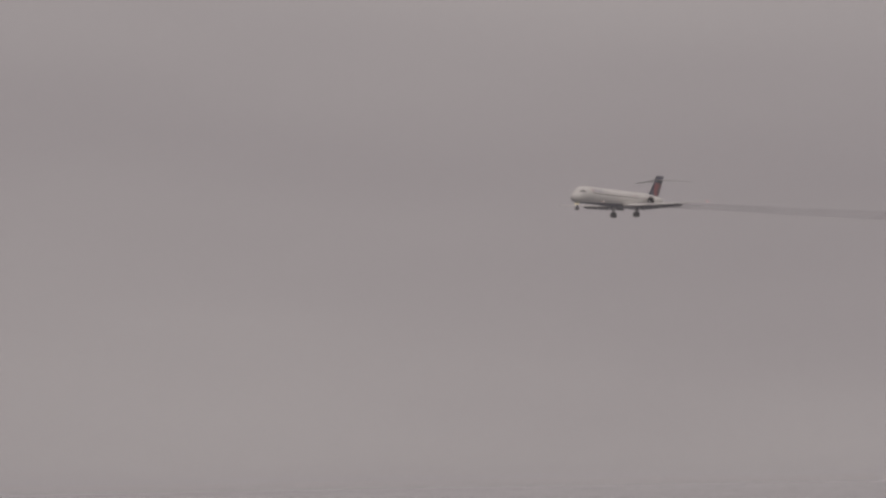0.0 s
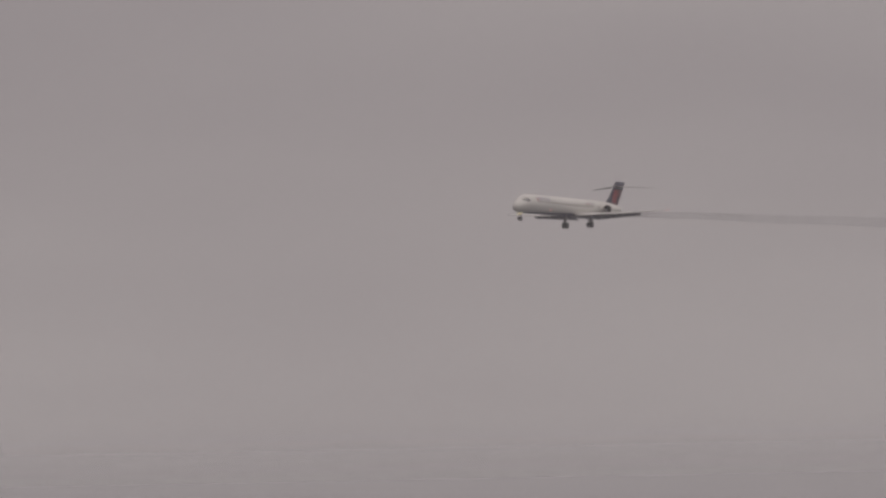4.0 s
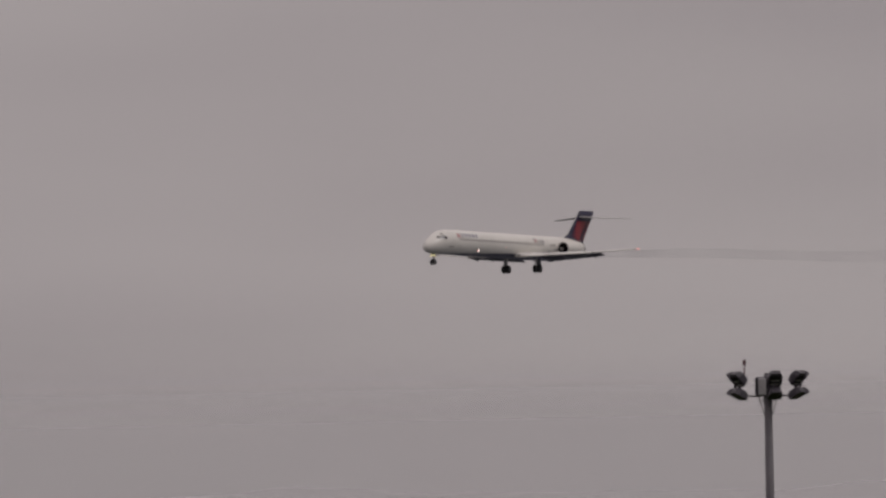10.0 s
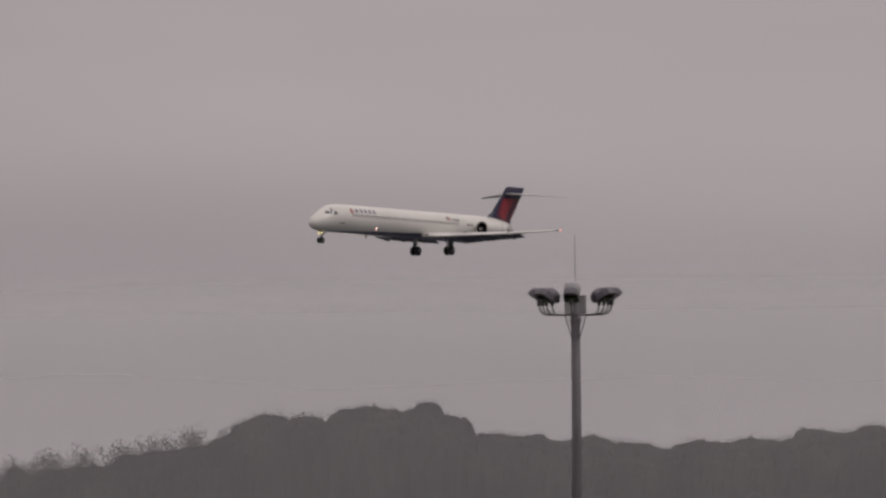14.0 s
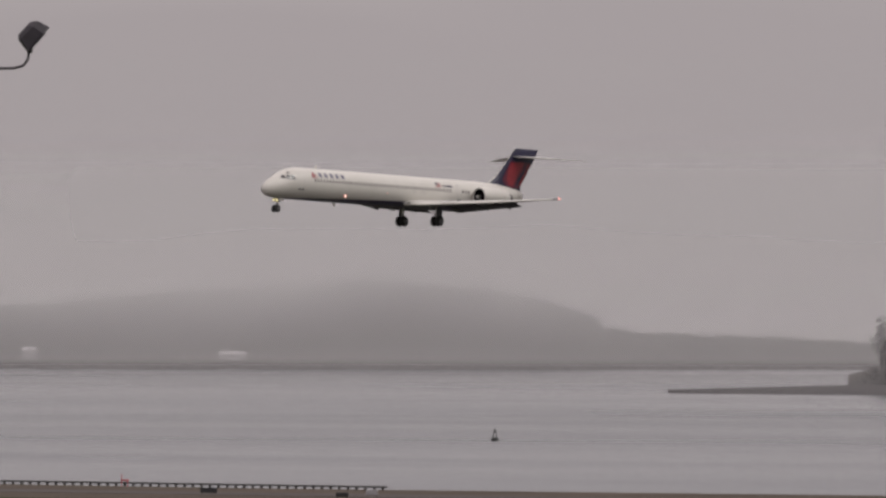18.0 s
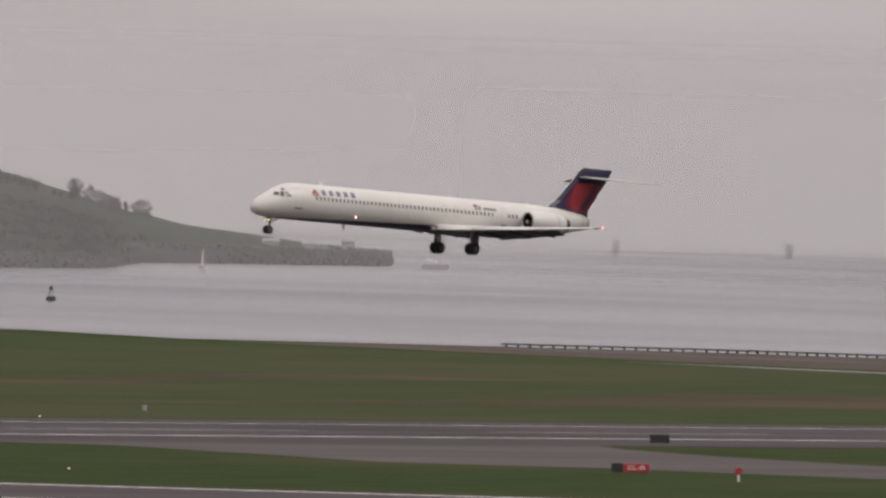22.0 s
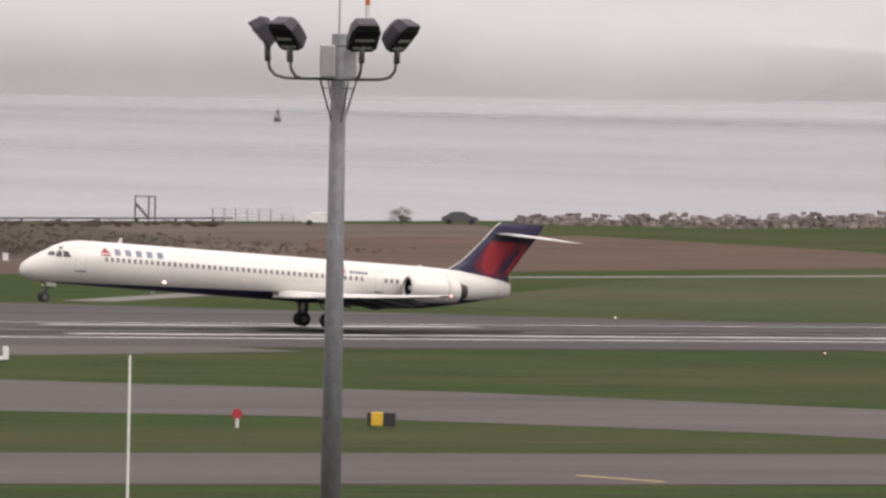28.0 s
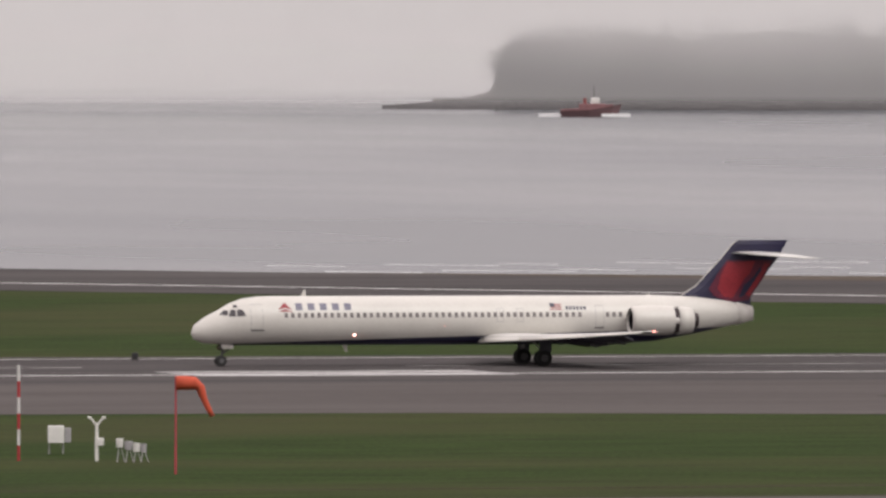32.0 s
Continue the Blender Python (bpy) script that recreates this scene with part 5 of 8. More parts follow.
woods("hill_scrub", "scattered scrub and dead brush over the grassy hill", 35.9, 42.4, lambda a: DIST_C(a) + 20, curve(35.5, 5, 36, 7, 38.5, 9, 41, 8, 42.6, 3), curve(35.5, 1.5, 36.4, 4.5, 37.6, 3.5, 38.5, 2.2, 42.6, 1.8), 620, 15, BRUSH, 0.16, 36, (0, 26), 0.9, 3, 0.35, False, 0.08, (0.3, 0.8))
def hill_brush(name, label, az0, az1, v0, v1, count, seed, mat):
    """Low brush lying in drifts on the slope of the grassy island."""
    rnd, gen = random.Random(seed), np.random.default_rng(seed)
    centres, radii = [], []
    while len(centres) < count:
        az, v = rnd.uniform(az0, az1), rnd.uniform(v0, v1)
        x, y = polar(az, DIST_C(az) + 260 * v)
        if noise.noise(Vector((x * 0.02, y * 0.05, 2))) + 0.5 * noise.noise(Vector((x * 0.07, y * 0.1, 4))) < rnd.uniform(-0.3, 0.15):
            continue
        hh = TOP_C(az)
        z = -0.8 + (hh + 0.8) * math.sin(min(v * 1.9, 1.0) * math.pi / 2) ** 0.8 + hh * 0.10 * noise.noise(Vector((x * 0.02, y * 0.02, 3)))
        q = rnd.uniform(0.5, 1.5)
        centres.append((x, y, z + 0.15 * q))
        radii.append((2.3 * q, 2.3 * q, 0.9 * q))
    verts = leaves(gen, np.array(centres), np.array(radii), 36, 0.30)
    return tagged(new(name, mesh_from(name, verts, mat)), label, "brush", kind="stuff")


hill_brush("slope_brush", "drifts of dark bare brush on the grassy slope", 35.9, 42.3, 0.05, 0.25, 2200, 61, SLOPE_BRUSH)
hill_brush("upper_brush", "scattered dark bushes high on the slope", 36.6, 42.0, 0.34, 0.50, 260, 62, BRUSH)
woods("crest_bushes", "round bushes on the crest of the hill", 39.6, 40.5, lambda a: DIST_C(a) + 118, lambda a: TOP_C(a) - 1.2, curve(39.6, 3.4, 39.9, 7.0, 40.1, 6.0, 40.2, 3.6, 40.28, 6.0, 40.45, 4.6, 40.5, 2.6), 60, 16, BRUSH, 0.16, 150, (0, 8), 0.5, 4, 0.6, False, 0.08, (0.3, 0.85))
woods("crest_trees", "thin bare trees on the end of the hill", 40.5, 42.45, lambda a: DIST_C(a) + 100, lambda a: TOP_C(a) - 1.2, curve(40.5, 1.5, 41.7, 1.8, 41.75, 5.4, 41.83, 5.4, 41.88, 1.8, 42.12, 1.8, 42.16, 5.6, 42.4, 5.0, 42.45, 2), 110, 26, BRUSH, 0.12, 110, (0, 8), 0.4, 5, 0.6, False, 0.08, (0.35, 0.9))
woods("haze_woods", "pale woods on the hazy island", 31.0, 36.2, DIST_D, FLAT, lambda a: TOP_D(a) * 1.12 + 2.5, 260, 17, FAR_TREE, 0.22, 36, (5, 60), 0.32, 5)
woods("mainland_woods", "woods on the hazy shore", 21.5, 31, DIST_E, FLAT, lambda a: TOP_E(a) * 0.9 + 3, 200, 18, FAR_TREE, 0.3, 26, (5, 60), 0.45, 5)
woods("point_woods", "dense woods on the misty headland", 16.03, 18.88, DIST_F, FLAT, curve(16.03, 12, 16.1, 17, 16.4, 19, 17.4, 20, 18.36, 20, 18.42, 13, 18.66, 12, 18.85, 6, 18.9, 5), 330, 19, FAR_TREE, 0.18, 45, (3, 40), 0.28, 6, 0.8, True, 0.6)
woods("low_shore_trees", "low trees on the far shore", 18.9, 22, DIST_F, FLAT, curve(18.9, 4.5, 20, 3.5, 20.5, 4, 20.7, 8.5, 21.1, 8, 21.4, 5, 22, 9), 180, 20, FAR_TREE, 0.16, 60, (2, 30), 0.42, 4)
rocks("riprap", "pale tumbled riprap stones along the island shore", 35.16, 41.4, DIST_C, 2.6, curve(34.9, 1.8, 35.2, 6.2, 39, 6.6, 42, 5.5, 43, 2), 17, 8200, 0.75, ROCK, 31)
rocks("sea_wall_stones", "dark stone wall at the foot of the island", 42.35, 43.28, lambda a: DIST_C(a) - 4, -0.3, curve(42, 3.0, 43.2, 2.6, 43.3, 1.6), 5, 1300, 1.0, WET_ROCK, 33)
rocks("spit_stones", "low dark spit of stones off the island", 41.5, 42.33, lambda a: DIST_C(a) - 14, -0.6, curve(41.5, 1.0, 42.0, 2.2, 42.33, 0.4), 12, 700, 1.0, WET_ROCK, 34)
rocks("tide_stones", "dark wet stones at the tide line", 34.7, 43.3, lambda a: DIST_C(a) - 5, -0.4, curve(34.6, -0.3, 34.95, 0.2, 35.25, 2.2, 44, 2.5), 8, 4200, 0.8, WET_ROCK, 32)
beach("shore_strip", "dark gravel shore below the woods", 51.55, 61.5, DIST_A, 11, 1.9, DARK_SHORE)
beach("shore_strip_2", "low dark shore of the far headland", 47.9, 53.4, DIST_B, 10, 1.8, DARK_SHORE)
beach("shore_strip_3", "low gravel spit below the woods", 15.62, 18.6, DIST_F, 14, 1.4, DARK_SHORE)


# mist and low cloud over the water
def mist(name, az0, az1, r, top, low, high, z_low, z_high, seed, foot=0.25, ragged=14.0, tone=MIST_TONE):
    """A long bank of mist, thicker towards the cloud base."""
    m = bpy.data.materials.new(name)
    m.use_nodes = True
    n, l = m.node_tree.nodes, m.node_tree.links
    n.clear()
    tc, s = n.new("ShaderNodeTexCoord"), n.new("ShaderNodeSeparateXYZ")
    l.new(tc.outputs["Object"], s.inputs[0])
    nz = n.new("ShaderNodeTexNoise")
    nz.inputs["Scale"].default_value, nz.inputs["Detail"].default_value = 0.012, 3
    l.new(tc.outputs["Object"], nz.inputs["Vector"])
    add = n.new("ShaderNodeMath")
    add.operation = "MULTIPLY_ADD"
    add.inputs[1].default_value, add.inputs[2].default_value = ragged, -ragged / 2
    l.new(nz.outputs["Fac"], add.inputs[0])
    hz = n.new("ShaderNodeMath")
    l.new(s.outputs[2], hz.inputs[0]), l.new(add.outputs[0], hz.inputs[1])
    rng = n.new("ShaderNodeMapRange")
    rng.interpolation_type = "SMOOTHSTEP"
    rng.inputs["From Min"].default_value, rng.inputs["From Max"].default_value = z_low, z_high
    rng.inputs["To Min"].default_value, rng.inputs["To Max"].default_value = low, high
    l.new(hz.outputs[0], rng.inputs[0])
    att = n.new("ShaderNodeVertexColor")
    att.layer_name = "edge"
    fade = n.new("ShaderNodeMapRange")
    fade.interpolation_type = "SMOOTHERSTEP"
    fade.inputs["From Min"].default_value, fade.inputs["From Max"].default_value = 0.5 * top, 0.97 * top
    fade.inputs["To Min"].default_value, fade.inputs["To Max"].default_value = 1.0, 0.0
    l.new(s.outputs[2], fade.inputs[0])
    mul, thin_top = n.new("ShaderNodeMath"), n.new("ShaderNodeMath")
    mul.operation = thin_top.operation = "MULTIPLY"
    l.new(rng.outputs[0], thin_top.inputs[0]), l.new(fade.outputs[0], thin_top.inputs[1])
    l.new(thin_top.outputs[0], mul.inputs[0]), l.new(att.outputs["Color"], mul.inputs[1])
    tr, em, mx, out = n.new("ShaderNodeBsdfTransparent"), n.new("ShaderNodeBsdfDiffuse"), n.new("ShaderNodeMixShader"), n.new("ShaderNodeOutputMaterial")
    em.inputs["Color"].default_value = (*tone, 1)
    l.new(mul.outputs[0], mx.inputs[0]), l.new(tr.outputs[0], mx.inputs[1]), l.new(em.outputs[0], mx.inputs[2]), l.new(mx.outputs[0], out.inputs[0])
    bm = bmesh.new()
    lay = bm.loops.layers.color.new("edge")
    cols, steps = [], 48
    levels = (-0.5, 0.05 * top, 0.5 * top, top)
    for i in range(steps + 1):
        x, y = polar(az0 + (az1 - az0) * i / steps, r)
        cols.append([bm.verts.new((x, y, z)) for z in levels])

    def weight(i, j):
        e = min(i, steps - i) / 8
        return min(1.0, e) * (foot, 1.0, 1.0, 1.0)[j]

    for i in range(steps):
        for j in range(len(levels) - 1):
            f4 = bm.faces.new((cols[i][j], cols[i + 1][j], cols[i + 1][j + 1], cols[i][j + 1]))
            for lp, (a, b) in zip(f4.loops, ((i, j), (i + 1, j), (i + 1, j + 1), (i, j + 1))):
                w = weight(a, b)
                lp[lay] = (w, w, w, 1)
    ob = part(name, bm, m)
    ob.visible_shadow = False
    return tagged(ob, "thin grey mist and low cloud over the harbour", "mist", kind="structure")


mist("mist", 44.5, 74, 2900, 80, 0.27, 0.30, 2, 40, 1)
mist("mist_2", 30, 46, 2850, 60, 0.27, 0.31, 2, 40, 2)
mist("mist_3", 8, 34, 3225, 60, 0.40, 0.86, 3, 25, 3)
mist("mist_4", 30, 62, 3920, 62, 0.47, 0.97, 6, 28, 4)
mist("mist_5", 19, 34, 3300, 70, 0.32, 0.75, 5, 24, 5)
mist("mist_6", 5, 64, 4550, 70, 0.93, 1.0, -5, 20, 6, 1.0)
mist("mist_11", 50, 82, 4500, 78, 0.93, 1.0, -5, 20, 15, 1.0, 14.0, (0.91, 0.90, 0.89))
mist("mist_7", 43.0, 49.2, 4080, 60, 0.70, 0.97, -0.5, 5, 7, 1.0, 3.0)
mist("mist_8", 4, 18.5, 3480, 60, 0.77, 0.96, -2, 10, 8)
mist("mist_10", 42.6, 48.6, 3250, 60, 0.0, 0.34, -0.5, 7, 14, 1.0, 3.0)
mist("mist_9", 28, 37.5, 3750, 60, 0.25, 0.62, 4, 20, 9)
# drifting cloud on the approach
mist("cloud_veil", 57, 73, 2450, 240, 0.0, 0.08, 35, 70, 10)
mist("cloud_veil_2", 59, 75, 2850, 280, 0.0, 0.15, 45, 80, 11)



for az, w, hh in ((48.73, 7.5, 1.5), (48.92, 6.5, 1.7), (49.25, 3.6, 2.4), (49.98, 6.5, 1.5)):
    x, y = polar(az, DIST_B(az) - 3)
    b = thing("far_building", "pale low building on the misty headland shore", "building", x, y, 1.6, -az, "headland buildings")
    bm = bmesh.new()
    box(bm, 0, 0, hh / 2, w, 5, hh, 0.1)
    part("wall", bm, BOX_GREY, b)
    bm = bmesh.new()
    loft(bm, [[(-w / 2 - 0.3, -2.8, hh), (w / 2 + 0.3, -2.8, hh), (w / 2 + 0.3, 2.8, hh), (-w / 2 - 0.3, 2.8, hh)], [(-w / 2, -0.2, hh + 1.0), (w / 2, -0.2, hh + 1.0), (w / 2, 0.2, hh + 1.0), (-w / 2, 0.2, hh + 1.0)]])
    part("roof", bm, BOX_GREY, b)
b = thing("shore_house", "dim flat-roofed building on the far low shore", "building", *polar(19.07, 3420), 1.0, -19)
bm = bmesh.new()
box(bm, 0, 0, 2.2, 7.0, 6, 5.2, 0.1)
part("wall", bm, GREY_WALL, b)
bm = bmesh.new()
box(bm, 0, 0, 5.0, 5.2, 5, 0.8, 0.1)
part("roof", bm, DARK_ROOF, b)


b = thing("far_beacon", "slim hazy tower on the far low shore", "tower", *polar(20.338, 3445), 1.5, -20)
bm = bmesh.new()
tube(bm, (0, 0, -1.0), (0, 0, 6.2), 0.75, 0.55, 10)
part("shaft", bm, GREY_WALL, b)
bm = bmesh.new()
tube(bm, (0, 0, 6.2), (0, 0, 6.5), 0.9, 0.9, 10)
tube(bm, (0, 0, 6.5), (0, 0, 7.4), 0.45, 0.3, 8)
part("lantern", bm, DARK_GREY, b)


# single trees on the island's point
def tree(x, y, z, tall, wide, seed, mat, label, leaves_n=2200, leaf=0.13, low=0.45):
    rnd = random.Random(seed)
    t = thing("tree", label, "tree", x, y, z)
    bm = bmesh.new()
    tube(bm, (0, 0, -0.5), (0.1, 0, tall * 0.45), tall * 0.035, tall * 0.022, 7)
    for k in range(9):
        a = 2.4 * k
        b = tall * rnd.uniform(0.3, 0.5)
        tip = (wide * rnd.uniform(0.4, 0.9) * math.cos(a), wide * rnd.uniform(0.4, 0.9) * math.sin(a), tall * rnd.uniform(0.7, 1.0))
        tube(bm, (0, 0, b), tip, tall * 0.014, tall * 0.004, 5)
    part("trunk", bm, BARK, t)
    gen = np.random.default_rng(seed)
    centres, radii = [], []
    for _ in range(11):
        a, q = rnd.uniform(0, 6.28), rnd.uniform(0, 0.62)
        centres.append((wide * q * math.cos(a), wide * q * math.sin(a), tall * rnd.uniform(low, 0.86)))
        radii.append((wide * 0.42, wide * 0.42, tall * 0.17))
    me = mesh_from("crown", leaves(gen, np.array(centres), np.array(radii), leaves_n // 11 + 1, leaf), mat)
    ob = new("crown", me)
    ob.parent = t
    return t


for az, r, z, tall, wide, s in ((35.33, 3370, 5.2, 9.6, 3.6, 1), (35.49, 3375, 5.6, 3.2, 2.2, 2), (35.70, 3370, 6.4, 6.4, 3.0, 3), (35.76, 3372, 6.8, 4.3, 1.8, 4)):
    tree(*polar(az, r), z, tall, wide, s, FAR_TREE, "small tree on the stony island point")
for az, r, z, tall, wide, s in ((53.95, 3345, 6.0, 8.0, 3.4, 5), (53.75, 3345, 6.2, 7.4, 3.2, 6), (54.01, 3340, 7.4, 4.4, 1.9, 7), (54.3, 3340, 7.6, 6.4, 2.4, 8), (54.41, 3340, 7.8, 5.4, 2.3, 9), (53.92, 3341, 7.2, 4.8, 2.4, 10)):
    tree(*polar(az, r), z, tall, wide, s, FAR_TREE, "single rounded tree on the island ridge")

g = thing("gazebo", "small open gazebo on the hill top", "gazebo", *polar(39.21, 3400), 30.0, -39)
for k in range(4):
    bm = bmesh.new()
    tube(bm, ((k % 2 - 0.5) * 4, (k // 2 - 0.5) * 4, -3.0), ((k % 2 - 0.5) * 4, (k // 2 - 0.5) * 4, 1.9), 0.14, 0.14, 6)
    part("post", bm, BARK, g)
bm = bmesh.new()
loft(bm, [[(-3, -3, 1.9), (3, -3, 1.9), (3, 3, 1.9), (-3, 3, 1.9)], [(-0.4, -0.4, 3.0), (0.4, -0.4, 3.0), (0.4, 0.4, 3.0), (-0.4, 0.4, 3.0)]])
part("roof", bm, DARK_ROOF, g)

# breakwater beyond the island and moored ship behind it
bm = bmesh.new()
a, b = polar(42.15, 3330), polar(43.19, 3440)
slab(bm, strip_outline(*a, *b, 5), -1.0, 2.2)
tagged(part("breakwater", bm, WET_ROCK), "long dark stone breakwater off the island", "breakwater", kind="structure")
ship = thing("workboat", "small pale workboat near the breakwater", "boat", *polar(43.45, 3364), -0.5, -43)
bm = bmesh.new()
loft(bm, [[(-9, -2, 0), (-9, 2, 0), (-9, 2, 3.6), (-9, -2, 3.6)], [(7, -2, 0), (7, 2, 0), (7.6, 2, 3.6), (7.6, -2, 3.6)], [(10, -0.3, 0), (10, 0.3, 0), (11, 0.3, 4.2), (11, -0.3, 4.2)]])
part("hull", bm, BOX_GREY, ship)
bm = bmesh.new()
box(bm, -2, 0, 4.7, 9, 3, 2.2, 0.2)
box(bm, -3, 0, 6.4, 4, 2.4, 1.3, 0.2)
part("cabin", bm, OFF_WHITE, ship)
bm = bmesh.new()
tube(bm, (-4, 0, 7), (-4, 0, 9.2), 0.08, 0.05, 6)
part("mast", bm, BOX_GREY, ship)
ship.scale = (0.3, 0.3, 0.3)

# white sheds at the end of the island
for az, w, hh in ((42.86, 3.6, 2.2), (43.02, 5.6, 1.8), (43.14, 3.0, 2.6)):
    x, y = polar(az, 3470)
    b = thing("dock_shed", "small white shed at the end of the island", "shed", x, y, 1.6, -az, "dock sheds")
    bm = bmesh.new()
    box(bm, 0, 0, hh / 2, w, 3, hh, 0.05)
    part("wall", bm, BOX_GREY, b)
    bm = bmesh.new()
    loft(bm, [[(-w / 2 - 0.2, -1.7, hh), (w / 2 + 0.2, -1.7, hh), (w / 2 + 0.2, 1.7, hh), (-w / 2 - 0.2, 1.7, hh)], [(-w / 2, -0.1, hh + 0.7), (w / 2, -0.1, hh + 0.7), (w / 2, 0.1, hh + 0.7), (-w / 2, 0.1, hh + 0.7)]])
    part("roof", bm, PIER_STONE, b)

# old bridge piers standing in the water
for k in range(-5, 4):
    x, y = polar(45.98 + 0.625 * k, 3990)
    p = thing("bridge_pier", "grey stone bridge pier standing in misty water", "pier", x, y, -0.5, -46, "row of old bridge piers")
    bm = bmesh.new()
    for o in (-0.55, 0.55):
        tube(bm, (o, 0, -0.5), (o, 0, 3.0), 0.55, 0.5, 10)
    box(bm, 0, 0, 1.4, 0.7, 0.7, 3.0)
    part("shaft", bm, PIER_STONE, p)
    bm = bmesh.new()
    box(bm, 0, 0, 3.25, 2.3, 1.5, 0.6, 0.08)
    part("cap", bm, PIER_STONE, p)


# buoys and beacons
def buoy(x, y, tall, mat, label, lean=0):
    b = thing("buoy", label, "buoy", x, y, -0.5, 0, "harbour buoys")
    bm = bmesh.new()
    tube(bm, (0, 0, -0.3), (0, 0, tall * 0.24), tall * 0.30, tall * 0.32, 14)
    tube(bm, (0, 0, tall * 0.24), (0, 0, tall * 0.30), tall * 0.32, tall * 0.2, 14)
    part("float", bm, mat, b)
    bm = bmesh.new()
    for k in range(4):
        c, s = math.cos(k * math.pi / 2), math.sin(k * math.pi / 2)
        tube(bm, (tall * 0.2 * c, tall * 0.2 * s, tall * 0.28), (tall * 0.08 * c, tall * 0.08 * s, tall * 0.8), tall * 0.025, tall * 0.025, 5)
    part("cage", bm, mat, b)
    bm = bmesh.new()
    tube(bm, (0, 0, tall * 0.72), (0, 0, tall * 0.9), tall * 0.13, tall * 0.13, 10)
    tube(bm, (0, 0, tall * 0.9), (0, 0, tall), tall * 0.05, tall * 0.05, 8)
    part("lantern", bm, mat, b)
    return b


for x, y, tall, kind in ((1639, 1526, 2.6, 1), (1919, 1558, 1.9, 0), (1726, 1912, 2.5, 0), (1436, 1819, 1.1, 0), (1722, 2356, 3.2, 1), (1439, 2098, 1.6, 0), (1332, 2147, 1.0, 0), (1442, 2664, 2.3, 0), (848, 2529, 1.2, 0), (845, 2453, 1.0, 0),
                         (631, 1757, 1.2, 0), (898, 3125, 1.0, 0), (2530, 1930, 1.1, 0), (2300, 2020, 0.9, 0)):
    buoy(x, y, tall, BUOY_RED if kind else BUOY_DARK, "red harbour buoy with a lantern cage" if kind else "small dark harbour buoy")


def beacon_tower(x, y, tall, top_mat, label):
    b = thing("channel_beacon", label, "beacon", x, y, -0.5, -47)
    for k in range(4):
        c, s = (k % 2 - 0.5) * 2, (k // 2 - 0.5) * 2
        bm = bmesh.new()
        tube(bm, (1.5 * c, 1.5 * s, -0.5), (0.95 * c, 0.95 * s, tall * 0.4), 0.16, 0.14, 7)
        part("pile", bm, PIER_STONE, b, "dark timber pile")
    bm = bmesh.new()
    box(bm, 0, 0, tall * 0.41, 2.6, 2.6, 0.3, 0.05)
    part("deck", bm, PIER_STONE, b)
    bm = bmesh.new()
    for k in range(4):
        c, s = (k % 2 - 0.5) * 2, (k // 2 - 0.5) * 2
        tube(bm, (0.7 * c, 0.7 * s, tall * 0.42), (0.5 * c, 0.5 * s, tall * 0.86), 0.07, 0.06, 5)
    for u in (0.5, 0.6, 0.7, 0.8):
        for k in range(4):
            c, s = math.cos(k * math.pi / 2), math.sin(k * math.pi / 2)
            w = 0.75 - (u - 0.42) * 0.5
            tube(bm, (w * (c - s), w * (s + c), tall * u), (w * (c + s), w * (s - c), tall * (u + 0.06)), 0.045, 0.045, 4)
    part("lattice", bm, BOX_GREY, b, "pale lattice tower")
    bm = bmesh.new()
    box(bm, 0, 0, tall * 0.92, 1.7, 1.7, tall * 0.09, 0.1)
    tube(bm, (0, 0, tall * 0.96), (0, 0, tall), 0.25, 0.15, 8)
    part("lantern_house", bm, top_mat, b)


beacon_tower(2012, 1846, 8.9, BOX_GREY, "skeleton channel beacon on piles in the water")
beacon_tower(2130, 1566, 9.5, GREEN_MARK, "green-topped skeleton beacon in the water")


# sailing boats, motor boat, tug
def sailboat(x, y, tall, label):
    b = thing("sailboat", label, "sailboat", x, y, -0.5, -40)
    bm = bmesh.new()
    n = tall * 0.17
    loft(bm, [[(-n, -0.5, 0), (-n, 0.5, 0), (-n, 0.6, 0.9), (-n, -0.6, 0.9)], [(n * 0.4, -0.6, 0), (n * 0.4, 0.6, 0), (n * 0.5, 0.8, 0.9), (n * 0.5, -0.8, 0.9)], [(n, -0.05, 0.1), (n, 0.05, 0.1), (n * 1.2, 0.05, 1.0), (n * 1.2, -0.05, 1.0)]])
    bmesh.ops.recalc_face_normals(bm, faces=bm.faces)
    part("hull", bm, OFF_WHITE, b)
    bm = bmesh.new()
    box(bm, -n * 0.7, 0, 1.05, n * 0.7, 0.7, 0.5, 0.05)
    part("cockpit", bm, DARK_GREY, b)
    bm = bmesh.new()
    tube(bm, (0, 0, 0.5), (0, 0, tall), 0.07, 0.04, 6)
    part("mast", bm, BOX_GREY, b)
    bm = bmesh.new()
    loft(bm, [[(-n * 0.75, -0.25, 1.3), (-0.1, -0.04, 1.3), (-0.1, 0.04, 1.3), (-n * 0.75, -0.2, 1.3)], [(-n * 0.5, -0.3, tall * 0.5), (-0.1, -0.04, tall * 0.5), (-0.1, 0.04, tall * 0.5), (-n * 0.5, -0.25, tall * 0.5)], [(-0.25, -0.05, tall), (-0.1, -0.04, tall), (-0.1, 0.04, tall), (-0.25, 0.0, tall)]])
    part("sail", bm, OFF_WHITE, b, "white mainsail")


sailboat(1672, 1656, 6.4, "small sailing boat with one white sail")
sailboat(2133, 2318, 4.4, "distant sailing boat with one white sail")
sailboat(2150, 2500, 4.0, "distant sailing boat off the island shore")


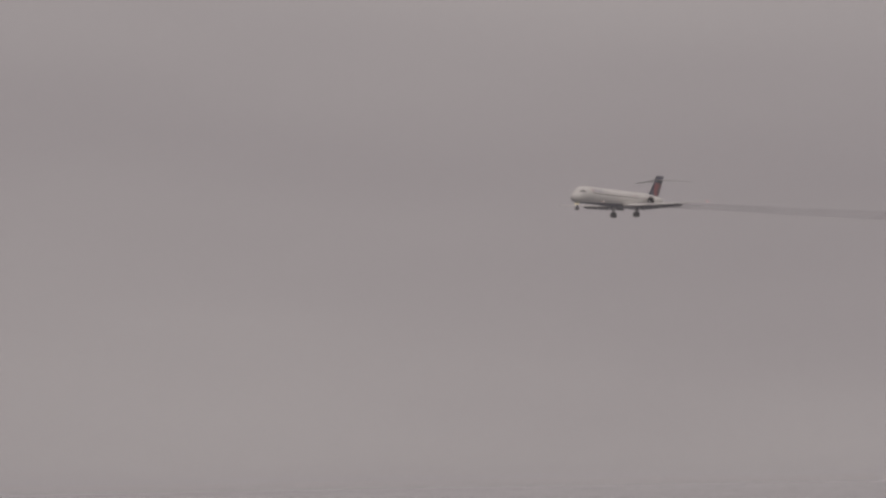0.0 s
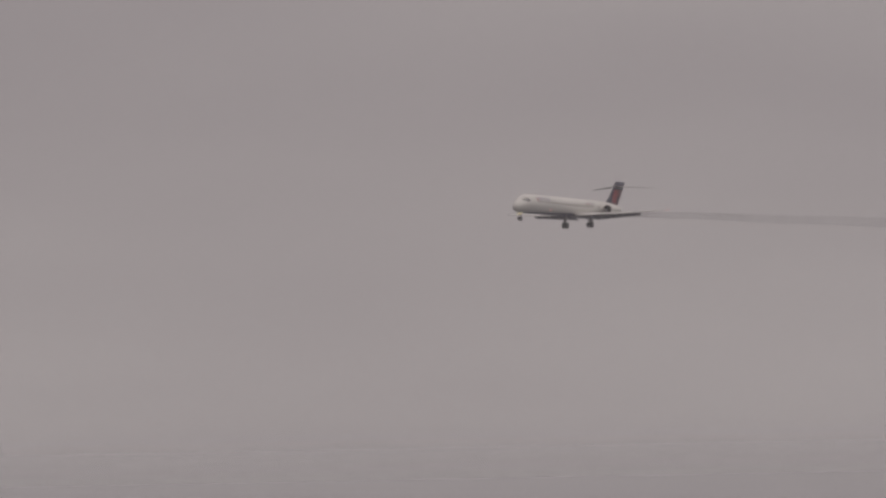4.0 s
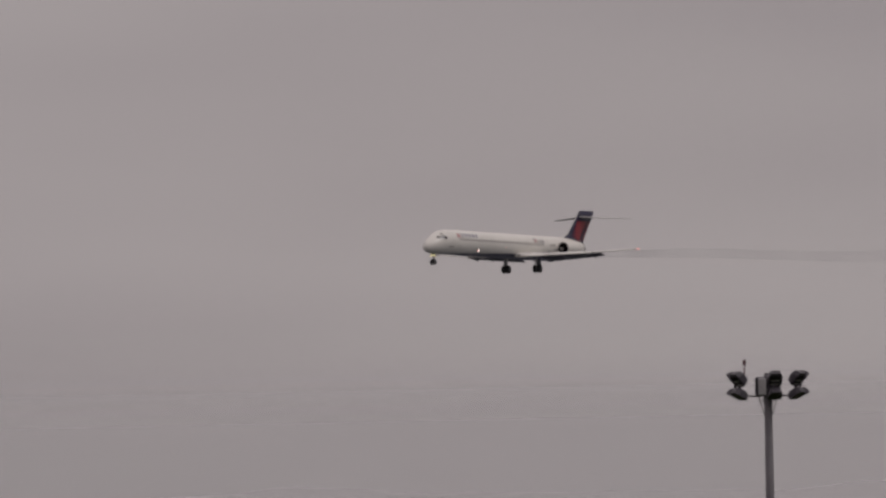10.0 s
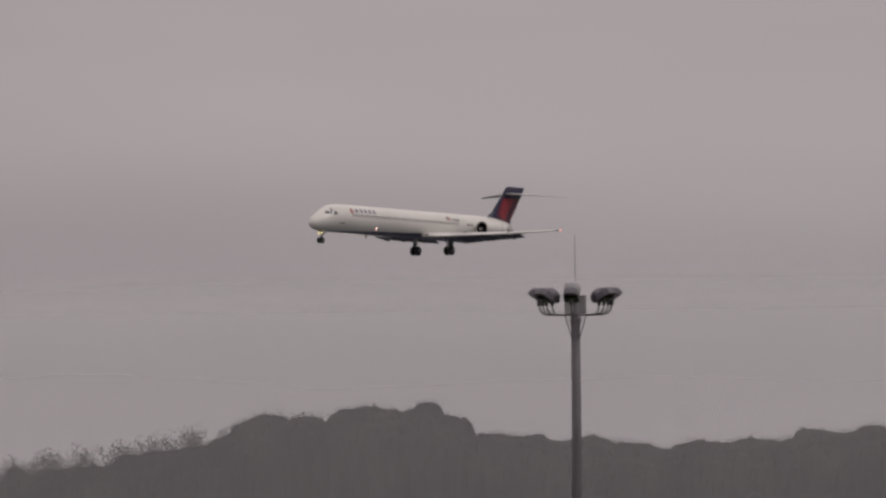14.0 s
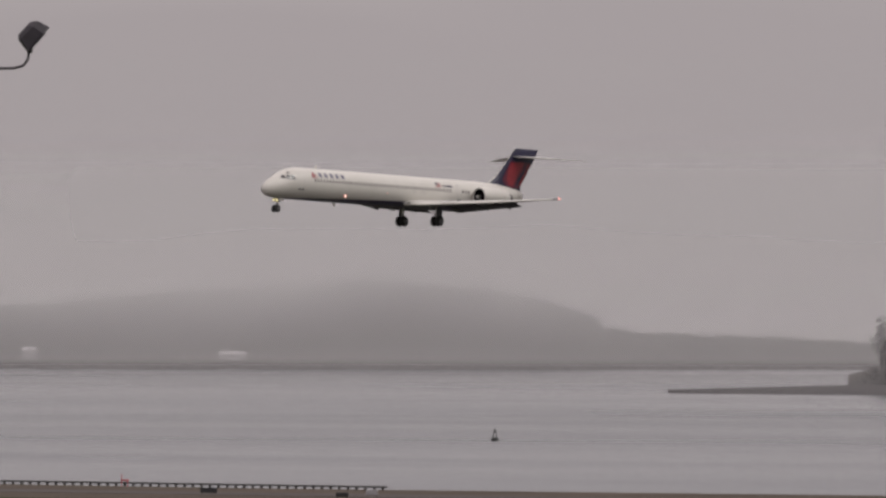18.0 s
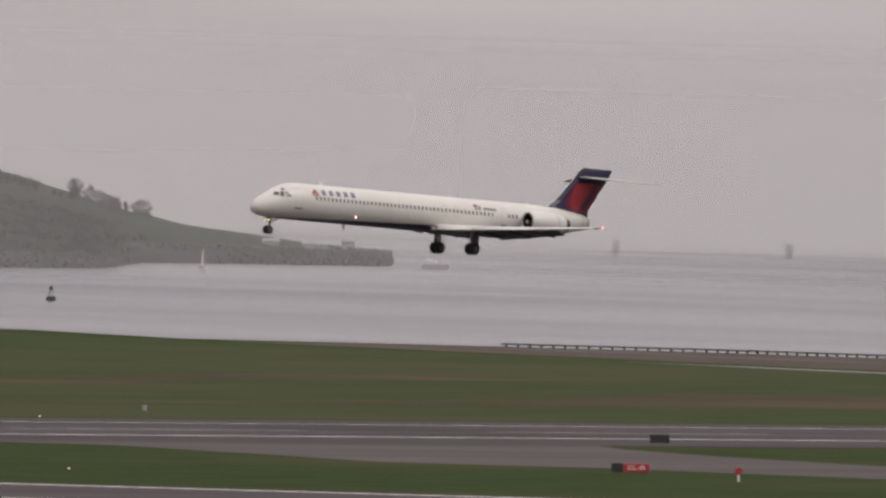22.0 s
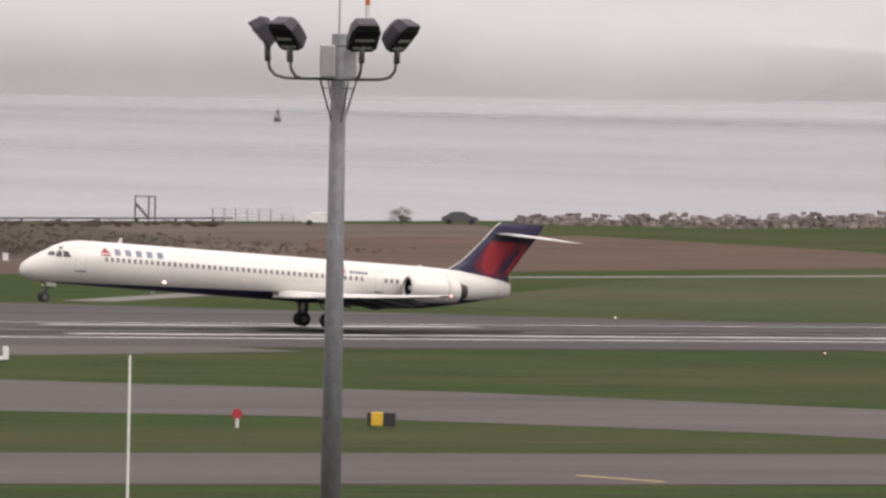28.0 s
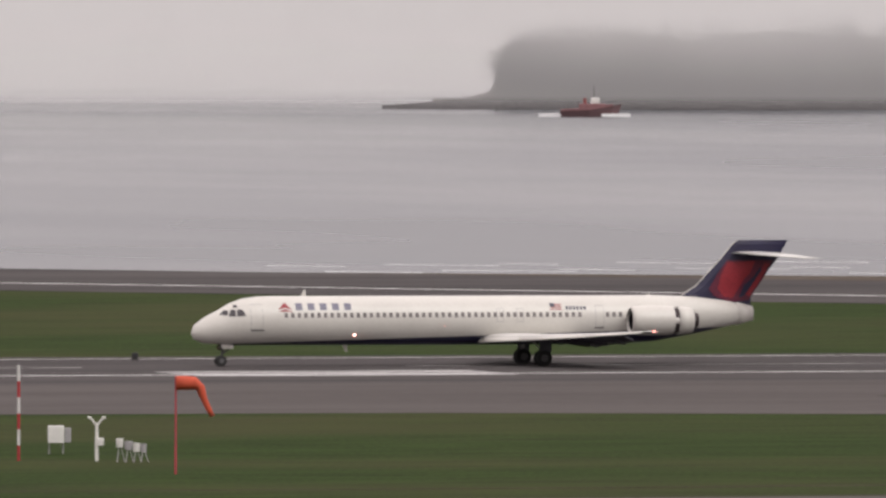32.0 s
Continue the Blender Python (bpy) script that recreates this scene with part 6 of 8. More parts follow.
def motorboat():
    b = thing("motorboat", "grey motor launch running with a white wake", "boat", 1233, 2466, -0.5, -26.5)
    bm = bmesh.new()
    loft(bm, [[(-2.6, -0.9, 0), (-2.6, 0.9, 0), (-2.6, 1.1, 1.0), (-2.6, -1.1, 1.0)], [(0.8, -0.9, 0), (0.8, 0.9, 0), (0.9, 1.1, 1.2), (0.9, -1.1, 1.2)], [(2.4, -0.05, 0.3), (2.4, 0.05, 0.3), (2.8, 0.05, 1.4), (2.8, -0.05, 1.4)]])
    part("hull", bm, BOX_GREY, b, "pale grey hull")
    bm = bmesh.new()
    box(bm, -0.3, 0, 1.6, 2.6, 1.6, 0.9, 0.15)
    part("cabin", bm, BOX_GREY, b)
    bm = bmesh.new()
    tube(bm, (-0.6, 0, 2.0), (-0.6, 0, 2.7), 0.05, 0.05, 5)
    part("mast", bm, BOX_GREY, b)
    for k, (x0, x1) in enumerate(((-34, -2.4), (-65, -35), (-91, -73), (-150, -93), (-215, -151))):
        bm = bmesh.new()
        q = (1.6, 1.1, 0.8, 0.7, 0.6)[k]
        slab(bm, [(x0, -q * 0.6), (x1, -q), (x1, q), (x0, q * 0.6)], 0.0, 0.2)
        part("wake", bm, FOAM, b, "white wake foam")
    return b


# both tug paints are lightened to carry the haze over the water
TUG_HULL = material("maroon hull paint paled by haze", (0.11, 0.06, 0.065), 0.7, vary=0.2, scale=0.6, fine=5)
TUG_RED = material("red boat paint paled by haze", (0.22, 0.11, 0.115), 0.7, vary=0.15, scale=0.6, fine=5)


def tugboat():
    b = thing("tugboat", "dull red and maroon tug pushing white water", "tugboat", 884, 3018, -0.5, -16)
    bm = bmesh.new()
    loft(bm, [[(-5.5, -1.6, 0), (-5.5, 1.6, 0), (-5.8, 1.9, 1.2), (-5.8, -1.9, 1.2)], [(0, -2, 0), (0, 2, 0), (0, 2.3, 1.4), (0, -2.3, 1.4)], [(4.4, -1.2, 0.1), (4.4, 1.2, 0.1), (4.8, 1.5, 2.2), (4.8, -1.5, 2.2)], [(5.8, -0.1, 0.4), (5.8, 0.1, 0.4), (6.4, 0.1, 2.5), (6.4, -0.1, 2.5)]])
    part("hull", bm, TUG_HULL, b, "dull maroon hull")
    bm = bmesh.new()
    loft(bm, [[(-5.6, -2.0, 1.15), (-5.6, 2.0, 1.15), (-5.6, 2.0, 1.5), (-5.6, -2.0, 1.5)], [(0, -2.4, 1.35), (0, 2.4, 1.35), (0, 2.4, 1.75), (0, -2.4, 1.75)], [(4.7, -1.6, 2.1), (4.7, 1.6, 2.1), (4.7, 1.6, 2.6), (4.7, -1.6, 2.6)]])
    part("bulwark", bm, TUG_RED, b, "dull red bulwark")
    bm = bmesh.new()
    tube(bm, (1.0, 0, 3.6), (1.0, 0, 6.2), 0.10, 0.06, 6)
    part("mast", bm, DARK_ALLOY, b)
    bm = bmesh.new()
    box(bm, 0.6, 0, 2.0, 5.2, 2.6, 1.2, 0.15)
    part("deckhouse", bm, TUG_RED, b, "dull red deckhouse")
    bm = bmesh.new()
    box(bm, 1.2, 0, 3.2, 1.8, 1.8, 1.2, 0.15)
    part("wheelhouse", bm, OFF_WHITE, b, "white wheelhouse")
    bm = bmesh.new()
    tube(bm, (-0.8, 0, 2.5), (-0.8, 0, 3.7), 0.35, 0.3, 8)
    part("funnel", bm, BUOY_RED, b)
    for q in ([(-10, -0.8), (-5.2, -1.5), (-5.2, 1.2), (-9, 0.8)], [(2.5, -2.6), (8.2, -0.8), (7.2, 0.6), (2.5, 0.2)]):
        bm = bmesh.new()
        slab(bm, q, 0.0, 0.65)
        part("wake", bm, FOAM, b, "white bow and stern foam")
    return b


launch = motorboat()
tug = tugboat()


# airfield signs
def text_mesh(word, size):
    cu = bpy.data.curves.new("lettering", "FONT")
    cu.body, cu.size, cu.extrude, cu.align_x, cu.align_y = word, size, 0.01, "CENTER", "CENTER"
    ob = bpy.data.objects.new("lettering", cu)
    me = bpy.data.meshes.new_from_object(ob)
    bpy.data.objects.remove(ob)
    return me


def airfield_sign(x, y, panels, tall, label, word="", group="airfield guidance signs"):
    """panels: (width, material) from the seen side's left to right."""
    s = thing("airfield_sign", label, "airfield sign", x, y, 0, -bearing(x, y), group)
    w = sum(p[0] for p in panels)
    u = -w / 2
    for k, (pw, mat) in enumerate(panels):
        bm = bmesh.new()
        box(bm, u + pw / 2, 0, 0.18 + tall / 2, pw - 0.03, 0.22, tall, 0.04)
        p = part("panel", bm, mat, s)
        if word and k == len(panels) - 1:
            me = text_mesh(word, tall * 0.72)
            me.materials.append(OFF_WHITE)
            t = new("lettering", me)
            t.parent = s
            t.matrix_basis = pose(u + pw / 2, -0.125, 0.18 + tall / 2, 90, 0, 0)
            tagged(t, "white painted runway designator")
        u += pw
    for o in (-w * 0.35, w * 0.35):
        bm = bmesh.new()
        tube(bm, (o, 0, -0.05), (o, 0, 0.2), 0.04, 0.04, 6)
        part("leg", bm, DARK_ALLOY, s)
    return s


airfield_sign(927, 954, ((1.0, SIGN_BLACK), (2.2, SIGN_RED)), 0.75, "black and red runway sign standing in grass", "22L-4R")
airfield_sign(646, 874, ((1.2, SIGN_BLACK), (2.0, SIGN_RED)), 0.75, "black and red runway sign beside the pavement", "27-9")
airfield_sign(422, 965, ((0.95, SIGN_BLACK), (2.7, SIGN_RED)), 0.72, "black and red runway sign beside the runway", "22L-4R")
airfield_sign(611, 813, ((0.75, SIGN_YELLOW), (0.7, SIGN_BLACK), (0.75, SIGN_YELLOW)), 0.8, "yellow and black taxiway sign in the grass")
airfield_sign(309, 945, ((0.5, SIGN_BLACK), (0.8, SIGN_FADED)), 0.85, "dark and faded red runway sign beside the pavement")
airfield_sign(471, 856, ((0.25, SIGN_BLACK), (0.75, SIGN_YELLOW), (0.8, SIGN_BLACK)), 0.85, "yellow and black taxiway sign in the grass")
airfield_sign(922, 1036, ((0.9, SIGN_YELLOW), (0.55, SIGN_DARK_YELLOW)), 0.7, "yellow taxiway sign at the runway edge")
airfield_sign(1174, 1067, ((0.85, SIGN_DARK_YELLOW),), 0.65, "small yellow sign at the runway edge")
airfield_sign(1297, 1173, ((0.65, SIGN_WHITE), (0.65, SIGN_WHITE), (0.65, SIGN_WHITE)), 0.95, "pale three-panel sign in the grass")
for x, y, w, hh, mat, lab in ((1022, 1048, 1.85, 0.75, SIGN_BLACK, "black back of a runway sign"), (760, 1059, 1.6, 0.8, SIGN_BLACK, "black back of a runway sign"), (746, 1034, 1.4, 0.85, TANK_RED, "faded red runway sign seen askew"),
                              (577, 736, 2.4, 0.8, SIGN_BLACK, "long black back of a taxiway sign"), (555, 851, 2.4, 0.8, SIGN_BLACK, "long black back of a taxiway sign"), (539, 1041, 1.1, 0.6, SIGN_RED, "small red sign in the grass"),
                              (503, 1031, 0.8, 0.65, SIGN_BLACK, "small black marker beside the runway"), (447, 1128, 3.6, 0.6, SIGN_BLACK, "long low black sign back beyond the runway"), (412, 1034, 0.65, 0.65, SIGN_ORANGE, "small orange marker beside the runway"),
                              (769, 857, 0.5, 0.8, SIGN_BLACK, "small dark marker in the grass"), (655, 1013, 0.6, 0.6, SIGN_BLACK, "small dark marker beside the runway"),
                              (290, 1103, 0.5, 0.5, SIGN_BLACK, "small dark marker beyond the runway"), (1256, 1142, 0.9, 0.75, SIGN_RED, "small red sign at the runway end"), (527, 1102, 1.1, 0.6, SIGN_RED, "red marker beyond the runway"), (538.5, 1123, 1.9, 0.7, SIGN_BLACK, "black sign back beyond the runway"),
                              (671, 884, 0.5, 0.3, SIGN_BLACK, "small dark marker on the pavement"), (1395, 1350, 2.2, 0.7, SIGN_BLACK, "dark low box by the sea wall"), (1437.9, 1211, 2.0, 0.6, SIGN_BLACK, "dark low box by the sea wall"), (1439, 1274, 1.6, 0.6, BOX_GREY, "pale low box by the sea wall"), (1424, 1179, 1.5, 0.5, SIGN_BLACK, "dark low box by the sea wall"), (1437.9, 1186, 1.4, 0.6, BOX_GREY, "pale low box by the sea wall"), (1440, 1300, 2.6, 0.7, SIGN_BLACK, "dark low box by the sea wall")):
    airfield_sign(x, y, ((w, mat),), hh, lab)
for x, y in ((962, 1116), (358, 1037), (356, 1116), (484, 1284), (424, 1256)):
    s = airfield_sign(x, y, ((0.75, SIGN_BLACK),), 1.1, "black upright distance marker beside the runway")
    bm = bmesh.new()
    box(bm, 0.06, -0.13, 0.75, 0.12, 0.02, 0.7)
    part("numeral_bar", bm, SIGN_WHITE, s)
for x, y, mat in ((922, 936, SIGN_RED), (632, 854, SIGN_FADED), (462, 858, SIGN_RED)):
    s = thing("marker_post", "small red marker on a white post in the grass", "marker", x, y, 0, -bearing(x, y))
    bm = bmesh.new()
    tube(bm, (0, 0, -0.05), (0, 0, 0.55), 0.1, 0.1, 8)
    part("post", bm, SIGN_WHITE, s)
    bm = bmesh.new()
    tube(bm, (0, -0.05, 0.85), (0, 0.05, 0.85), 0.33, 0.33, 8)
    part("disc", bm, mat, s)

s = thing("shore_sign", "red sign with a slanting arm on the sea wall", "sign", 1478.7, 1258.8, 0, -bearing(1478.7, 1258.8))
bm = bmesh.new()
tube(bm, (-0.35, 0, -0.05), (-0.35, 0, 1.5), 0.06, 0.06, 6)
tube(bm, (0.4, 0, -0.05), (0.4, 0, 0.7), 0.06, 0.06, 6)
part("post", bm, TANK_RED, s)
bm = bmesh.new()
box(bm, 0.05, 0, 0.75, 1.0, 0.12, 0.22, 0.02)
part("panel", bm, TANK_RED, s)

# approach path lights in a row beside the runway
for x, y in ((519, 1024), (520.5, 1016), (523, 1013), (521, 1037)):
    s = thing("approach_light_unit", "red and grey approach light box on short legs", "light unit", x, y, 0, -bearing(x, y), "approach path light units")
    bm = bmesh.new()
    box(bm, 0, 0, 0.62, 0.85, 0.6, 0.34, 0.05)
    part("housing", bm, SIGN_FADED, s, "faded red housing")
    bm = bmesh.new()
    box(bm, 0, -0.31, 0.60, 0.5, 0.03, 0.16, 0.01)
    part("window", bm, BOX_GREY, s)
    for o in (-0.3, 0.3):
        bm = bmesh.new()
        tube(bm, (o, 0, -0.05), (o, 0, 0.47), 0.04, 0.04, 6)
        part("leg", bm, BOX_GREY, s)

# edge lights along the pavements
for x, y in ((1115, 1050), (1010, 1120), (905, 1120), (830, 1055), (770, 1055), (700, 1122), (640, 1124), (600, 1022), (560, 1125), (520, 1126), (470, 1020), (400, 1016), (330, 1020), (262, 1122), (700, 990), (820, 1030), (860, 950), (735, 870), (670, 960), (905, 1048)):
    s = thing("edge_light", "small lit runway edge light", "light", x, y, 0, 0, "runway edge lights")
    bm = bmesh.new()
    tube(bm, (0, 0, -0.02), (0, 0, 0.3), 0.04, 0.04, 6)
    part("stem", bm, DARK_ALLOY, s)
    bm = bmesh.new()
    tube(bm, (0, 0, 0.3), (0, 0, 0.38), 0.055, 0.04, 8)
    part("lamp", bm, GLOW_SMALL, s)


# windsocks and weather station
def windsock(x, y, tall, long, label, big=True):
    s = thing("windsock", label, "windsock", x, y, 0, -bearing(x, y))
    bm = bmesh.new()
    tube(bm, (0, 0, -0.05), (0, 0, tall), 0.07 if big else 0.035, 0.05 if big else 0.03, 8)
    part("pole", bm, TANK_RED if big else DARK_GREY, s, "dull red pole" if big else "thin grey pole")
    bm = bmesh.new()
    r = long * 0.26
    droop = 1.0 if big else 0.45
    rings = []
    for u, q, dz in ((0.02, r, 0.0), (long * 0.4, r * 0.98, 0.0), (long * 0.72, r * 0.9, -0.02), (long * 0.88, r * 0.62, -0.25), (long * 1.02, r * 0.42, -0.9), (long * 1.2, r * 0.36, -1.5), (long * 1.32, r * 0.3, -1.85)):
        f2 = 1.0 if u < long * 0.8 else 0.35
        rings.append([(u + (0 if f2 == 1.0 else q * math.cos(2 * math.pi * k / 12)), q * math.sin(2 * math.pi * k / 12), tall - r + dz * droop + q * f2 * math.cos(2 * math.pi * k / 12)) for k in range(12)])
    loft(bm, rings)
    bmesh.ops.recalc_face_normals(bm, faces=bm.faces)
    part("sock", bm, SOCK_ORANGE, s, "drooping orange fabric sock", smooth=True)


windsock(227.4, 856, 5.5, 1.55, "orange windsock on a red pole, hanging slack")
windsock(798, 955, 2.7, 1.2, "small orange windsock in the grass, hanging slack", False)

s = thing("striped_pole", "red and white striped pole in the grass", "pole", 225, 882)
for k in range(6):
    bm = bmesh.new()
    tube(bm, (0, 0, k * 0.92 - 0.05), (0, 0, (k + 1) * 0.92 - 0.05), 0.09, 0.085, 8)
    part("band", bm, SIGN_RED if k % 2 == 0 else SIGN_WHITE, s)
s = thing("equipment_cabinet", "white equipment cabinet on legs in the grass", "cabinet", 230.1, 893.2, 0, -14)
bm = bmesh.new()
box(bm, 0, 0, 1.15, 0.95, 0.8, 1.0, 0.03)
part("body", bm, OFF_WHITE, s)
bm = bmesh.new()
box(bm, 0.68, 0.1, 1.1, 0.36, 0.6, 0.85, 0.03)
part("side_box", bm, BOX_GREY, s)
for o in (-0.4, 0.4):
    bm = bmesh.new()
    tube(bm, (o, 0, -0.05), (o, 0, 0.7), 0.04, 0.04, 6)
    part("leg", bm, BOX_GREY, s)
s = thing("visibility_sensor", "white forked sensor on a mast in the grass", "sensor", 229.15, 880.2, 0, -14)
bm = bmesh.new()
tube(bm, (0, 0, -0.05), (0, 0, 2.2), 0.11, 0.09, 8)
part("post", bm, OFF_WHITE, s)
for o in (-1, 1):
    bm = bmesh.new()
    bent(bm, [(0, 0, 2.0), (o * 0.25, 0, 2.35), (o * 0.38, 0, 2.45)], 0.06)
    tube(bm, (o * 0.30, 0, 2.46), (o * 0.52, 0, 2.50), 0.09, 0.07, 8)
    part("sensor_arm", bm, OFF_WHITE, s)
bm = bmesh.new()
box(bm, 0.22, 0, 1.1, 0.36, 0.3, 0.45, 0.03)
part("junction_box", bm, OFF_WHITE, s)
for k, (o, hh, w) in enumerate(((0.95, 1.35, 0.35), (1.5, 1.2, 0.4), (2.0, 1.1, 0.35), (2.45, 1.05, 0.3))):
    x, y = 228.9 + o * 0.97 * 0.9, 878.2 - o * 0.24
    s = thing("gauge", "grey and white weather gauge on legs", "gauge", x + 0.2, y, 0, -14, "weather gauges")
    bm = bmesh.new()
    tube(bm, (0, 0, hh - 0.5), (0, 0, hh), w * 0.55, w * 0.62, 10)
    part("canister", bm, OFF_WHITE if k % 2 == 0 else BOX_GREY, s)
    for a in range(3):
        bm = bmesh.new()
        tube(bm, (0.3 * math.cos(a * 2.1), 0.3 * math.sin(a * 2.1), -0.05), (0.08 * math.cos(a * 2.1), 0.08 * math.sin(a * 2.1), hh - 0.45), 0.03, 0.03, 5)
        part("leg", bm, BOX_GREY, s)


# sea wall rail
def sea_rail(pts, step, label, thick=0.125):
    r = thing("sea_wall_rail", label, "rail", *pts[0])
    base = Vector((*pts[0], 0))
    for a, b in zip(pts, pts[1:]):
        a3, b3 = Vector((*a, 0)) - base, Vector((*b, 0)) - base
        bm = bmesh.new()
        tube(bm, a3 + Vector((0, 0, 0.40)), b3 + Vector((0, 0, 0.40)), thick, thick, 6)
        part("rail", bm, WET_ROCK, r)
        n = max(1, int((b3 - a3).length / step))
        for k in range(n):
            if POSTS[0] is None:
                bm = bmesh.new()
                box(bm, 0, 0, 0.15, 0.2, 0.26, 0.36)
                POSTS[0] = mesh_of("post", bm, WET_ROCK)
            o = new("post", POSTS[0])
            o.parent = r
            o.location = a3.lerp(b3, (k + 0.5) / n)


POSTS = [None]
sea_rail([(1476, 1215), (1481, 1260), (1490, 1354), (1497, 1450), (1480, 1508), (1462, 1530)], 1.5, "dark low sea wall rail on short posts")
sea_rail([(840, 1562), (744, 1526), (690, 1503), (640, 1492)], 6.3, "dark low sea wall rail on short posts", 0.10)


def shed(name, label, x, y, w, d, hh, wall, roof=None, rz=None):
    s = thing(name, label, "building", x, y, 0, -bearing(x, y) if rz is None else rz)
    bm = bmesh.new()
    box(bm, 0, d / 2, hh / 2 - 0.05, w, d, hh, 0.03)
    part("wall", bm, wall, s)
    bm = bmesh.new()
    box(bm, 0, d / 2, hh + 0.08, w + 0.25, d + 0.25, 0.2, 0.02)
    part("roof", bm, roof or DARK_ROOF, s)
    return s


# radar tower and its hut
def radar_tower():
    t = thing("radar_tower", "grey steel radar tower with a platform", "radar tower", 1415, 1664, 0, -40.4)
    for k in range(4):
        c, s = (k % 2 - 0.5) * 2, (k // 2 - 0.5) * 2
        bm = bmesh.new()
        tube(bm, (5.1 * c, 5.1 * s, -0.1), (5.1 * c, 5.1 * s, 8.3), 0.14, 0.14, 6)
        part("leg", bm, BOX_GREY, t)
        bm = bmesh.new()
        tube(bm, (5.1 * c, 5.1 * s, 3.0), (1.5 * c, 1.5 * s, 6.2), 0.12, 0.12, 5)
        tube(bm, (5.1 * c, 5.1 * s, 0.2), (2.2 * c, 2.2 * s, 3.0), 0.12, 0.12, 5)
        part("brace", bm, BOX_GREY, t)
    for z, w in ((3.2, 4.9), (6.6, 5.3)):
        bm = bmesh.new()
        box(bm, 0, 0, z, w * 2, w * 2, 0.3, 0.03)
        part("platform", bm, DARK_ALLOY, t)
    bm = bmesh.new()
    box(bm, 0, 0, 5.0, 4.6, 4.6, 2.5, 0.1)
    part("equipment_room", bm, GREY_WALL, t, "grey equipment room between the decks")
    for k in range(4):
        c, s = (k % 2 - 0.5) * 2, (k // 2 - 0.5) * 2
        bm = bmesh.new()
        tube(bm, (5.1 * c, -5.1, 3.3), (1.2 * c, -5.1, 6.5), 0.09, 0.09, 5)
        tube(bm, (0.3 * c, 5.1 * s, 3.3), (3.6 * c, 5.1 * s, 6.5), 0.09, 0.09, 5)
        part("deck_brace", bm, BOX_GREY, t)
    for o in (-3.4, -2.7, 2.7, 3.4):
        bm = bmesh.new()
        tube(bm, (o, -2.6, -0.1), (o * 0.9, -2.6, 6.5), 0.11, 0.11, 6)
        part("riser_pipe", bm, DARK_GREY, t)
    bm = bmesh.new()
    loft(bm, [[(-1.0, -1.0, -0.1), (1.0, -1.0, -0.1), (1.0, 1.0, -0.1), (-1.0, 1.0, -0.1)], [(-2.3, -2.3, 3.1), (2.3, -2.3, 3.1), (2.3, 2.3, 3.1), (-2.3, 2.3, 3.1)]])
    part("core", bm, DARK_GREY, t, "dark flaring core under the platform")
    for k in range(4):
        a, b = ((-5.2, -5.2), (5.2, -5.2), (5.2, 5.2), (-5.2, 5.2))[k], ((5.2, -5.2), (5.2, 5.2), (-5.2, 5.2), (-5.2, -5.2))[k]
        bm = bmesh.new()
        for z in (7.3, 7.9):
            tube(bm, (*a, z), (*b, z), 0.06, 0.06, 5)
        for q in range(6):
            p = Vector(a).lerp(Vector(b), q / 5)
            tube(bm, (p.x, p.y, 6.7), (p.x, p.y, 7.9), 0.05, 0.05, 5)
        part("guard_rail", bm, BOX_GREY, t)
    head = new("radar_antenna")
    head.parent = t
    head.location = (0, 0, 6.8)
    tagged(head, "red rotating radar antenna")
    bm = bmesh.new()
    tube(bm, (0, 0, 0), (0, 0, 1.8), 0.8, 0.55, 10)
    box(bm, 0, 0.3, 3.2, 0.7, 0.5, 3.0, 0.08)
    part("turntable", bm, RADAR_RED, head)
    for i in range(2):
        bm = bmesh.new()
        rows = []
        for q in range(5):
            zz = 1.8 + q * 0.65
            x0, x1 = (-2.6, 0) if i == 0 else (0, 2.6)
            rows.append([(x0, -0.35 * abs(x0) / 2.6 - 0.25 * (q - 2) ** 2 * 0.3, zz), (x1, -0.35 * abs(x1) / 2.6 - 0.25 * (q - 2) ** 2 * 0.3, zz), (x1, -0.12 - 0.35 * abs(x1) / 2.6 - 0.25 * (q - 2) ** 2 * 0.3, zz), (x0, -0.12 - 0.35 * abs(x0) / 2.6 - 0.25 * (q - 2) ** 2 * 0.3, zz)])
        loft(bm, rows)
        part("reflector", bm, RADAR_RED, head)
    bm = bmesh.new()
    for q in range(13):
        box(bm, -3.9 + q * 0.65, -0.2, 4.85, 0.1, 0.35, 1.3)
    for z in (4.25, 4.8, 5.45):
        box(bm, 0, -0.2, z, 7.9, 0.12, 0.1)
    part("beacon_array", bm, RADAR_RED, head)
    hut = thing("radar_hut", "long low brown hut with flat roof beside the radar", "hut", 1402.9, 1662.6, 0, -40.4)
    bm = bmesh.new()
    box(bm, 0, 0, 0.9, 17, 5, 1.9, 0.04)
    part("wall", bm, BROWN_WALL, hut)
    bm = bmesh.new()
    box(bm, 0, 0, 2.0, 17.6, 5.6, 0.35, 0.04)
    part("roof", bm, DARK_ROOF, hut)
    bm = bmesh.new()
    box(bm, -9.8, 0.3, 0.85, 2.6, 4, 1.8, 0.04)
    part("annex", bm, BRICK, hut)
    bm = bmesh.new()
    loft(bm, [[(0.5, -4.2, 0.0), (4.6, -4.2, 0.0), (4.6, -4.2, 0.25), (2.9, -4.2, 1.25), (0.6, -4.2, 0.3)], [(0.5, -3.0, 0.0), (4.6, -3.0, 0.0), (4.6, -3.0, 0.25), (2.9, -3.0, 1.25), (0.6, -3.0, 0.3)]])
    tent = thing("tent", "cream canvas tent beside the hut", "tent", 1402.4, 1661.6, 0, -40.4)
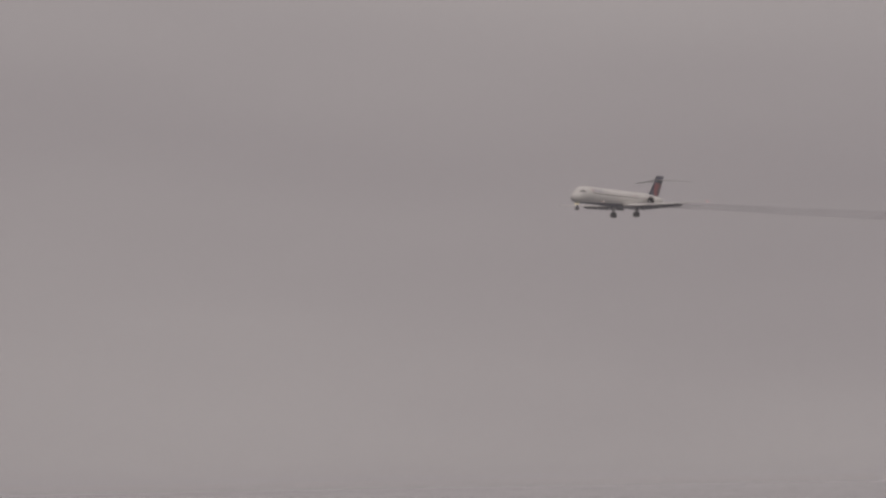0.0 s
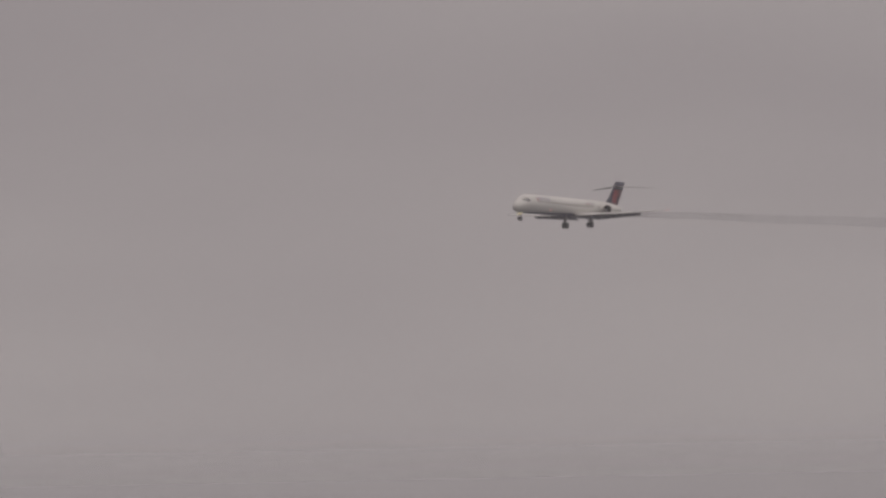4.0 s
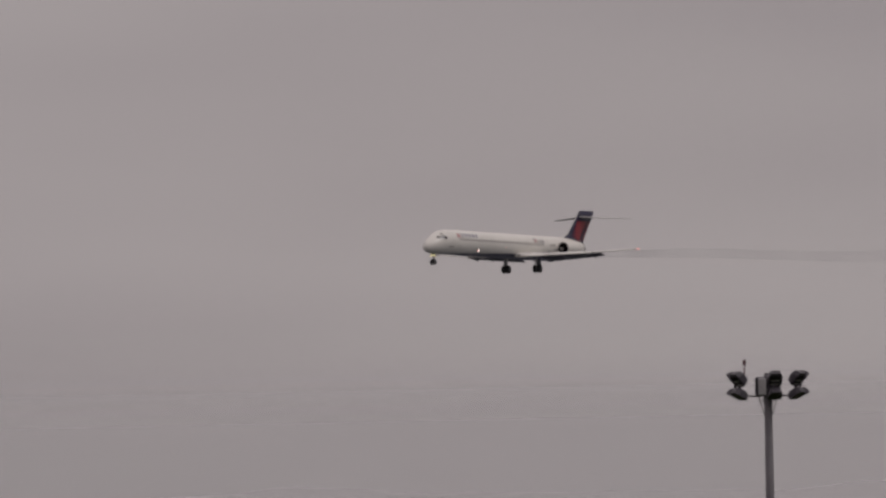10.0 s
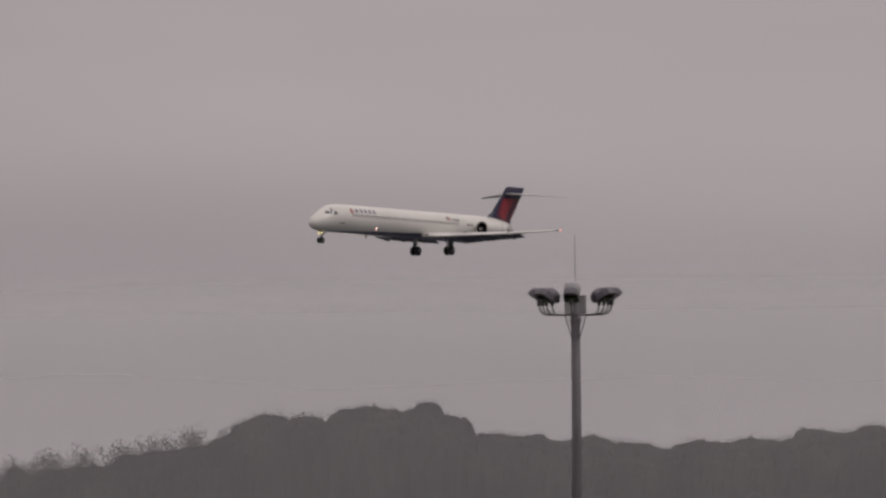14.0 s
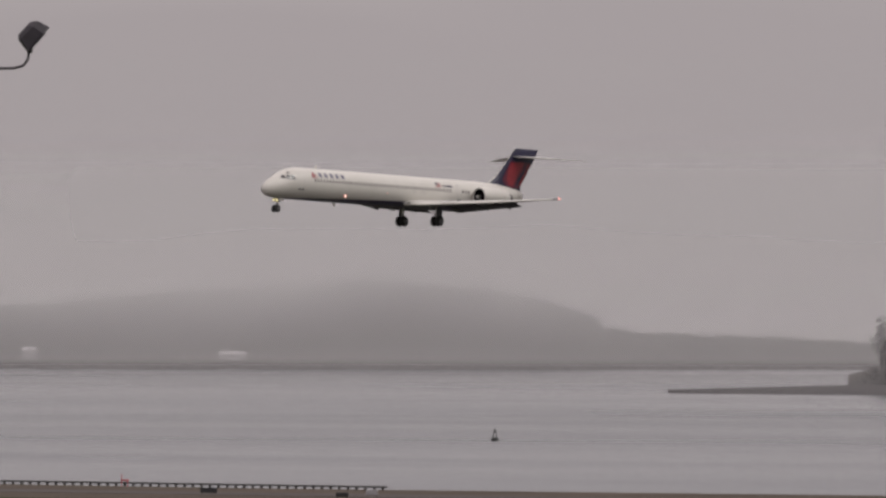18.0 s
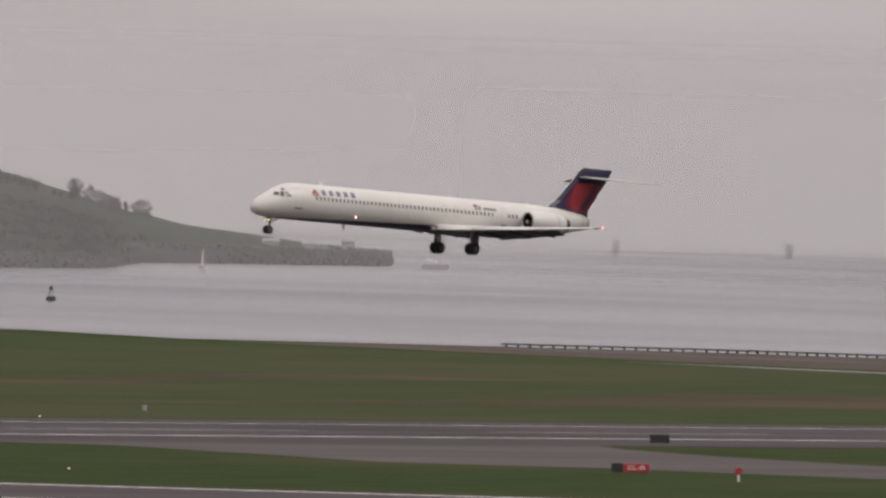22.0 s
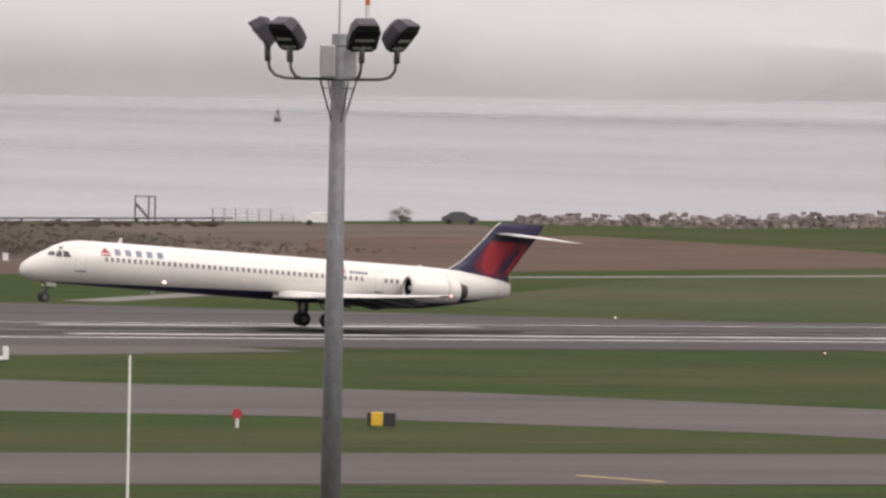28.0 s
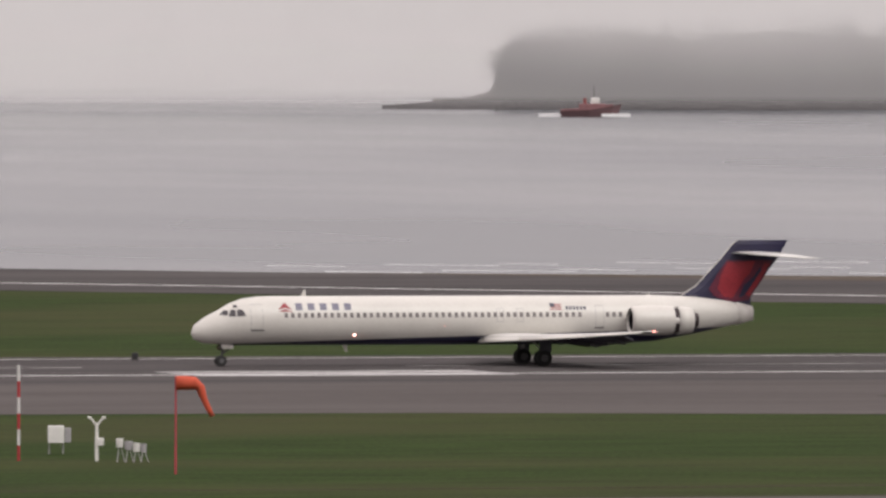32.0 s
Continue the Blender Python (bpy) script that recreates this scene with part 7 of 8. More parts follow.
    part("canvas", bm, CREAM, tent)
    return head


radar_head = radar_tower()
b = thing("covered_boat", "pale covered boat lying beyond the bank", "boat", 1429.6, 1724.5, -0.4, -39.6)
bm = bmesh.new()
loft(bm, [[(-4.9 + 9.8 * u, w * math.sin(q), h0 * max(0.0, math.cos(q))) for q in (-1.57, -1.1, -0.6, 0.0, 0.6, 1.1, 1.57)] for u, w, h0 in ((0.0, 0.5, 1.0), (0.12, 1.2, 1.7), (0.5, 1.4, 1.9), (0.85, 1.1, 1.6), (1.0, 0.4, 0.9))])
bmesh.ops.recalc_face_normals(bm, faces=bm.faces)
part("cover", bm, OFF_WHITE, b, "pale tarpaulin cover", smooth=True)
b = shed("shore_shed", "small pale shed with a dark roof on the bank", 1423.4, 1729.6, 4.8, 3.5, 1.1, OFF_WHITE, DARK_ROOF, -39.5)

# brick service building by the runway
b = thing("service_building", "low brown brick service building on the grass", "building", 916.5, 1324, 0, -34.7)
bm = bmesh.new()
box(bm, 0, 0, 1.4, 18.4, 7, 2.9, 0.03)
part("wall", bm, BRICK, b)
bm = bmesh.new()
box(bm, 0, 0, 2.95, 18.8, 7.4, 0.3, 0.03)
part("roof", bm, CONCRETE, b)
for o in (-5.6, 2.6):
    bm = bmesh.new()
    box(bm, o, -3.52, 1.0, 1.1, 0.08, 2.0, 0.01)
    part("door", bm, DARK_GREY, b)
for o in (-8.0, 4.6, 7.2):
    bm = bmesh.new()
    box(bm, o, -3.52, 1.6, 0.7, 0.08, 0.7, 0.01)
    part("vent", bm, BROWN_WALL, b)
for k in range(7):
    p = Vector((916.5, 1324, 0)) + Matrix.Rotation(radians(-34.7), 3, "Z") @ Vector((-10.2 - 0.65 * k, -2.6, 0))
    q = thing("bollard", "yellow steel safety bollard", "bollard", p.x, p.y, 0, 0, "yellow bollards")
    bm = bmesh.new()
    tube(bm, (0, 0, -0.05), (0, 0, 1.25), 0.11, 0.11, 8)
    part("tube", bm, SIGN_YELLOW, q)
for x, y, hh in ((905, 1331, 6.0),):
    q = thing("antenna_pole", "thin pale antenna pole", "pole", x, y)
    bm = bmesh.new()
    tube(bm, (0, 0, -0.05), (0, 0, hh), 0.04, 0.03, 6)
    part("pole", bm, BOX_GREY, q)
for x, y, w, mat, lab in ((936, 1294, 0.75, OFF_WHITE, "white equipment box in the grass"), (932.5, 1290.2, 0.55, OFF_WHITE, "small white equipment box in the grass"), (615, 1223, 0.9, BOX_GREY, "grey electrical cabinet in the grass"), 
                          (587.5, 1210, 0.9, BOX_GREY, "grey electrical cabinet in the grass"), (698.3, 1344, 0.55, OFF_WHITE, "small white marker box in the brush"), (1060, 1160, 0.4, BOX_GREY, "small grey junction box in the grass")):
    q = thing("cabinet", lab, "cabinet", x, y, 0, -bearing(x, y))
    bm = bmesh.new()
    box(bm, 0, 0, w * 0.55, w, w * 0.7, w * 1.15, 0.04)
    part("body", bm, mat, q)
    bm = bmesh.new()
    box(bm, 0, 0, w * 1.15, w * 1.08, w * 0.78, 0.08, 0.02)
    part("lid", bm, mat, q)


q = thing("navigation_unit", "white angled navigation unit in the grass", "navigation unit", 519, 999, 0, -27.5)
bm = bmesh.new()
box(bm, 0.18, 0, 0.62, 0.42, 0.5, 0.95, 0.05)
part("upright", bm, OFF_WHITE, q)
bm = bmesh.new()
box(bm, -0.22, -0.05, 0.26, 0.5, 0.45, 0.30, 0.06)
part("foot", bm, OFF_WHITE, q)
bm = bmesh.new()
tube(bm, (0.1, 0, -0.05), (0.1, 0, 0.2), 0.06, 0.06, 6)
part("leg", bm, DARK_GREY, q)


# fire training ground by the water
def notice(s, cx, cz, w, hh):
    bm = bmesh.new()
    box(bm, cx, -0.04, cz, w, 0.06, hh, 0.01)
    n = part("notice_board", bm, SIGN_WHITE, s, "white notice board")
    for k in range(3):
        bm = bmesh.new()
        box(bm, cx, -0.085, cz + hh * (0.28 - 0.28 * k), w * (0.5, 0.8, 0.7)[k], 0.02, hh * 0.14)
        part("writing_bar", bm, SIGN_RED, n)


s = shed("training_block", "grey concrete training block with a white notice", 646, 1436, 6.2, 6, 5.0, GREY_WALL)
notice(s, 1.7, 3.6, 2.9, 2.2)
for o, hh in ((-1.9, 1.6), (0.8, 3.2), (2.7, 0.6)):
    bm = bmesh.new()
    tube(bm, (o, 1, 5.1), (o, 1, 5.1 + hh), 0.06, 0.05, 5)
    box(bm, o, 1, 5.1 + hh, 0.35, 0.2, 0.3)
    part("aerial", bm, BOX_GREY, s)
s = shed("training_house", "grey training house with a white door panel", 616.6, 1454.2, 7.2, 7, 5.0, GREY_WALL)
bm = bmesh.new()
box(bm, 0.55, -0.04, 2.0, 1.6, 0.06, 3.9, 0.01)
part("door_panel", bm, OFF_WHITE, s)
bm = bmesh.new()
box(bm, 2.8, 1.5, 5.3, 0.8, 0.8, 0.35, 0.05)
part("roof_vent", bm, DARK_GREY, s)
s = shed("training_annex", "low brown-grey training annex with a flat top", 621.4, 1451.8, 6.4, 6, 3.9, BROWN_WALL)
bm = bmesh.new()
box(bm, -2.6, -0.25, 1.9, 1.9, 0.5, 3.7, 0.03)
part("porch", bm, GREY_WALL, s)
notice(s, -2.2, 2.75, 1.7, 2.0)
for o in s.children:
    if o.name.startswith("notice_board"):
        o.location.y = -0.5
s = thing("red_tanks", "two stacked red horizontal tanks", "tank", 625.6, 1449.6, 0, -23.4)
for z in (1.0, 2.45):
    bm = bmesh.new()
    tube(bm, (-2.0, 0, z), (0.85, 0, z), 0.72, 0.72, 16)
    tube(bm, (0.85, 0, z), (1.05, 0, z), 0.72, 0.5, 16)
    part("tank", bm, TANK_RED, s)
s = thing("blue_tank", "pale blue horizontal storage tank", "tank", 638.6, 1449.0, 0, -23.9)
bm = bmesh.new()
tube(bm, (-4.0, 0, 1.35), (4.0, 0, 1.35), 1.15, 1.15, 20)
tube(bm, (4.0, 0, 1.35), (4.3, 0, 1.35), 1.15, 0.8, 20)
part("tank", bm, TANK_BLUE, s)
for o in (-2.8, 2.8):
    bm = bmesh.new()
    box(bm, o, 0, 0.2, 0.5, 1.6, 0.6, 0.03)
    part("saddle", bm, BOX_GREY, s)
s = shed("pump_house", "pale blue-grey pump house", 632.1, 1449.9, 5.0, 4, 2.2, BLUE_WALL)
bm = bmesh.new()
box(bm, 1.1, 1.5, 2.85, 4.0, 1.6, 0.95, 0.04)
part("roof_tank", bm, DARK_GREY, s)
s = thing("green_container", "dark green shipping container with a white disc", "container", 611.8, 1467.4, 0, -22.4)
bm = bmesh.new()
box(bm, 0, 0, 1.4, 10.6, 2.5, 2.8, 0.03)
part("body", bm, CONTAINER_GREEN, s)
bm = bmesh.new()
box(bm, 0, -1.27, 1.4, 0.2, 0.06, 2.5)
RIB = mesh_of("rib", bm, CONTAINER_GREEN)
for k in range(26):
    o = new("rib", RIB)
    o.parent = s
    o.location = (-5.1 + k * 0.408, 0, 0)
bm = bmesh.new()
tube(bm, (-2.9, -1.30, 1.95), (-2.9, -1.36, 1.95), 0.55, 0.55, 18)
part("disc", bm, SIGN_WHITE, s)
s = thing("training_aircraft", "black steel mock aircraft for fire practice", "training rig", 702.6, 1465.7, 0, -25.6)
bm = bmesh.new()
tube(bm, (-5.0, 0, 1.75), (4.6, 0, 1.75), 1.35, 1.35, 18)
tube(bm, (-5.0, 0, 1.75), (-5.5, 0, 1.6), 1.35, 0.9, 18)
part("fuselage", bm, BURNT, s, "scorched black steel tube")
for k in range(8):
    bm = bmesh.new()
    box(bm, -4.0 + k * 1.0, -1.3, 2.1, 0.45, 0.12, 0.4, 0.03)
    part("opening", bm, BURNT, s)
bm = bmesh.new()
tube(bm, (3.0, 0, 3.0), (3.0, 0, 4.3), 0.4, 0.4, 10)
tube(bm, (2.3, 0, 4.3), (3.7, 0, 4.3), 0.55, 0.55, 12)
box(bm, 3.0, 0, 5.2, 2.6, 0.8, 0.25, 0.05)
tube(bm, (3.0, 0, 4.6), (3.0, 0, 5.2), 0.2, 0.2, 6)
part("tail_engine", bm, BURNT, s)
bm = bmesh.new()
box(bm, 3.8, -1.6, 0.6, 3.0, 3.4, 1.0, 0.1)
box(bm, 4.6, -1.6, 1.45, 2.6, 3.4, 0.16, 0.03)
part("wing_stub", bm, BURNT, s)
for o in (-4, -1, 2):
    bm = bmesh.new()
    box(bm, o, 0, 0.2, 0.4, 1.2, 0.6)
    part("cradle", bm, BURNT, s)
s = thing("lattice_mast", "red and white lattice mast", "mast", 650.3, 1369.8, 0, -25.4)
for k in range(8):
    tone = SIGN_WHITE if k % 2 else SIGN_FADED
    for c, d in ((-0.6, -0.6), (0.6, -0.6), (0.6, 0.6), (-0.6, 0.6)):
        bm = bmesh.new()
        tube(bm, (c, d, k * 1.36 - 0.05), (c, d, (k + 1) * 1.36), 0.055, 0.055, 5)
        part("leg", bm, tone, s)
    for q in range(2):
        z = k * 1.36 + q * 0.68
        for a, b in (((-0.6, -0.6, z), (0.6, -0.6, z + 0.68)), ((0.6, -0.6, z), (-0.6, -0.6, z + 0.68)), ((-0.6, 0.6, z), (0.6, 0.6, z + 0.68))):
            bm = bmesh.new()
            tube(bm, a, b, 0.025, 0.025, 4)
            part("brace", bm, tone, s)
for z in (5.3, 10.4):
    bm = bmesh.new()
    box(bm, 1.0, 0, z, 0.8, 0.6, 1.0, 0.15)
    part("lamp_unit", bm, SIGN_FADED, s)
for x, y, hh in ((708.5, 1487, 7.0), (575, 1235, 4.0)):
    q = thing("camera_pole", "thin pole with a small dark head", "pole", x, y)
    bm = bmesh.new()
    tube(bm, (0, 0, -0.05), (0, 0, hh), 0.09, 0.07, 6)
    part("pole", bm, BOX_GREY, q)
    bm = bmesh.new()
    box(bm, 0, 0, hh + 0.2, 0.45, 0.4, 0.5, 0.05)
    part("head", bm, DARK_GREY, q)
s = thing("painted_shed", "white shed with red panels and an open grey lean-to", "shed", 560.5, 1195, 0, -25.2)
bm = bmesh.new()
box(bm, -1.9, 1.2, 1.25, 4.1, 2.4, 2.6, 0.03)
part("wall", bm, OFF_WHITE, s)
bm = bmesh.new()
box(bm, 2.15, 2.2, 1.15, 4.0, 0.2, 2.3, 0.03)
box(bm, 4.1, 1.2, 1.15, 0.14, 2.0, 2.3, 0.03)
part("lean_to_wall", bm, BOX_GREY, s)
bm = bmesh.new()
box(bm, 2.2, 1.1, 2.42, 4.2, 2.6, 0.12, 0.02)
part("lean_to_roof", bm, OFF_WHITE, s)
bm = bmesh.new()
box(bm, -1.9, 1.2, 2.6, 4.3, 2.6, 0.10, 0.02)
part("roof", bm, OFF_WHITE, s)
for o, w, z0, z1, mat in ((-3.2, 0.45, 0.1, 1.3, DARK_GREY), (-3.3, 0.4, 2.0, 2.4, SIGN_FADED), (-2.25, 0.42, 0.15, 2.3, SIGN_FADED), (-0.6, 0.85, 0.15, 2.2, SIGN_RED), (-0.6, 0.35, 1.4, 1.9, OFF_WHITE)):
    bm = bmesh.new()
    box(bm, o, -0.03 - (0.03 if mat is OFF_WHITE else 0), (z0 + z1) / 2, w, 0.06, z1 - z0, 0.01)
    part("panel", bm, mat, s)
bm = bmesh.new()
loft(bm, [[(-3.6, -0.02, 1.6), (-2.7, -0.02, 2.2), (-2.7, 0.0, 2.2), (-3.6, 0.0, 1.6)], [(-3.6, -0.8, 1.5), (-2.7, -0.8, 1.6), (-2.7, -0.78, 1.6), (-3.6, -0.78, 1.5)]])
part("awning", bm, OFF_WHITE, s)
for o, w, hh, mat in ((1.1, 0.45, 2.1, BROWN_WALL), (2.3, 0.7, 0.8, DARK_GREY), (3.35, 0.5, 1.2, BROWN_WALL), (2.2, 0.35, 1.3, BOX_GREY)):
    bm = bmesh.new()
    box(bm, o, 1.6, hh / 2, w, 0.5, hh, 0.03)
    part("locker", bm, mat, s)
for x, y in ((552.4, 1199.0), (556.0, 1197.4)):
    q = thing("bollard", "short yellow bollard beside a skip", "bollard", x, y)
    bm = bmesh.new()
    tube(bm, (0, 0, -0.05), (0, 0, 1.35), 0.13, 0.13, 8)
    part("post", bm, BOLLARD_YELLOW, q)
    bm = bmesh.new()
    tube(bm, (0, 0, 1.35), (0, 0, 1.48), 0.16, 0.14, 8)
    part("cap", bm, BOLLARD_YELLOW, q)
for x, y in ((574.4, 1206.5),):
    q = thing("equipment_cabinet", "pale grey cabinet standing in the grass", "cabinet", x, y, 0, -25)
    bm = bmesh.new()
    box(bm, 0, 0, 0.95, 0.85, 0.8, 1.5, 0.04)
    part("body", bm, GALV_LIGHT, q)
    for o in (-0.25, 0.25):
        bm = bmesh.new()
        tube(bm, (o, 0, -0.05), (o, 0, 0.22), 0.08, 0.08, 6)
        part("leg", bm, DARK_GREY, q)
for x, y in ((554.3, 1200), (557.6, 1199)):
    q = thing("skip", "dark green refuse skip", "skip", x, y, 0, -25)
    bm = bmesh.new()
    loft(bm, [[(-1.0, -0.7, 0.0), (1.0, -0.7, 0.0), (1.0, 0.7, 0.0), (-1.0, 0.7, 0.0)], [(-1.1, -0.9, 1.5), (1.1, -0.9, 1.5), (1.1, 0.9, 1.5), (-1.1, 0.9, 1.5)]])
    part("bin", bm, CONTAINER_GREEN, q)
    bm = bmesh.new()
    box(bm, 0, 0, 1.6, 2.3, 1.9, 0.12, 0.03)
    part("lid", bm, DARK_GREY, q)

# dolphin pole with cross-arms on the bank
s = thing("signal_mast", "grey mast with four short cross-arms on the bank", "mast", 594, 1474, 0, -22)
bm = bmesh.new()
tube(bm, (0, 0, 0), (0, 0, 13.4), 0.36, 0.26, 10)
part("pole", bm, LAMP_POLE, s)
for z in (11.0, 11.7, 12.4, 13.0):
    bm = bmesh.new()
    box(bm, 0, 0, z, 1.7, 0.5, 0.16, 0.02)
    part("cross_arm", bm, LAMP_POLE, s)
bm = bmesh.new()
tube(bm, (0, 0, 13.4), (0, 0, 13.9), 0.08, 0.05, 6)
part("tip", bm, LAMP_POLE, s)
s = thing("white_hut", "small white equipment hut on the bank", "hut", 592.4, 1470.4, 0, -22)
bm = bmesh.new()
box(bm, 0, 0, 1.1, 1.9, 1.6, 2.3, 0.05)
part("body", bm, OFF_WHITE, s)
bm = bmesh.new()
box(bm, 0, 0, 2.3, 2.1, 1.8, 0.12, 0.03)
part("roof", bm, OFF_WHITE, s)


# bushes, bank and rubble on the near shore
def scrub(name, label, pts, count, tall, seed, mat, spread=5.0, leaf=0.10, per=90):
    rnd, gen = random.Random(seed), np.random.default_rng(seed)
    centres, radii = [], []
    for _ in range(count):
        k = rnd.randrange(len(pts) - 1)
        u = rnd.random()
        x = pts[k][0] * (1 - u) + pts[k + 1][0] * u + rnd.uniform(-spread, spread)
        y = pts[k][1] * (1 - u) + pts[k + 1][1] * u + rnd.uniform(-spread, spread)
        hh = tall * rnd.uniform(0.4, 1.1)
        centres.append((x, y, hh * 0.4))
        radii.append((hh * 0.9, hh * 0.9, hh * 0.55))
    verts = leaves(gen, np.array(centres), np.array(radii), per, leaf)
    verts[:, 2] = np.maximum(verts[:, 2], 0.02)
    return tagged(new(name, mesh_from(name, verts, mat)), label, "bushes", kind="stuff")


scrub("shore_bushes", "low brown and olive bushes along the bank", [(535, 1372), (565, 1420), (600, 1470), (625, 1478)], 230, 1.5, 51, SCRUB, 4.0)
scrub("bank_bushes", "dead brown weeds and bushes on bare ground", [(632, 1478), (690, 1490), (744, 1508), (820, 1536)], 420, 0.7, 52, SCRUB_BROWN, 7.0, 0.11, 70)
scrub("field_bushes", "dense dark brambles and bare bushes across the field", [(596, 1392), (640, 1385), (672, 1390), (706, 1396), (730, 1410), (755, 1440)], 3000, 0.5, 53, SCRUB_BROWN, 30.0, 0.065, 34)
scrub("olive_scrub", "olive scrub in patches between the brambles", [(590, 1420), (640, 1415), (690, 1440), (730, 1470), (765, 1500)], 2000, 0.45, 55, SCRUB, 30.0, 0.065, 32)
for k, (x, y, tall) in enumerate(((757, 1514, 3.6), (784, 1516, 3.2), (589.6, 1467, 2.3), (595.5, 1467, 2.6), (606, 1455, 1.6), (640, 1432, 2.6), (652, 1433, 2.2), (856, 1552, 2.0))):
    tree(x, y, 0, tall, tall * 0.8, 70 + k, TWIG, "rounded bare shrub near the water", int(1500 * tall), 0.045, 0.28)
rocks("bank_rubble", "low brown stones and rubble on the point", 29.3, 31.0, curve(29, 1800, 30, 1790, 31, 1830), -0.3, curve(29.2, 0.3, 30.2, 1.0, 31, 1.4), 22, 900, 0.6, ROCK, 36)
for k in range(30):
    az, r = 15.0 + 0.21 * k, 1505 + (k * 37) % 67
    a, b = polar(az, r), polar(az + 0.2 + 0.07 * (k % 5), r - 4)
    flat("foam_line", [strip_outline(*a, *b, 0.35)], FOAM, -0.52, -0.46, "thin white foam line on the shallows", "foam")

# slipway frame and mesh fence near the point
s = thing("launch_frame", "steel launching frame by the water", "frame", 826, 1556, 0, -27.9)
for o in (-1.3, 0.2, 0.9):
    bm = bmesh.new()
    tube(bm, (o, 0, -0.05), (o, 0, 2.9), 0.09, 0.09, 6)
    part("post", bm, DARK_GREY, s)
bm = bmesh.new()
tube(bm, (-1.3, 0, 2.85), (0.9, 0, 2.85), 0.07, 0.07, 6)
tube(bm, (-1.2, 0, 2.0), (0.2, 0, 0.4), 0.16, 0.16, 6)
part("beam", bm, DARK_GREY, s)
s = thing("mesh_fence", "wire mesh fence near the water", "fence", 842, 1562, 0, -28.3)
for k in range(8):
    bm = bmesh.new()
    tube(bm, (-4 + k * 1.3, 0, -0.05), (-4 + k * 1.3, 0, 1.5 - (0.1 * k if k > 5 else 0)), 0.05, 0.05, 5)
    part("post", bm, DARK_GREY, s)
for z in (0.3, 0.7, 1.1, 1.45):
    bm = bmesh.new()
    tube(bm, (-4, 0, z), (5.1, 0, z), 0.025, 0.025, 4)
    part("wire", bm, BOX_GREY, s)
s = thing("earth_mound", "brown earth mound with orange netting", "mound", 702, 1290, 0, -28.6)
bm = bmesh.new()
loft(bm, [[(2.9 * q * math.cos(2 * math.pi * k / 16), 2.2 * q * math.sin(2 * math.pi * k / 16), z + 0.12 * math.sin(5 * k)) for k in range(16)] for q, z in ((1.0, -0.2), (0.86, 0.7), (0.6, 1.5), (0.3, 1.9))])
part("earth", bm, DIRT, s, smooth=True)
bm = bmesh.new()
box(bm, 2.9, 0, 0.6, 0.5, 1.0, 1.4, 0.1)
part("netting", bm, SIGN_ORANGE, s)
for x, y, mat, lab in ((842, 1545, OFF_WHITE, "white car parked near the shore"), (868, 1560, DARK_GREY, "dark van parked near the point")):
    s = thing("car", lab, "car", x, y, 0, -28.5)
    bm = bmesh.new()
    loft(bm, [[(u, -0.8 * w, 0.35), (u, 0.8 * w, 0.35), (u, 0.8 * w, z), (u, -0.8 * w, z)] for u, z, w in ((-2.1, 0.8, 0.9), (-1.6, 1.0, 1), (-1.0, 1.4, 0.9), (0.4, 1.45, 0.9), (1.1, 1.0, 1), (2.0, 0.8, 0.9))])
    part("body", bm, mat, s)
    for u in (-1.3, 1.3):
        for v in (-0.75, 0.75):
            bm = bmesh.new()
            tube(bm, (u, v - 0.1, 0.3), (u, v + 0.1, 0.3), 0.32, 0.32, 12)
            part("wheel", bm, RUBBER, s)


# roof below the lookout with its cameras
def roof():
    corner, west, east = Vector((74.8, 185.4)), Vector((-4.8, -1.5)).normalized(), Vector((4.7, -5.2)).normalized()
    outline = [corner + west * 30, (42, 148), (84, 136), corner + east * 34, corner]
    bm = bmesh.new()
    slab(bm, [tuple(p) for p in outline], 19.9, 20.6)
    tagged(part("terminal_roof", bm, ROOF_GREY), "flat grey terminal roof below the lookout", "roof", kind="structure")
    bm = bmesh.new()
    slab(bm, [tuple(Vector(p) * 0.985) for p in outline], 0, 19.9)
    tagged(part("terminal_wall", bm, GREY_WALL), "grey terminal block under the flat roof", "wall", kind="structure")
    for d, n, turn in ((west, 16, 17.35), (east, 18, -47.9)):
        for k in range(n):
            a, b = corner + d * (1.8 * k + 0.06), corner + d * (1.8 * k + 1.74)
            bm = bmesh.new()
            slab(bm, strip_outline(a.x, a.y - 0.1, b.x, b.y - 0.1, 0.04), 20.6, 20.63)
            tagged(part("roof_edging", bm, OFF_WHITE), "white metal roof edging", "edging", kind="structure")
            if k:
                p = corner + d * (1.8 * k)
                q = thing("edging_clamp", "small dark clamp on the roof edging", "clamp", p.x, p.y - 0.12, 20.6, turn, "roof edging clamps")
                bm = bmesh.new()
                box(bm, 0, 0, 0.02, 0.10, 0.16, 0.05, 0.01)
                part("body", bm, DARK_GREY, q)
            if d is east and k < 8:
                p = corner + d * (1.8 * k + 0.9)
                q = thing("roof_weight", "dark round weight on the roof edge", "weight", p.x, p.y - 0.3, 20.6, turn, "roof edge weights")
                bm = bmesh.new()
                tube(bm, (0, 0, -0.01), (0, 0, 0.05), 0.08, 0.06, 8)
                part("body", bm, DARK_GREY, q)


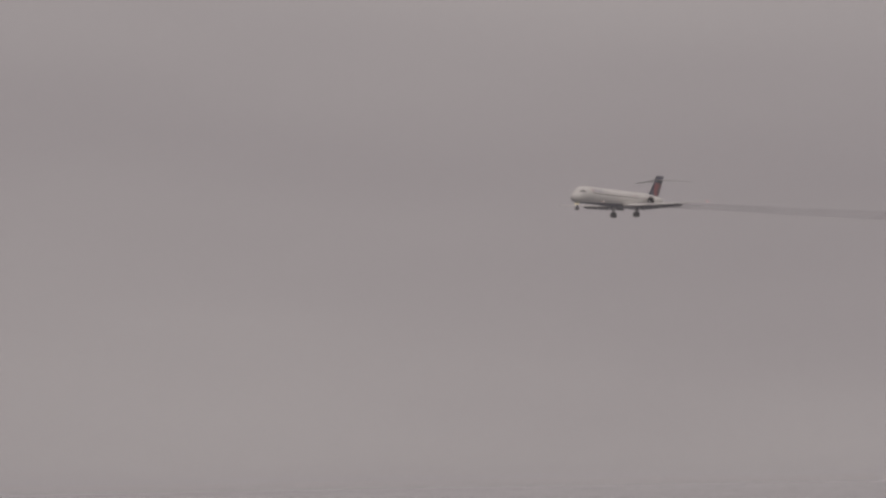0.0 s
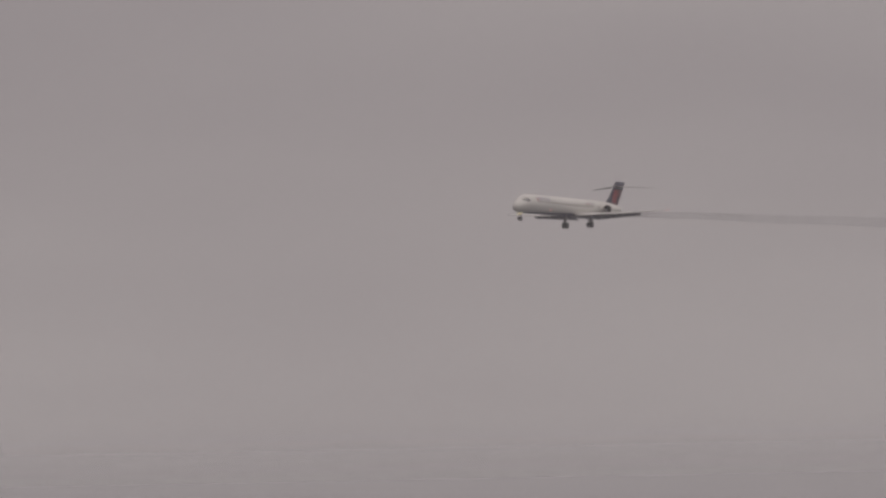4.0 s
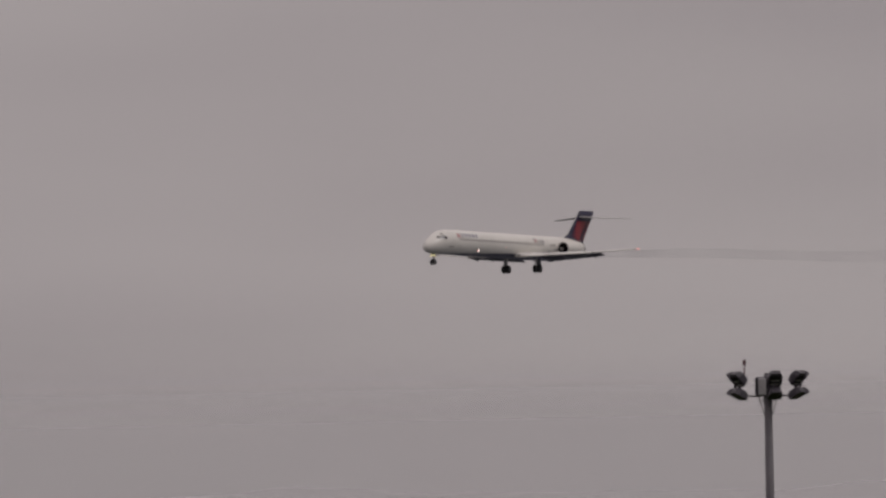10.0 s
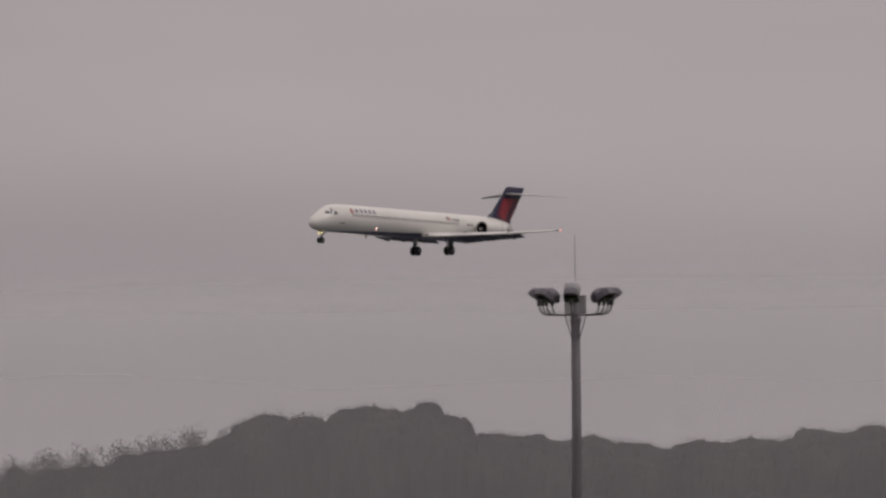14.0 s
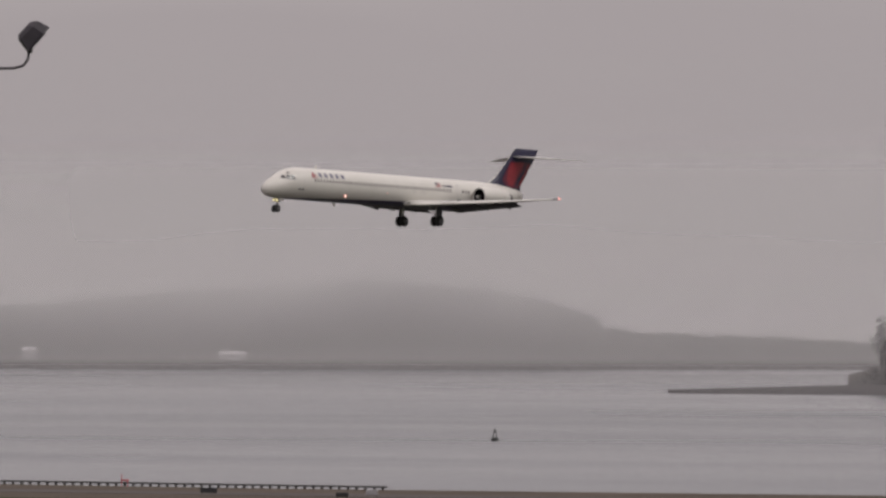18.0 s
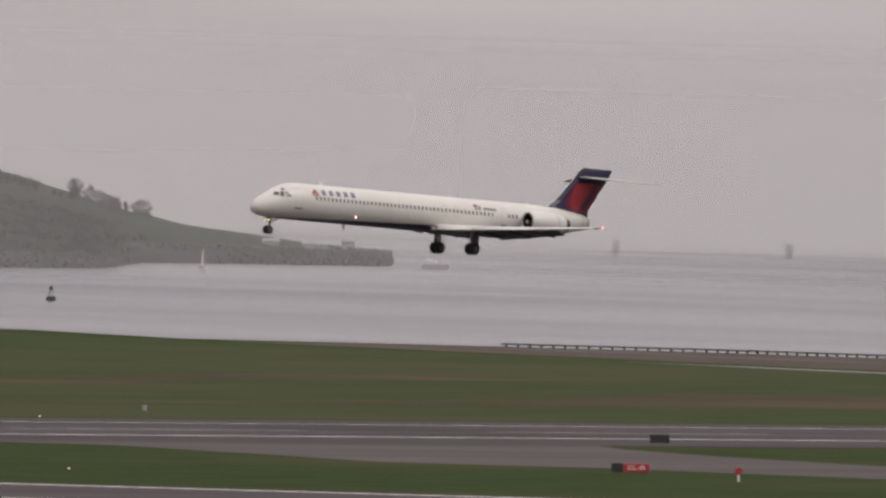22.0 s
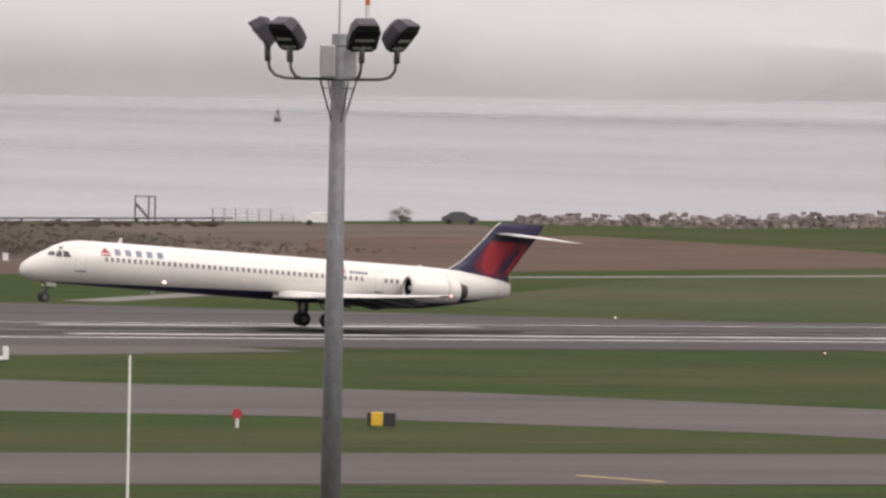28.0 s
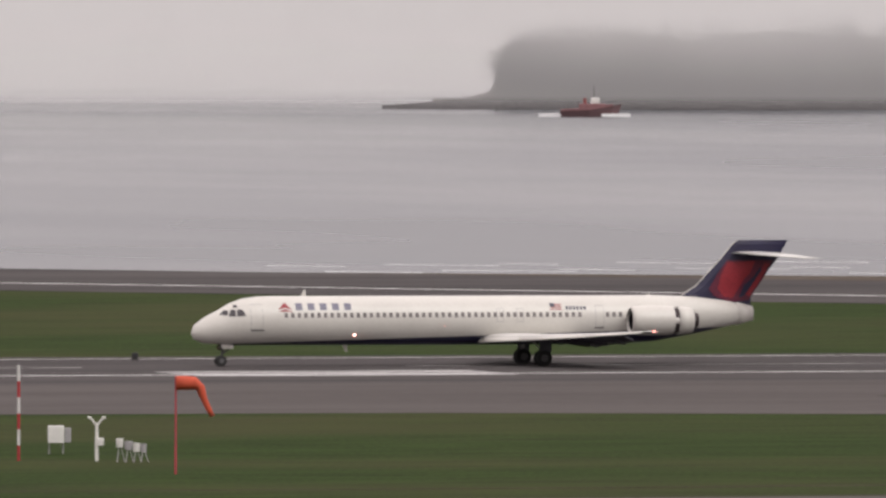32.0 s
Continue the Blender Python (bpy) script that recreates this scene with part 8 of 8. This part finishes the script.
roof()
x, y = polar(26.91, 185)
q = thing("vent_pipe", "white rounded vent pipe on the roof", "vent", x, y, 20.6)
bm = bmesh.new()
tube(bm, (0, 0, -0.02), (0, 0, 0.98), 0.06, 0.06, 10)
tube(bm, (0, 0, 0.98), (0, 0, 1.1), 0.06, 0.02, 10)
part("pipe", bm, OFF_WHITE, q, smooth=True)
bm = bmesh.new()
tube(bm, (0, 0, 0), (0, 0, 0.08), 0.14, 0.10, 10)
part("collar", bm, DARK_GREY, q)
for az, r, face in ((24.40, 192, 1), (25.05, 192, -1), (22.04, 199.0, 1), (19.57, 189.5, -1)):
    x, y = polar(az, r)
    c = thing("roof_camera", "white dome camera on a short roof post", "camera", x, y, 20.6, -az)
    bm = bmesh.new()
    box(bm, 0, 0, 0.03, 0.34, 0.3, 0.10, 0.02)
    part("ballast", bm, DARK_GREY, c)
    bm = bmesh.new()
    tube(bm, (0.02, 0, 0.05), (0, 0, 0.50), 0.035, 0.03, 8)
    bent(bm, [(0, 0, 0.48), (-0.02 * face, 0, 0.56), (-0.07 * face, 0, 0.58), (-0.1 * face, 0, 0.54)], 0.03)
    part("post", bm, OFF_WHITE, c, smooth=True)
    bm = bmesh.new()
    tube(bm, (-0.1 * face, 0, 0.55), (-0.1 * face, 0, 0.42), 0.055, 0.06, 10)
    part("housing", bm, OFF_WHITE, c)
    bm = bmesh.new()
    tube(bm, (-0.1 * face, 0, 0.42), (-0.1 * face, 0, 0.37), 0.05, 0.03, 10)
    part("dome", bm, PANE, c)
for az, r, top, mat, lab in ((27.91, 300, 20.7, OFF_WHITE, "thin white"), (26.82, 300, 19.4, BOX_GREY, "thin grey instrument"), (25.15, 300, 19.4, BOX_GREY, "thin grey instrument"), (24.75, 300, 19.35, OFF_WHITE, "thin white")):
    q = thing("thin_pole", lab + " rising from the apron", "pole", *polar(az, r))
    bm = bmesh.new()
    tube(bm, (0, 0, 0), (0, 0, top), 0.04 if mat is OFF_WHITE else 0.024, 0.026 if mat is OFF_WHITE else 0.018, 8)
    part("pole", bm, mat, q)
    if mat is BOX_GREY:
        for z in (top - 0.02, top - 0.35, top - 0.65):
            bm = bmesh.new()
            box(bm, 0, 0, z, 0.10 + 0.03 * math.sin(9 * z), 0.1, 0.05, 0.01)
            part("fitting", bm, DARK_GREY, q)


# smoke: tyre smoke at the touchdown point, exhaust haze
def smoke_material(name, tone, thick, grain=0.5):
    m = bpy.data.materials.new(name)
    m.use_nodes = True
    n, l = m.node_tree.nodes, m.node_tree.links
    n.clear()
    tc, nz = n.new("ShaderNodeTexCoord"), n.new("ShaderNodeTexNoise")
    nz.inputs["Scale"].default_value, nz.inputs["Detail"].default_value = grain, 4
    l.new(tc.outputs["Object"], nz.inputs["Vector"])
    rng = n.new("ShaderNodeMapRange")
    rng.inputs["From Min"].default_value, rng.inputs["From Max"].default_value = 0.26, 0.72
    rng.inputs["To Min"].default_value, rng.inputs["To Max"].default_value = 0.0, thick
    l.new(nz.outputs["Fac"], rng.inputs[0])
    tr, df, mx, out = n.new("ShaderNodeBsdfTransparent"), n.new("ShaderNodeBsdfDiffuse"), n.new("ShaderNodeMixShader"), n.new("ShaderNodeOutputMaterial")
    df.inputs["Color"].default_value = (*tone, 1)
    l.new(rng.outputs[0], mx.inputs[0]), l.new(tr.outputs[0], mx.inputs[1]), l.new(df.outputs[0], mx.inputs[2]), l.new(mx.outputs[0], out.inputs[0])
    return m


EXHAUST, EXHAUST_THIN = smoke_material("exhaust haze", (0.08, 0.075, 0.075), 0.085, 0.06), smoke_material("thin exhaust haze", (0.08, 0.075, 0.075), 0.075, 0.05)


def smoke_puff(x, y, span, tall, count, seed):
    """A soft puff of drifting specks, densest near the ground at its middle."""
    gen = np.random.default_rng(seed)
    p = thing("tyre_smoke", "thin pale tyre smoke drifting over the runway", "smoke", x, y, 0, 0, "puffs of tyre smoke")
    for k in range(3):
        n = count // 3
        c = np.stack([gen.normal(0, span * (0.5, 0.8, 1.15)[k], n), gen.normal(0, 2.2, n), np.abs(gen.normal(0, tall * (1.0, 0.75, 0.4)[k], n)) + 0.06], axis=1)
        swirl = 0.5 + 0.5 * np.sin(c[:, 0] * 0.9 + 1.7 * k) * np.cos(c[:, 2] * 1.3)
        c = c[gen.uniform(0, 1, n) < 0.35 + 0.65 * swirl]
        v = c[:, None, :] + gen.uniform(-0.030, 0.030, (len(c), 3, 3))
        o = new("puff", mesh_from("puff", v.reshape(-1, 3), TYRE_SMOKE))
        o.parent = p
    return p


TYRE_SMOKE = material("pale smoke specks", (0.58, 0.58, 0.61), 0.9, vary=0.05, spec=0.0)
PUFFS = [smoke_puff(562, 1092, 1.9, 1.8, 60000, 71), smoke_puff(569, 1090, 4.2, 0.9, 22000, 72), smoke_puff(555, 1090, 3.0, 0.8, 26000, 73)]


def exhaust_trail(mat, seed):
    t = thing("exhaust_trail", "faint dark exhaust haze behind the airliner", "smoke", 0, 0, 0, 0, "exhaust haze")
    bm = bmesh.new()
    rings = []
    for k in range(76):
        x = 13 + 4 * k
        r = 0.6 + 0.0046 * (x - 13) + 0.15 * noise.noise(Vector((x * 0.05, 0, seed)))
        cy, cz = 1.2 * noise.noise(Vector((x * 0.02, 3, seed))), 2.5 + 0.030 * x + 0.35 * noise.noise(Vector((x * 0.03, 1, 5 + seed)))
        rings.append([(x, cy + r * math.sin(2 * math.pi * q / 12), cz + 0.85 * r * math.cos(2 * math.pi * q / 12)) for q in range(12)])
    loft(bm, rings, close=False)
    part("plume", bm, mat, t, smooth=True)
    return t


trails = [exhaust_trail(EXHAUST, 0), exhaust_trail(EXHAUST_THIN, 7)]


# ---- movement ----
def motions():
    flight = [
        (0.0, pose(2968.13, 1219.68, 106.68, -0.01, 1.92, -2.24)),
        (0.5, pose(2926.99, 1219.68, 104.61, -0.01, 1.92, -2.24)),
        (1.0, pose(2885.84, 1219.68, 102.53, -0.01, 1.92, -2.24)),
        (1.5, pose(2844.69, 1219.68, 100.46, -0.01, 1.92, -2.24)),
        (2.0, pose(2803.55, 1219.68, 98.39, -0.01, 1.92, -2.24)),
        (2.5, pose(2762.40, 1219.68, 96.32, -0.01, 1.92, -2.24)),
        (3.0, pose(2721.26, 1219.68, 94.25, -0.01, 1.92, -2.24)),
        (3.5, pose(2680.11, 1219.68, 92.18, -0.01, 1.92, -2.24)),
        (4.0, pose(2638.96, 1219.68, 90.11, -0.01, 1.92, -2.24)),
        (4.5, pose(2597.82, 1219.68, 88.03, -0.01, 1.92, -2.24)),
        (5.0, pose(2556.67, 1219.68, 85.96, -0.01, 1.92, -2.24)),
        (5.5, pose(2515.53, 1219.68, 83.89, -0.01, 1.92, -2.24)),
        (6.0, pose(2474.71, 1219.68, 81.83, -0.01, 1.92, -2.22)),
        (6.1, pose(2466.48, 1219.68, 81.42, -0.01, 1.92, -2.22)),
        (6.3, pose(2187.51, 1089.00, 74.95, -0.00, 1.91, -2.21)),
        (6.5, pose(2172.81, 1089.00, 74.21, -0.00, 1.91, -2.21)),
        (7.0, pose(2136.63, 1089.00, 72.55, 0.01, 1.92, -2.22)),
        (7.5, pose(2099.73, 1089.00, 70.68, 0.02, 1.91, -2.22)),
        (8.0, pose(2062.83, 1089.00, 68.54, 0.02, 1.88, -2.20)),
        (8.5, pose(2026.35, 1089.00, 66.57, 0.04, 1.85, -2.20)),
        (9.0, pose(1989.38, 1089.00, 64.83, 0.05, 1.82, -2.16)),
        (9.5, pose(1952.60, 1089.00, 62.98, 0.06, 1.83, -2.15)),
        (10.0, pose(1915.67, 1089.00, 60.97, 0.09, 1.82, -2.16)),
        (10.5, pose(1879.03, 1089.00, 59.31, 0.12, 1.89, -2.19)),
        (11.0, pose(1842.84, 1089.00, 57.52, 0.16, 2.03, -2.24)),
        (11.5, pose(1805.80, 1089.00, 55.68, 0.21, 2.18, -2.26)),
        (12.0, pose(1769.07, 1089.00, 53.72, 0.25, 2.36, -2.25)),
        (12.5, pose(1732.17, 1089.00, 51.74, 0.28, 2.51, -2.28)),
        (13.0, pose(1695.72, 1089.00, 49.88, 0.30, 2.62, -2.30)),
        (13.5, pose(1659.03, 1089.00, 48.09, 0.29, 2.72, -2.29)),
        (14.0, pose(1622.27, 1089.00, 46.29, 0.19, 2.67, -2.19)),
        (14.5, pose(1585.50, 1089.00, 44.50, 0.10, 2.63, -2.09)),
        (15.0, pose(1548.73, 1089.00, 42.70, 0.01, 2.60, -1.99)),
        (15.5, pose(1511.98, 1089.00, 40.91, -0.09, 2.55, -1.89)),
        (16.0, pose(1475.28, 1089.00, 39.16, -0.09, 2.58, -1.89)),
        (16.5, pose(1438.16, 1089.00, 37.47, -0.11, 2.55, -1.92)),
        (17.0, pose(1401.69, 1089.00, 35.72, -0.14, 2.54, -2.00)),
        (17.5, pose(1365.11, 1089.00, 33.86, -0.13, 2.60, -2.20)),
        (18.0, pose(1328.31, 1089.00, 31.76, -0.13, 2.74, -2.39)),
        (18.5, pose(1291.32, 1089.00, 29.62, -0.09, 2.93, -2.60)),
        (19.0, pose(1255.04, 1089.00, 27.73, -0.04, 3.05, -2.84)),
        (19.5, pose(1217.98, 1089.00, 25.82, -0.02, 3.09, -2.99)),
        (20.0, pose(1181.29, 1089.00, 24.05, -0.00, 3.09, -3.11)),
        (20.5, pose(1144.72, 1089.00, 22.16, 0.01, 3.07, -3.08)),
        (21.0, pose(1107.78, 1089.00, 20.39, 0.01, 3.04, -3.05)),
        (21.5, pose(1070.92, 1089.00, 18.79, 0.02, 3.02, -3.04)),
        (22.0, pose(1034.26, 1089.00, 17.14, 0.03, 3.01, -3.04)),
        (22.5, pose(997.37, 1089.00, 15.57, 0.04, 2.99, -3.13)),
        (23.0, pose(960.64, 1089.00, 13.74, 0.05, 3.01, -3.22)),
        (23.5, pose(923.79, 1089.00, 11.85, 0.07, 3.07, -3.32)),
        (24.0, pose(887.16, 1089.00, 10.04, 0.07, 3.13, -3.42)),
        (24.5, pose(850.01, 1089.00, 8.58, 0.08, 3.28, -3.46)),
        (25.0, pose(813.41, 1089.00, 6.97, 0.08, 3.39, -3.49)),
        (25.5, pose(776.76, 1089.00, 5.76, 0.09, 3.51, -3.51)),
        (26.0, pose(740.13, 1089.00, 4.67, 0.10, 3.57, -3.52)),
        (26.5, pose(703.76, 1089.00, 3.80, 0.10, 3.71, -3.80)),
        (27.0, pose(666.88, 1089.00, 2.65, 0.06, 3.72, -4.06)),
        (27.5, pose(629.99, 1089.00, 1.57, 0.02, 3.72, -4.32)),
        (28.0, pose(593.10, 1089.00, 0.71, -0.01, 3.48, -4.57)),
        (28.5, pose(556.42, 1089.00, 0.20, -0.05, 3.24, -4.83)),
        (29.0, pose(520.39, 1089.00, 0.21, -0.09, 2.89, -4.23)),
        (29.5, pose(485.04, 1089.00, 0.00, -0.10, 2.74, -3.08)),
        (30.0, pose(449.96, 1089.00, 0.03, -0.11, 2.59, -1.90)),
        (30.5, pose(415.70, 1089.00, 0.00, 0.00, 2.40, -1.60)),
        (31.0, pose(381.68, 1089.00, 0.00, 0.00, 1.70, -1.35)),
        (31.5, pose(348.12, 1089.00, 0.00, 0.00, 0.60, -0.40)),
        (32.0, pose(315.63, 1089.00, 0.00, 0.00, 0.10, 0.50)),
    ]
    walk(airliner, flight)
    for leg in GEAR:
        walk(leg, [(0.0, pose(0, 0, -0.38)), (28.2, pose(0, 0, -0.38)), (28.8, pose(0, 0, -0.12)), (30.5, pose(0, 0, 0)), (32.0, pose(0, 0, 0))])
    for sleeve in SLEEVES:
        walk(sleeve, [(0.0, pose(0, 0, 0)), (29.6, pose(0, 0, 0)), (31.1, pose(0.05, 0, 0)), (31.4, pose(0.30, 0, 0)), (32.0, pose(0.32, 0, 0))])
    walk(radar_head, [(0.5 * k, pose(0, 0, 6.8, 0, 0, 45.0 * k)) for k in range(65)])
    walk(launch, [(0.0, pose(1008, 2354, -0.5, 0, 0, -26.5)), (32.0, pose(1259, 2479, -0.5, 0, 0, -26.5))])
    walk(tug, [(0.0, pose(824, 3044, -0.5, 0, 0, -16)), (32.0, pose(886, 3017, -0.5, 0, 0, -16))])
    # tyre smoke rises off the runway at the touchdown and drifts
    for p, x, dx in zip(PUFFS, (563.5, 569, 558), (1.5, 2.0, 1.0)):
        walk(p, [(0.0, pose(x, 1091, -9)), (28.1, pose(x, 1091, -9)), (28.3, pose(x, 1091, -4)), (28.6, pose(x + 0.3 * dx, 1091, -1.4)), (29.0, pose(x + 0.7 * dx, 1091, 0)), (32.0, pose(x + 4 * dx, 1091, 1.2))])
    # the haze thins: each veil of it is left hanging behind in turn
    for t, last in zip(trails, (19, 25)):
        when, where = flight[last - 1]
        walk(t, flight[:last] + [(when + 1.0, Matrix.Translation((0, 0, -3.3)) @ where), (32.0, Matrix.Translation((0, 0, -9)) @ where)])


motions()
